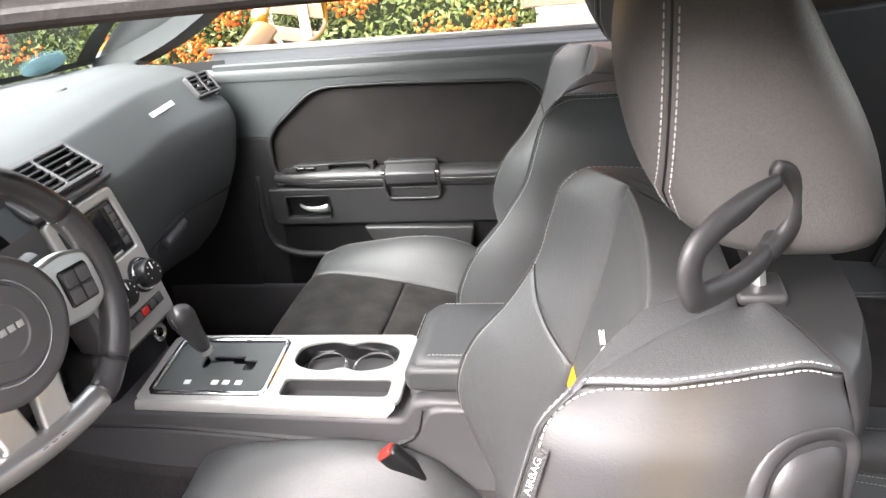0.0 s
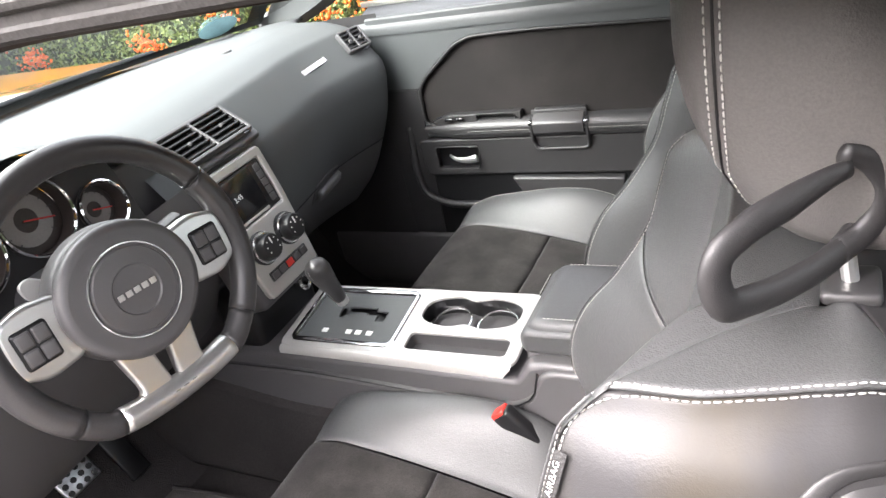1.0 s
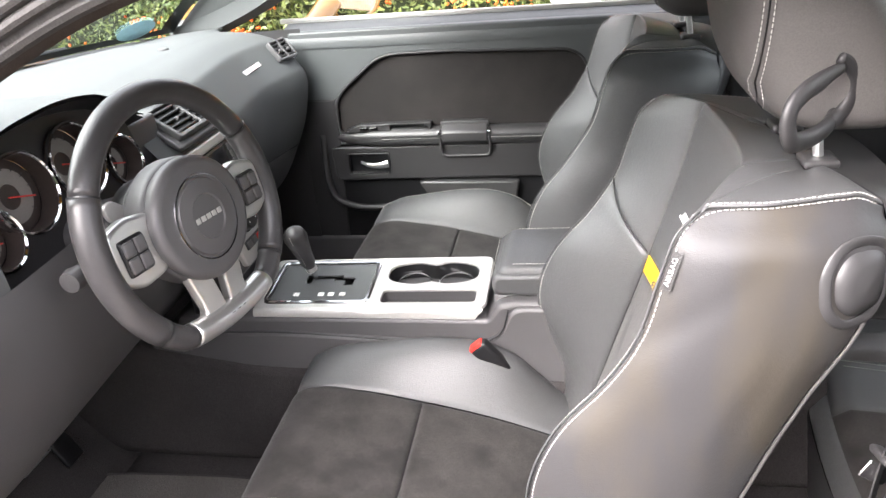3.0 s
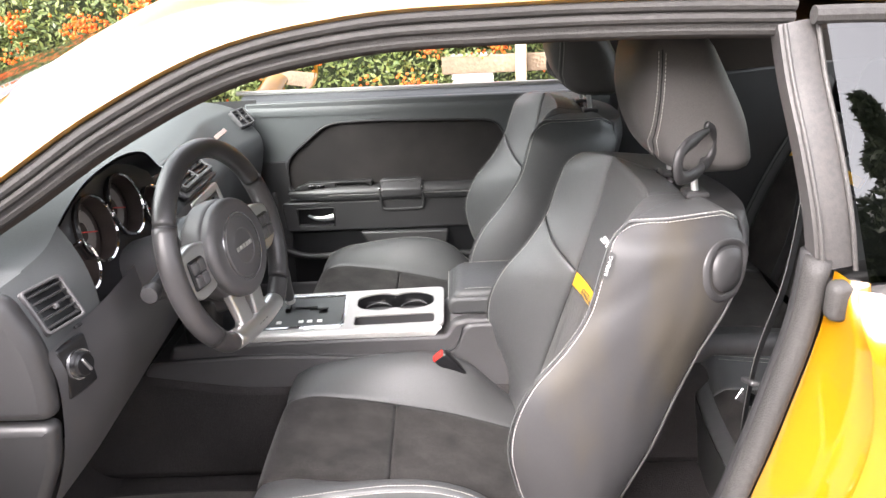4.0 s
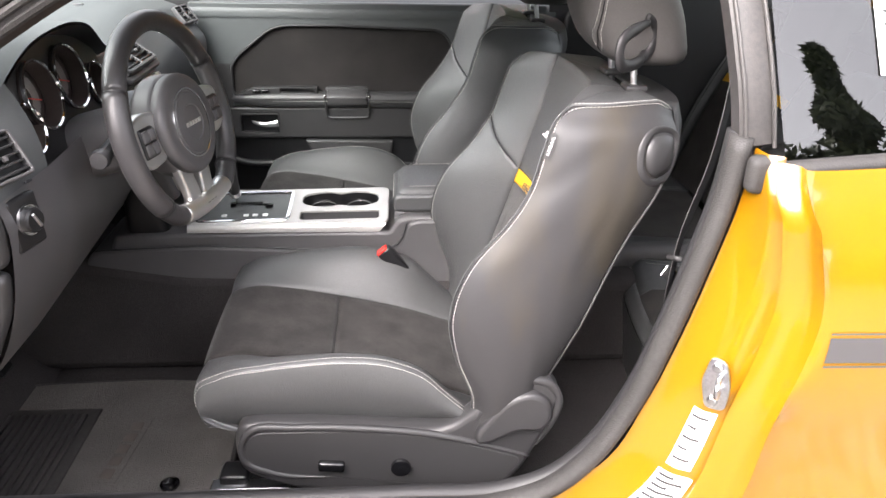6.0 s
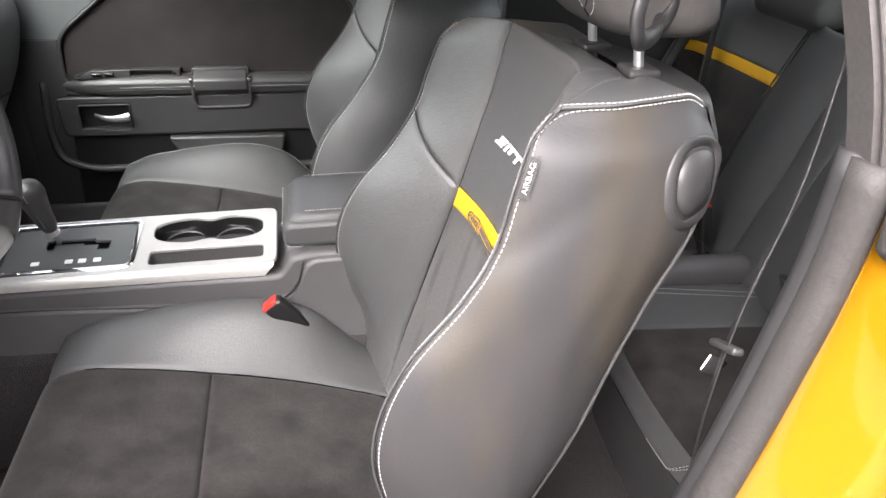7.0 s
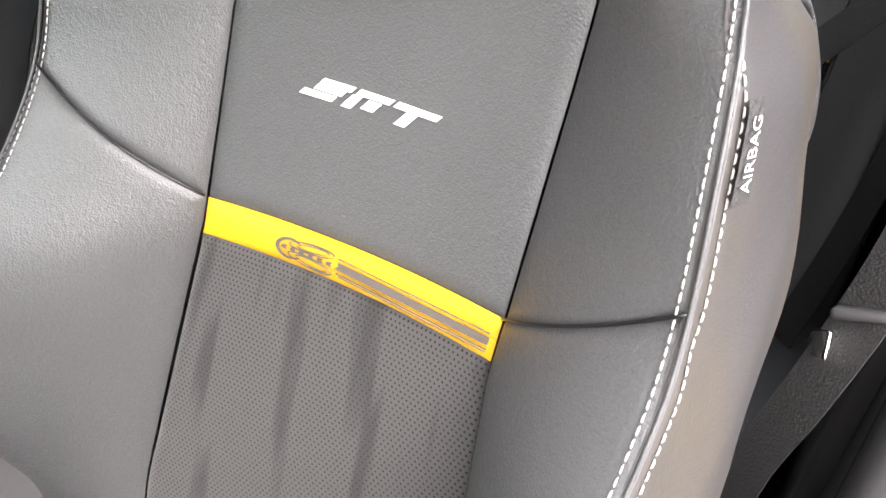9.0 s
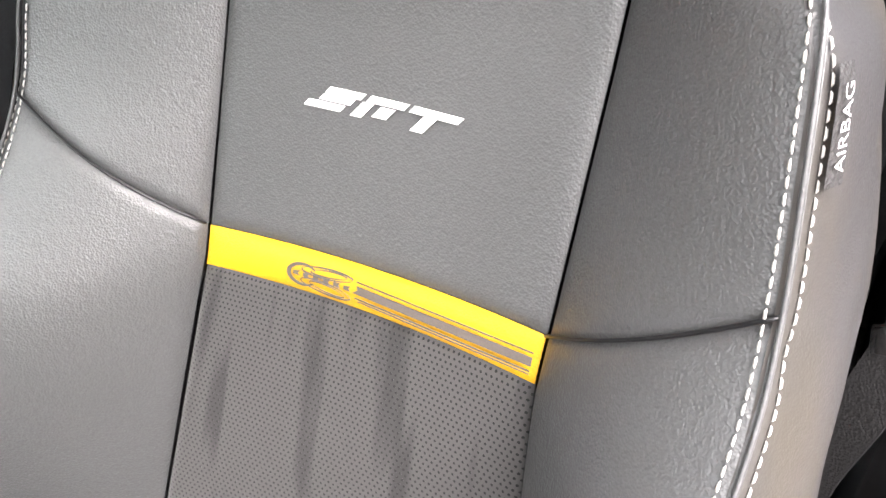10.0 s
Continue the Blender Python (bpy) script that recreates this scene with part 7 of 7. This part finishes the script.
# ---- outside ----
solid("ground", grid(lambda x, y: np.array((x, y, -0.02 + 0.01 * math.sin(x * 0.7) * math.cos(y * 0.5) if abs(x) < 50 and abs(y) < 50 else -0.02)),
      np.concatenate([[-900, -200, -60], np.linspace(-20, 20, 41), [60, 200, 900]]), np.concatenate([[-900, -200, -60], np.linspace(-20, 20, 41), [60, 200, 900]])), GRAVEL, "pale brown gravel drive", "ground", kind="structure", sharp=180)
rng = np.random.default_rng(4)


def leaves(n, place_fn, size, tilt=1.0):
    """Many small folded leaves."""
    vs, fs = [], []
    for k in range(n):
        c, out = place_fn()
        d = rng.normal(size=3)
        d /= np.linalg.norm(d)
        e = np.cross(d, out + rng.normal(size=3) * 0.6)
        e /= np.linalg.norm(e) + 1e-9
        s = size * rng.uniform(0.6, 1.4)
        f = np.cross(d, e)
        o = len(vs)
        vs += [c - d * s, c + e * s * 0.42 + f * s * 0.15, c + d * s, c - e * s * 0.42 + f * s * 0.15]
        fs += [(o, o + 1, o + 2), (o, o + 2, o + 3)]
    return np.array(vs), fs


def hedge_depth(x, z):
    return 0.16 * math.sin(x * 2.1 + z) + 0.12 * math.sin(x * 5.3 + z * 4.1) + 0.08 * math.sin(z * 7 + x * 1.7)


def hedge(x0, x1, y, height, n, berries, label, axis="x", low=0.3):
    h = thing("hedge", label, "hedge", group="hedges")

    def put(p):
        return p if axis == "x" else np.array((-p[1], p[0], p[2]))

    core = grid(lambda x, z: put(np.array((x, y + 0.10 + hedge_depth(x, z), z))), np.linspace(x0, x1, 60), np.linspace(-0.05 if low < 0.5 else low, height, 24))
    part("hedge_core", core, HEDGE_CORE, h, "dark green sheet behind the leaves", 180)

    def spot():
        x, z = rng.uniform(x0, x1), rng.uniform(low, height)
        return put(np.array((x, y + hedge_depth(x, z) + rng.normal() * 0.07, z))), np.array((0, -1, 0.4))

    ob = part("leaves", leaves(int(n * 1.7), spot, 0.0175), LEAF, h, "small green leaves", 180)
    ob["kind"] = "stuff"
    vs, fs = [], []
    ico = from_bm_ico()
    for k in range(berries):
        bx, bz = rng.uniform(x0, x1), rng.uniform(max(0.6, low), height)
        m = int(rng.integers(12, 60))
        for j in range(m):
            c = put(np.array((bx + rng.normal() * 0.05, y + hedge_depth(bx, bz) - 0.10 + rng.normal() * 0.03, bz + rng.normal() * 0.035)))
            o = len(vs)
            vs += list(ico[0] * 0.0100 + c)
            fs += [tuple(i + o for i in f) for f in ico[1]]
    ob = part("berry_cluster", (np.array(vs), fs), BERRY, h, "clusters of orange berries", 180)
    ob["kind"] = "stuff"
    return h


def from_bm_ico():
    bm = bmesh.new()
    bmesh.ops.create_icosphere(bm, subdivisions=1, radius=1)
    return from_bm(bm)


hedge(-7.0, 0.02, 2.75, 1.95, 36000, 230, "dense green hedge with clusters of orange berries")
hedge(-0.10, 0.40, 2.66, 1.9, 2600, 80, "berried hedge branches hanging over the fence", low=0.92)
hedge(0.3, 4.4, 3.3, 2.6, 20000, 90, "green hedge behind the wooden fence")
hedge(-4.0, 3.2, 4.6, 1.9, 20000, 90, "green berried hedge ahead of the car", axis="y")

fence = thing("wooden_fence", "weathered brown wooden rail fence beside the hedge", "fence")
for x in (0.42, 2.4, 4.2):
    part("post", at(rbox(0.06, 0.06, 1.60, 0.008), x, 2.60, 0.75), PALE_WOOD, fence, "pale sawn post")
for z in (0.30, 0.50, 0.70, 0.875):
    part("rail", at(rbox(4.5, 0.04, 0.10, 0.008), 2.22, 2.66, z), WOOD, fence)

# trees across the drive, seen only as reflections
def tree(x, y, h, seed):
    t = thing("tree", "dark conifer across the drive", "tree", group="trees across the drive")
    r = np.random.default_rng(seed)
    trunk = sweep([(x, y, -0.05), (x + 0.1, y, h * 0.5), (x, y + 0.1, h)], 0.16, scales=[1.0, 0.6, 0.1])
    part("trunk", trunk, WOOD, t)

    def spot():
        k = r.uniform(0.08, 1) ** 0.8
        a, rad = r.uniform(0, 6.283), (1 - k) * h * 0.30 * (0.55 + 0.45 * math.sin(k * 40)) + 0.1
        rad *= r.uniform(0.5, 1.0)
        return np.array((x + rad * math.cos(a), y + rad * math.sin(a), h * k - 0.15 * rad)), np.array((math.cos(a), math.sin(a), -0.4))

    part("crown", leaves(9000, spot, 0.11), FAR_LEAF, t, "dark needle foliage", 180)["kind"] = "stuff"
    return t


tree(5.0, -9.6, 5.6, 1)
tree(-1.0, -11.6, 6.4, 2)
tree(12.0, -11.4, 6.0, 3)


def far_top(x):
    """Height of the dark trees across the drive."""
    return 5.0 + 0.5 * math.sin(x * 0.9) + 0.35 * math.sin(x * 2.3 + 1.0)


def far_spot():
    x = rng.uniform(-16, 20)
    return np.array((x, -10.6 + rng.normal() * 0.30, rng.uniform(0, 1) ** 0.8 * far_top(x))), np.array((0, 1, 0.3))


solid("far_hedge", join(leaves(60000, far_spot, 0.085), grid(lambda x, z: np.array((x, -11.1 + 0.2 * math.sin(3 * x + 2 * z), z * (far_top(x) - 0.15))), np.linspace(-16, 20, 90), np.linspace(-0.01, 1, 8))),
      FAR_LEAF, "dark hedge across the drive", "hedge", kind="stuff", sharp=180)
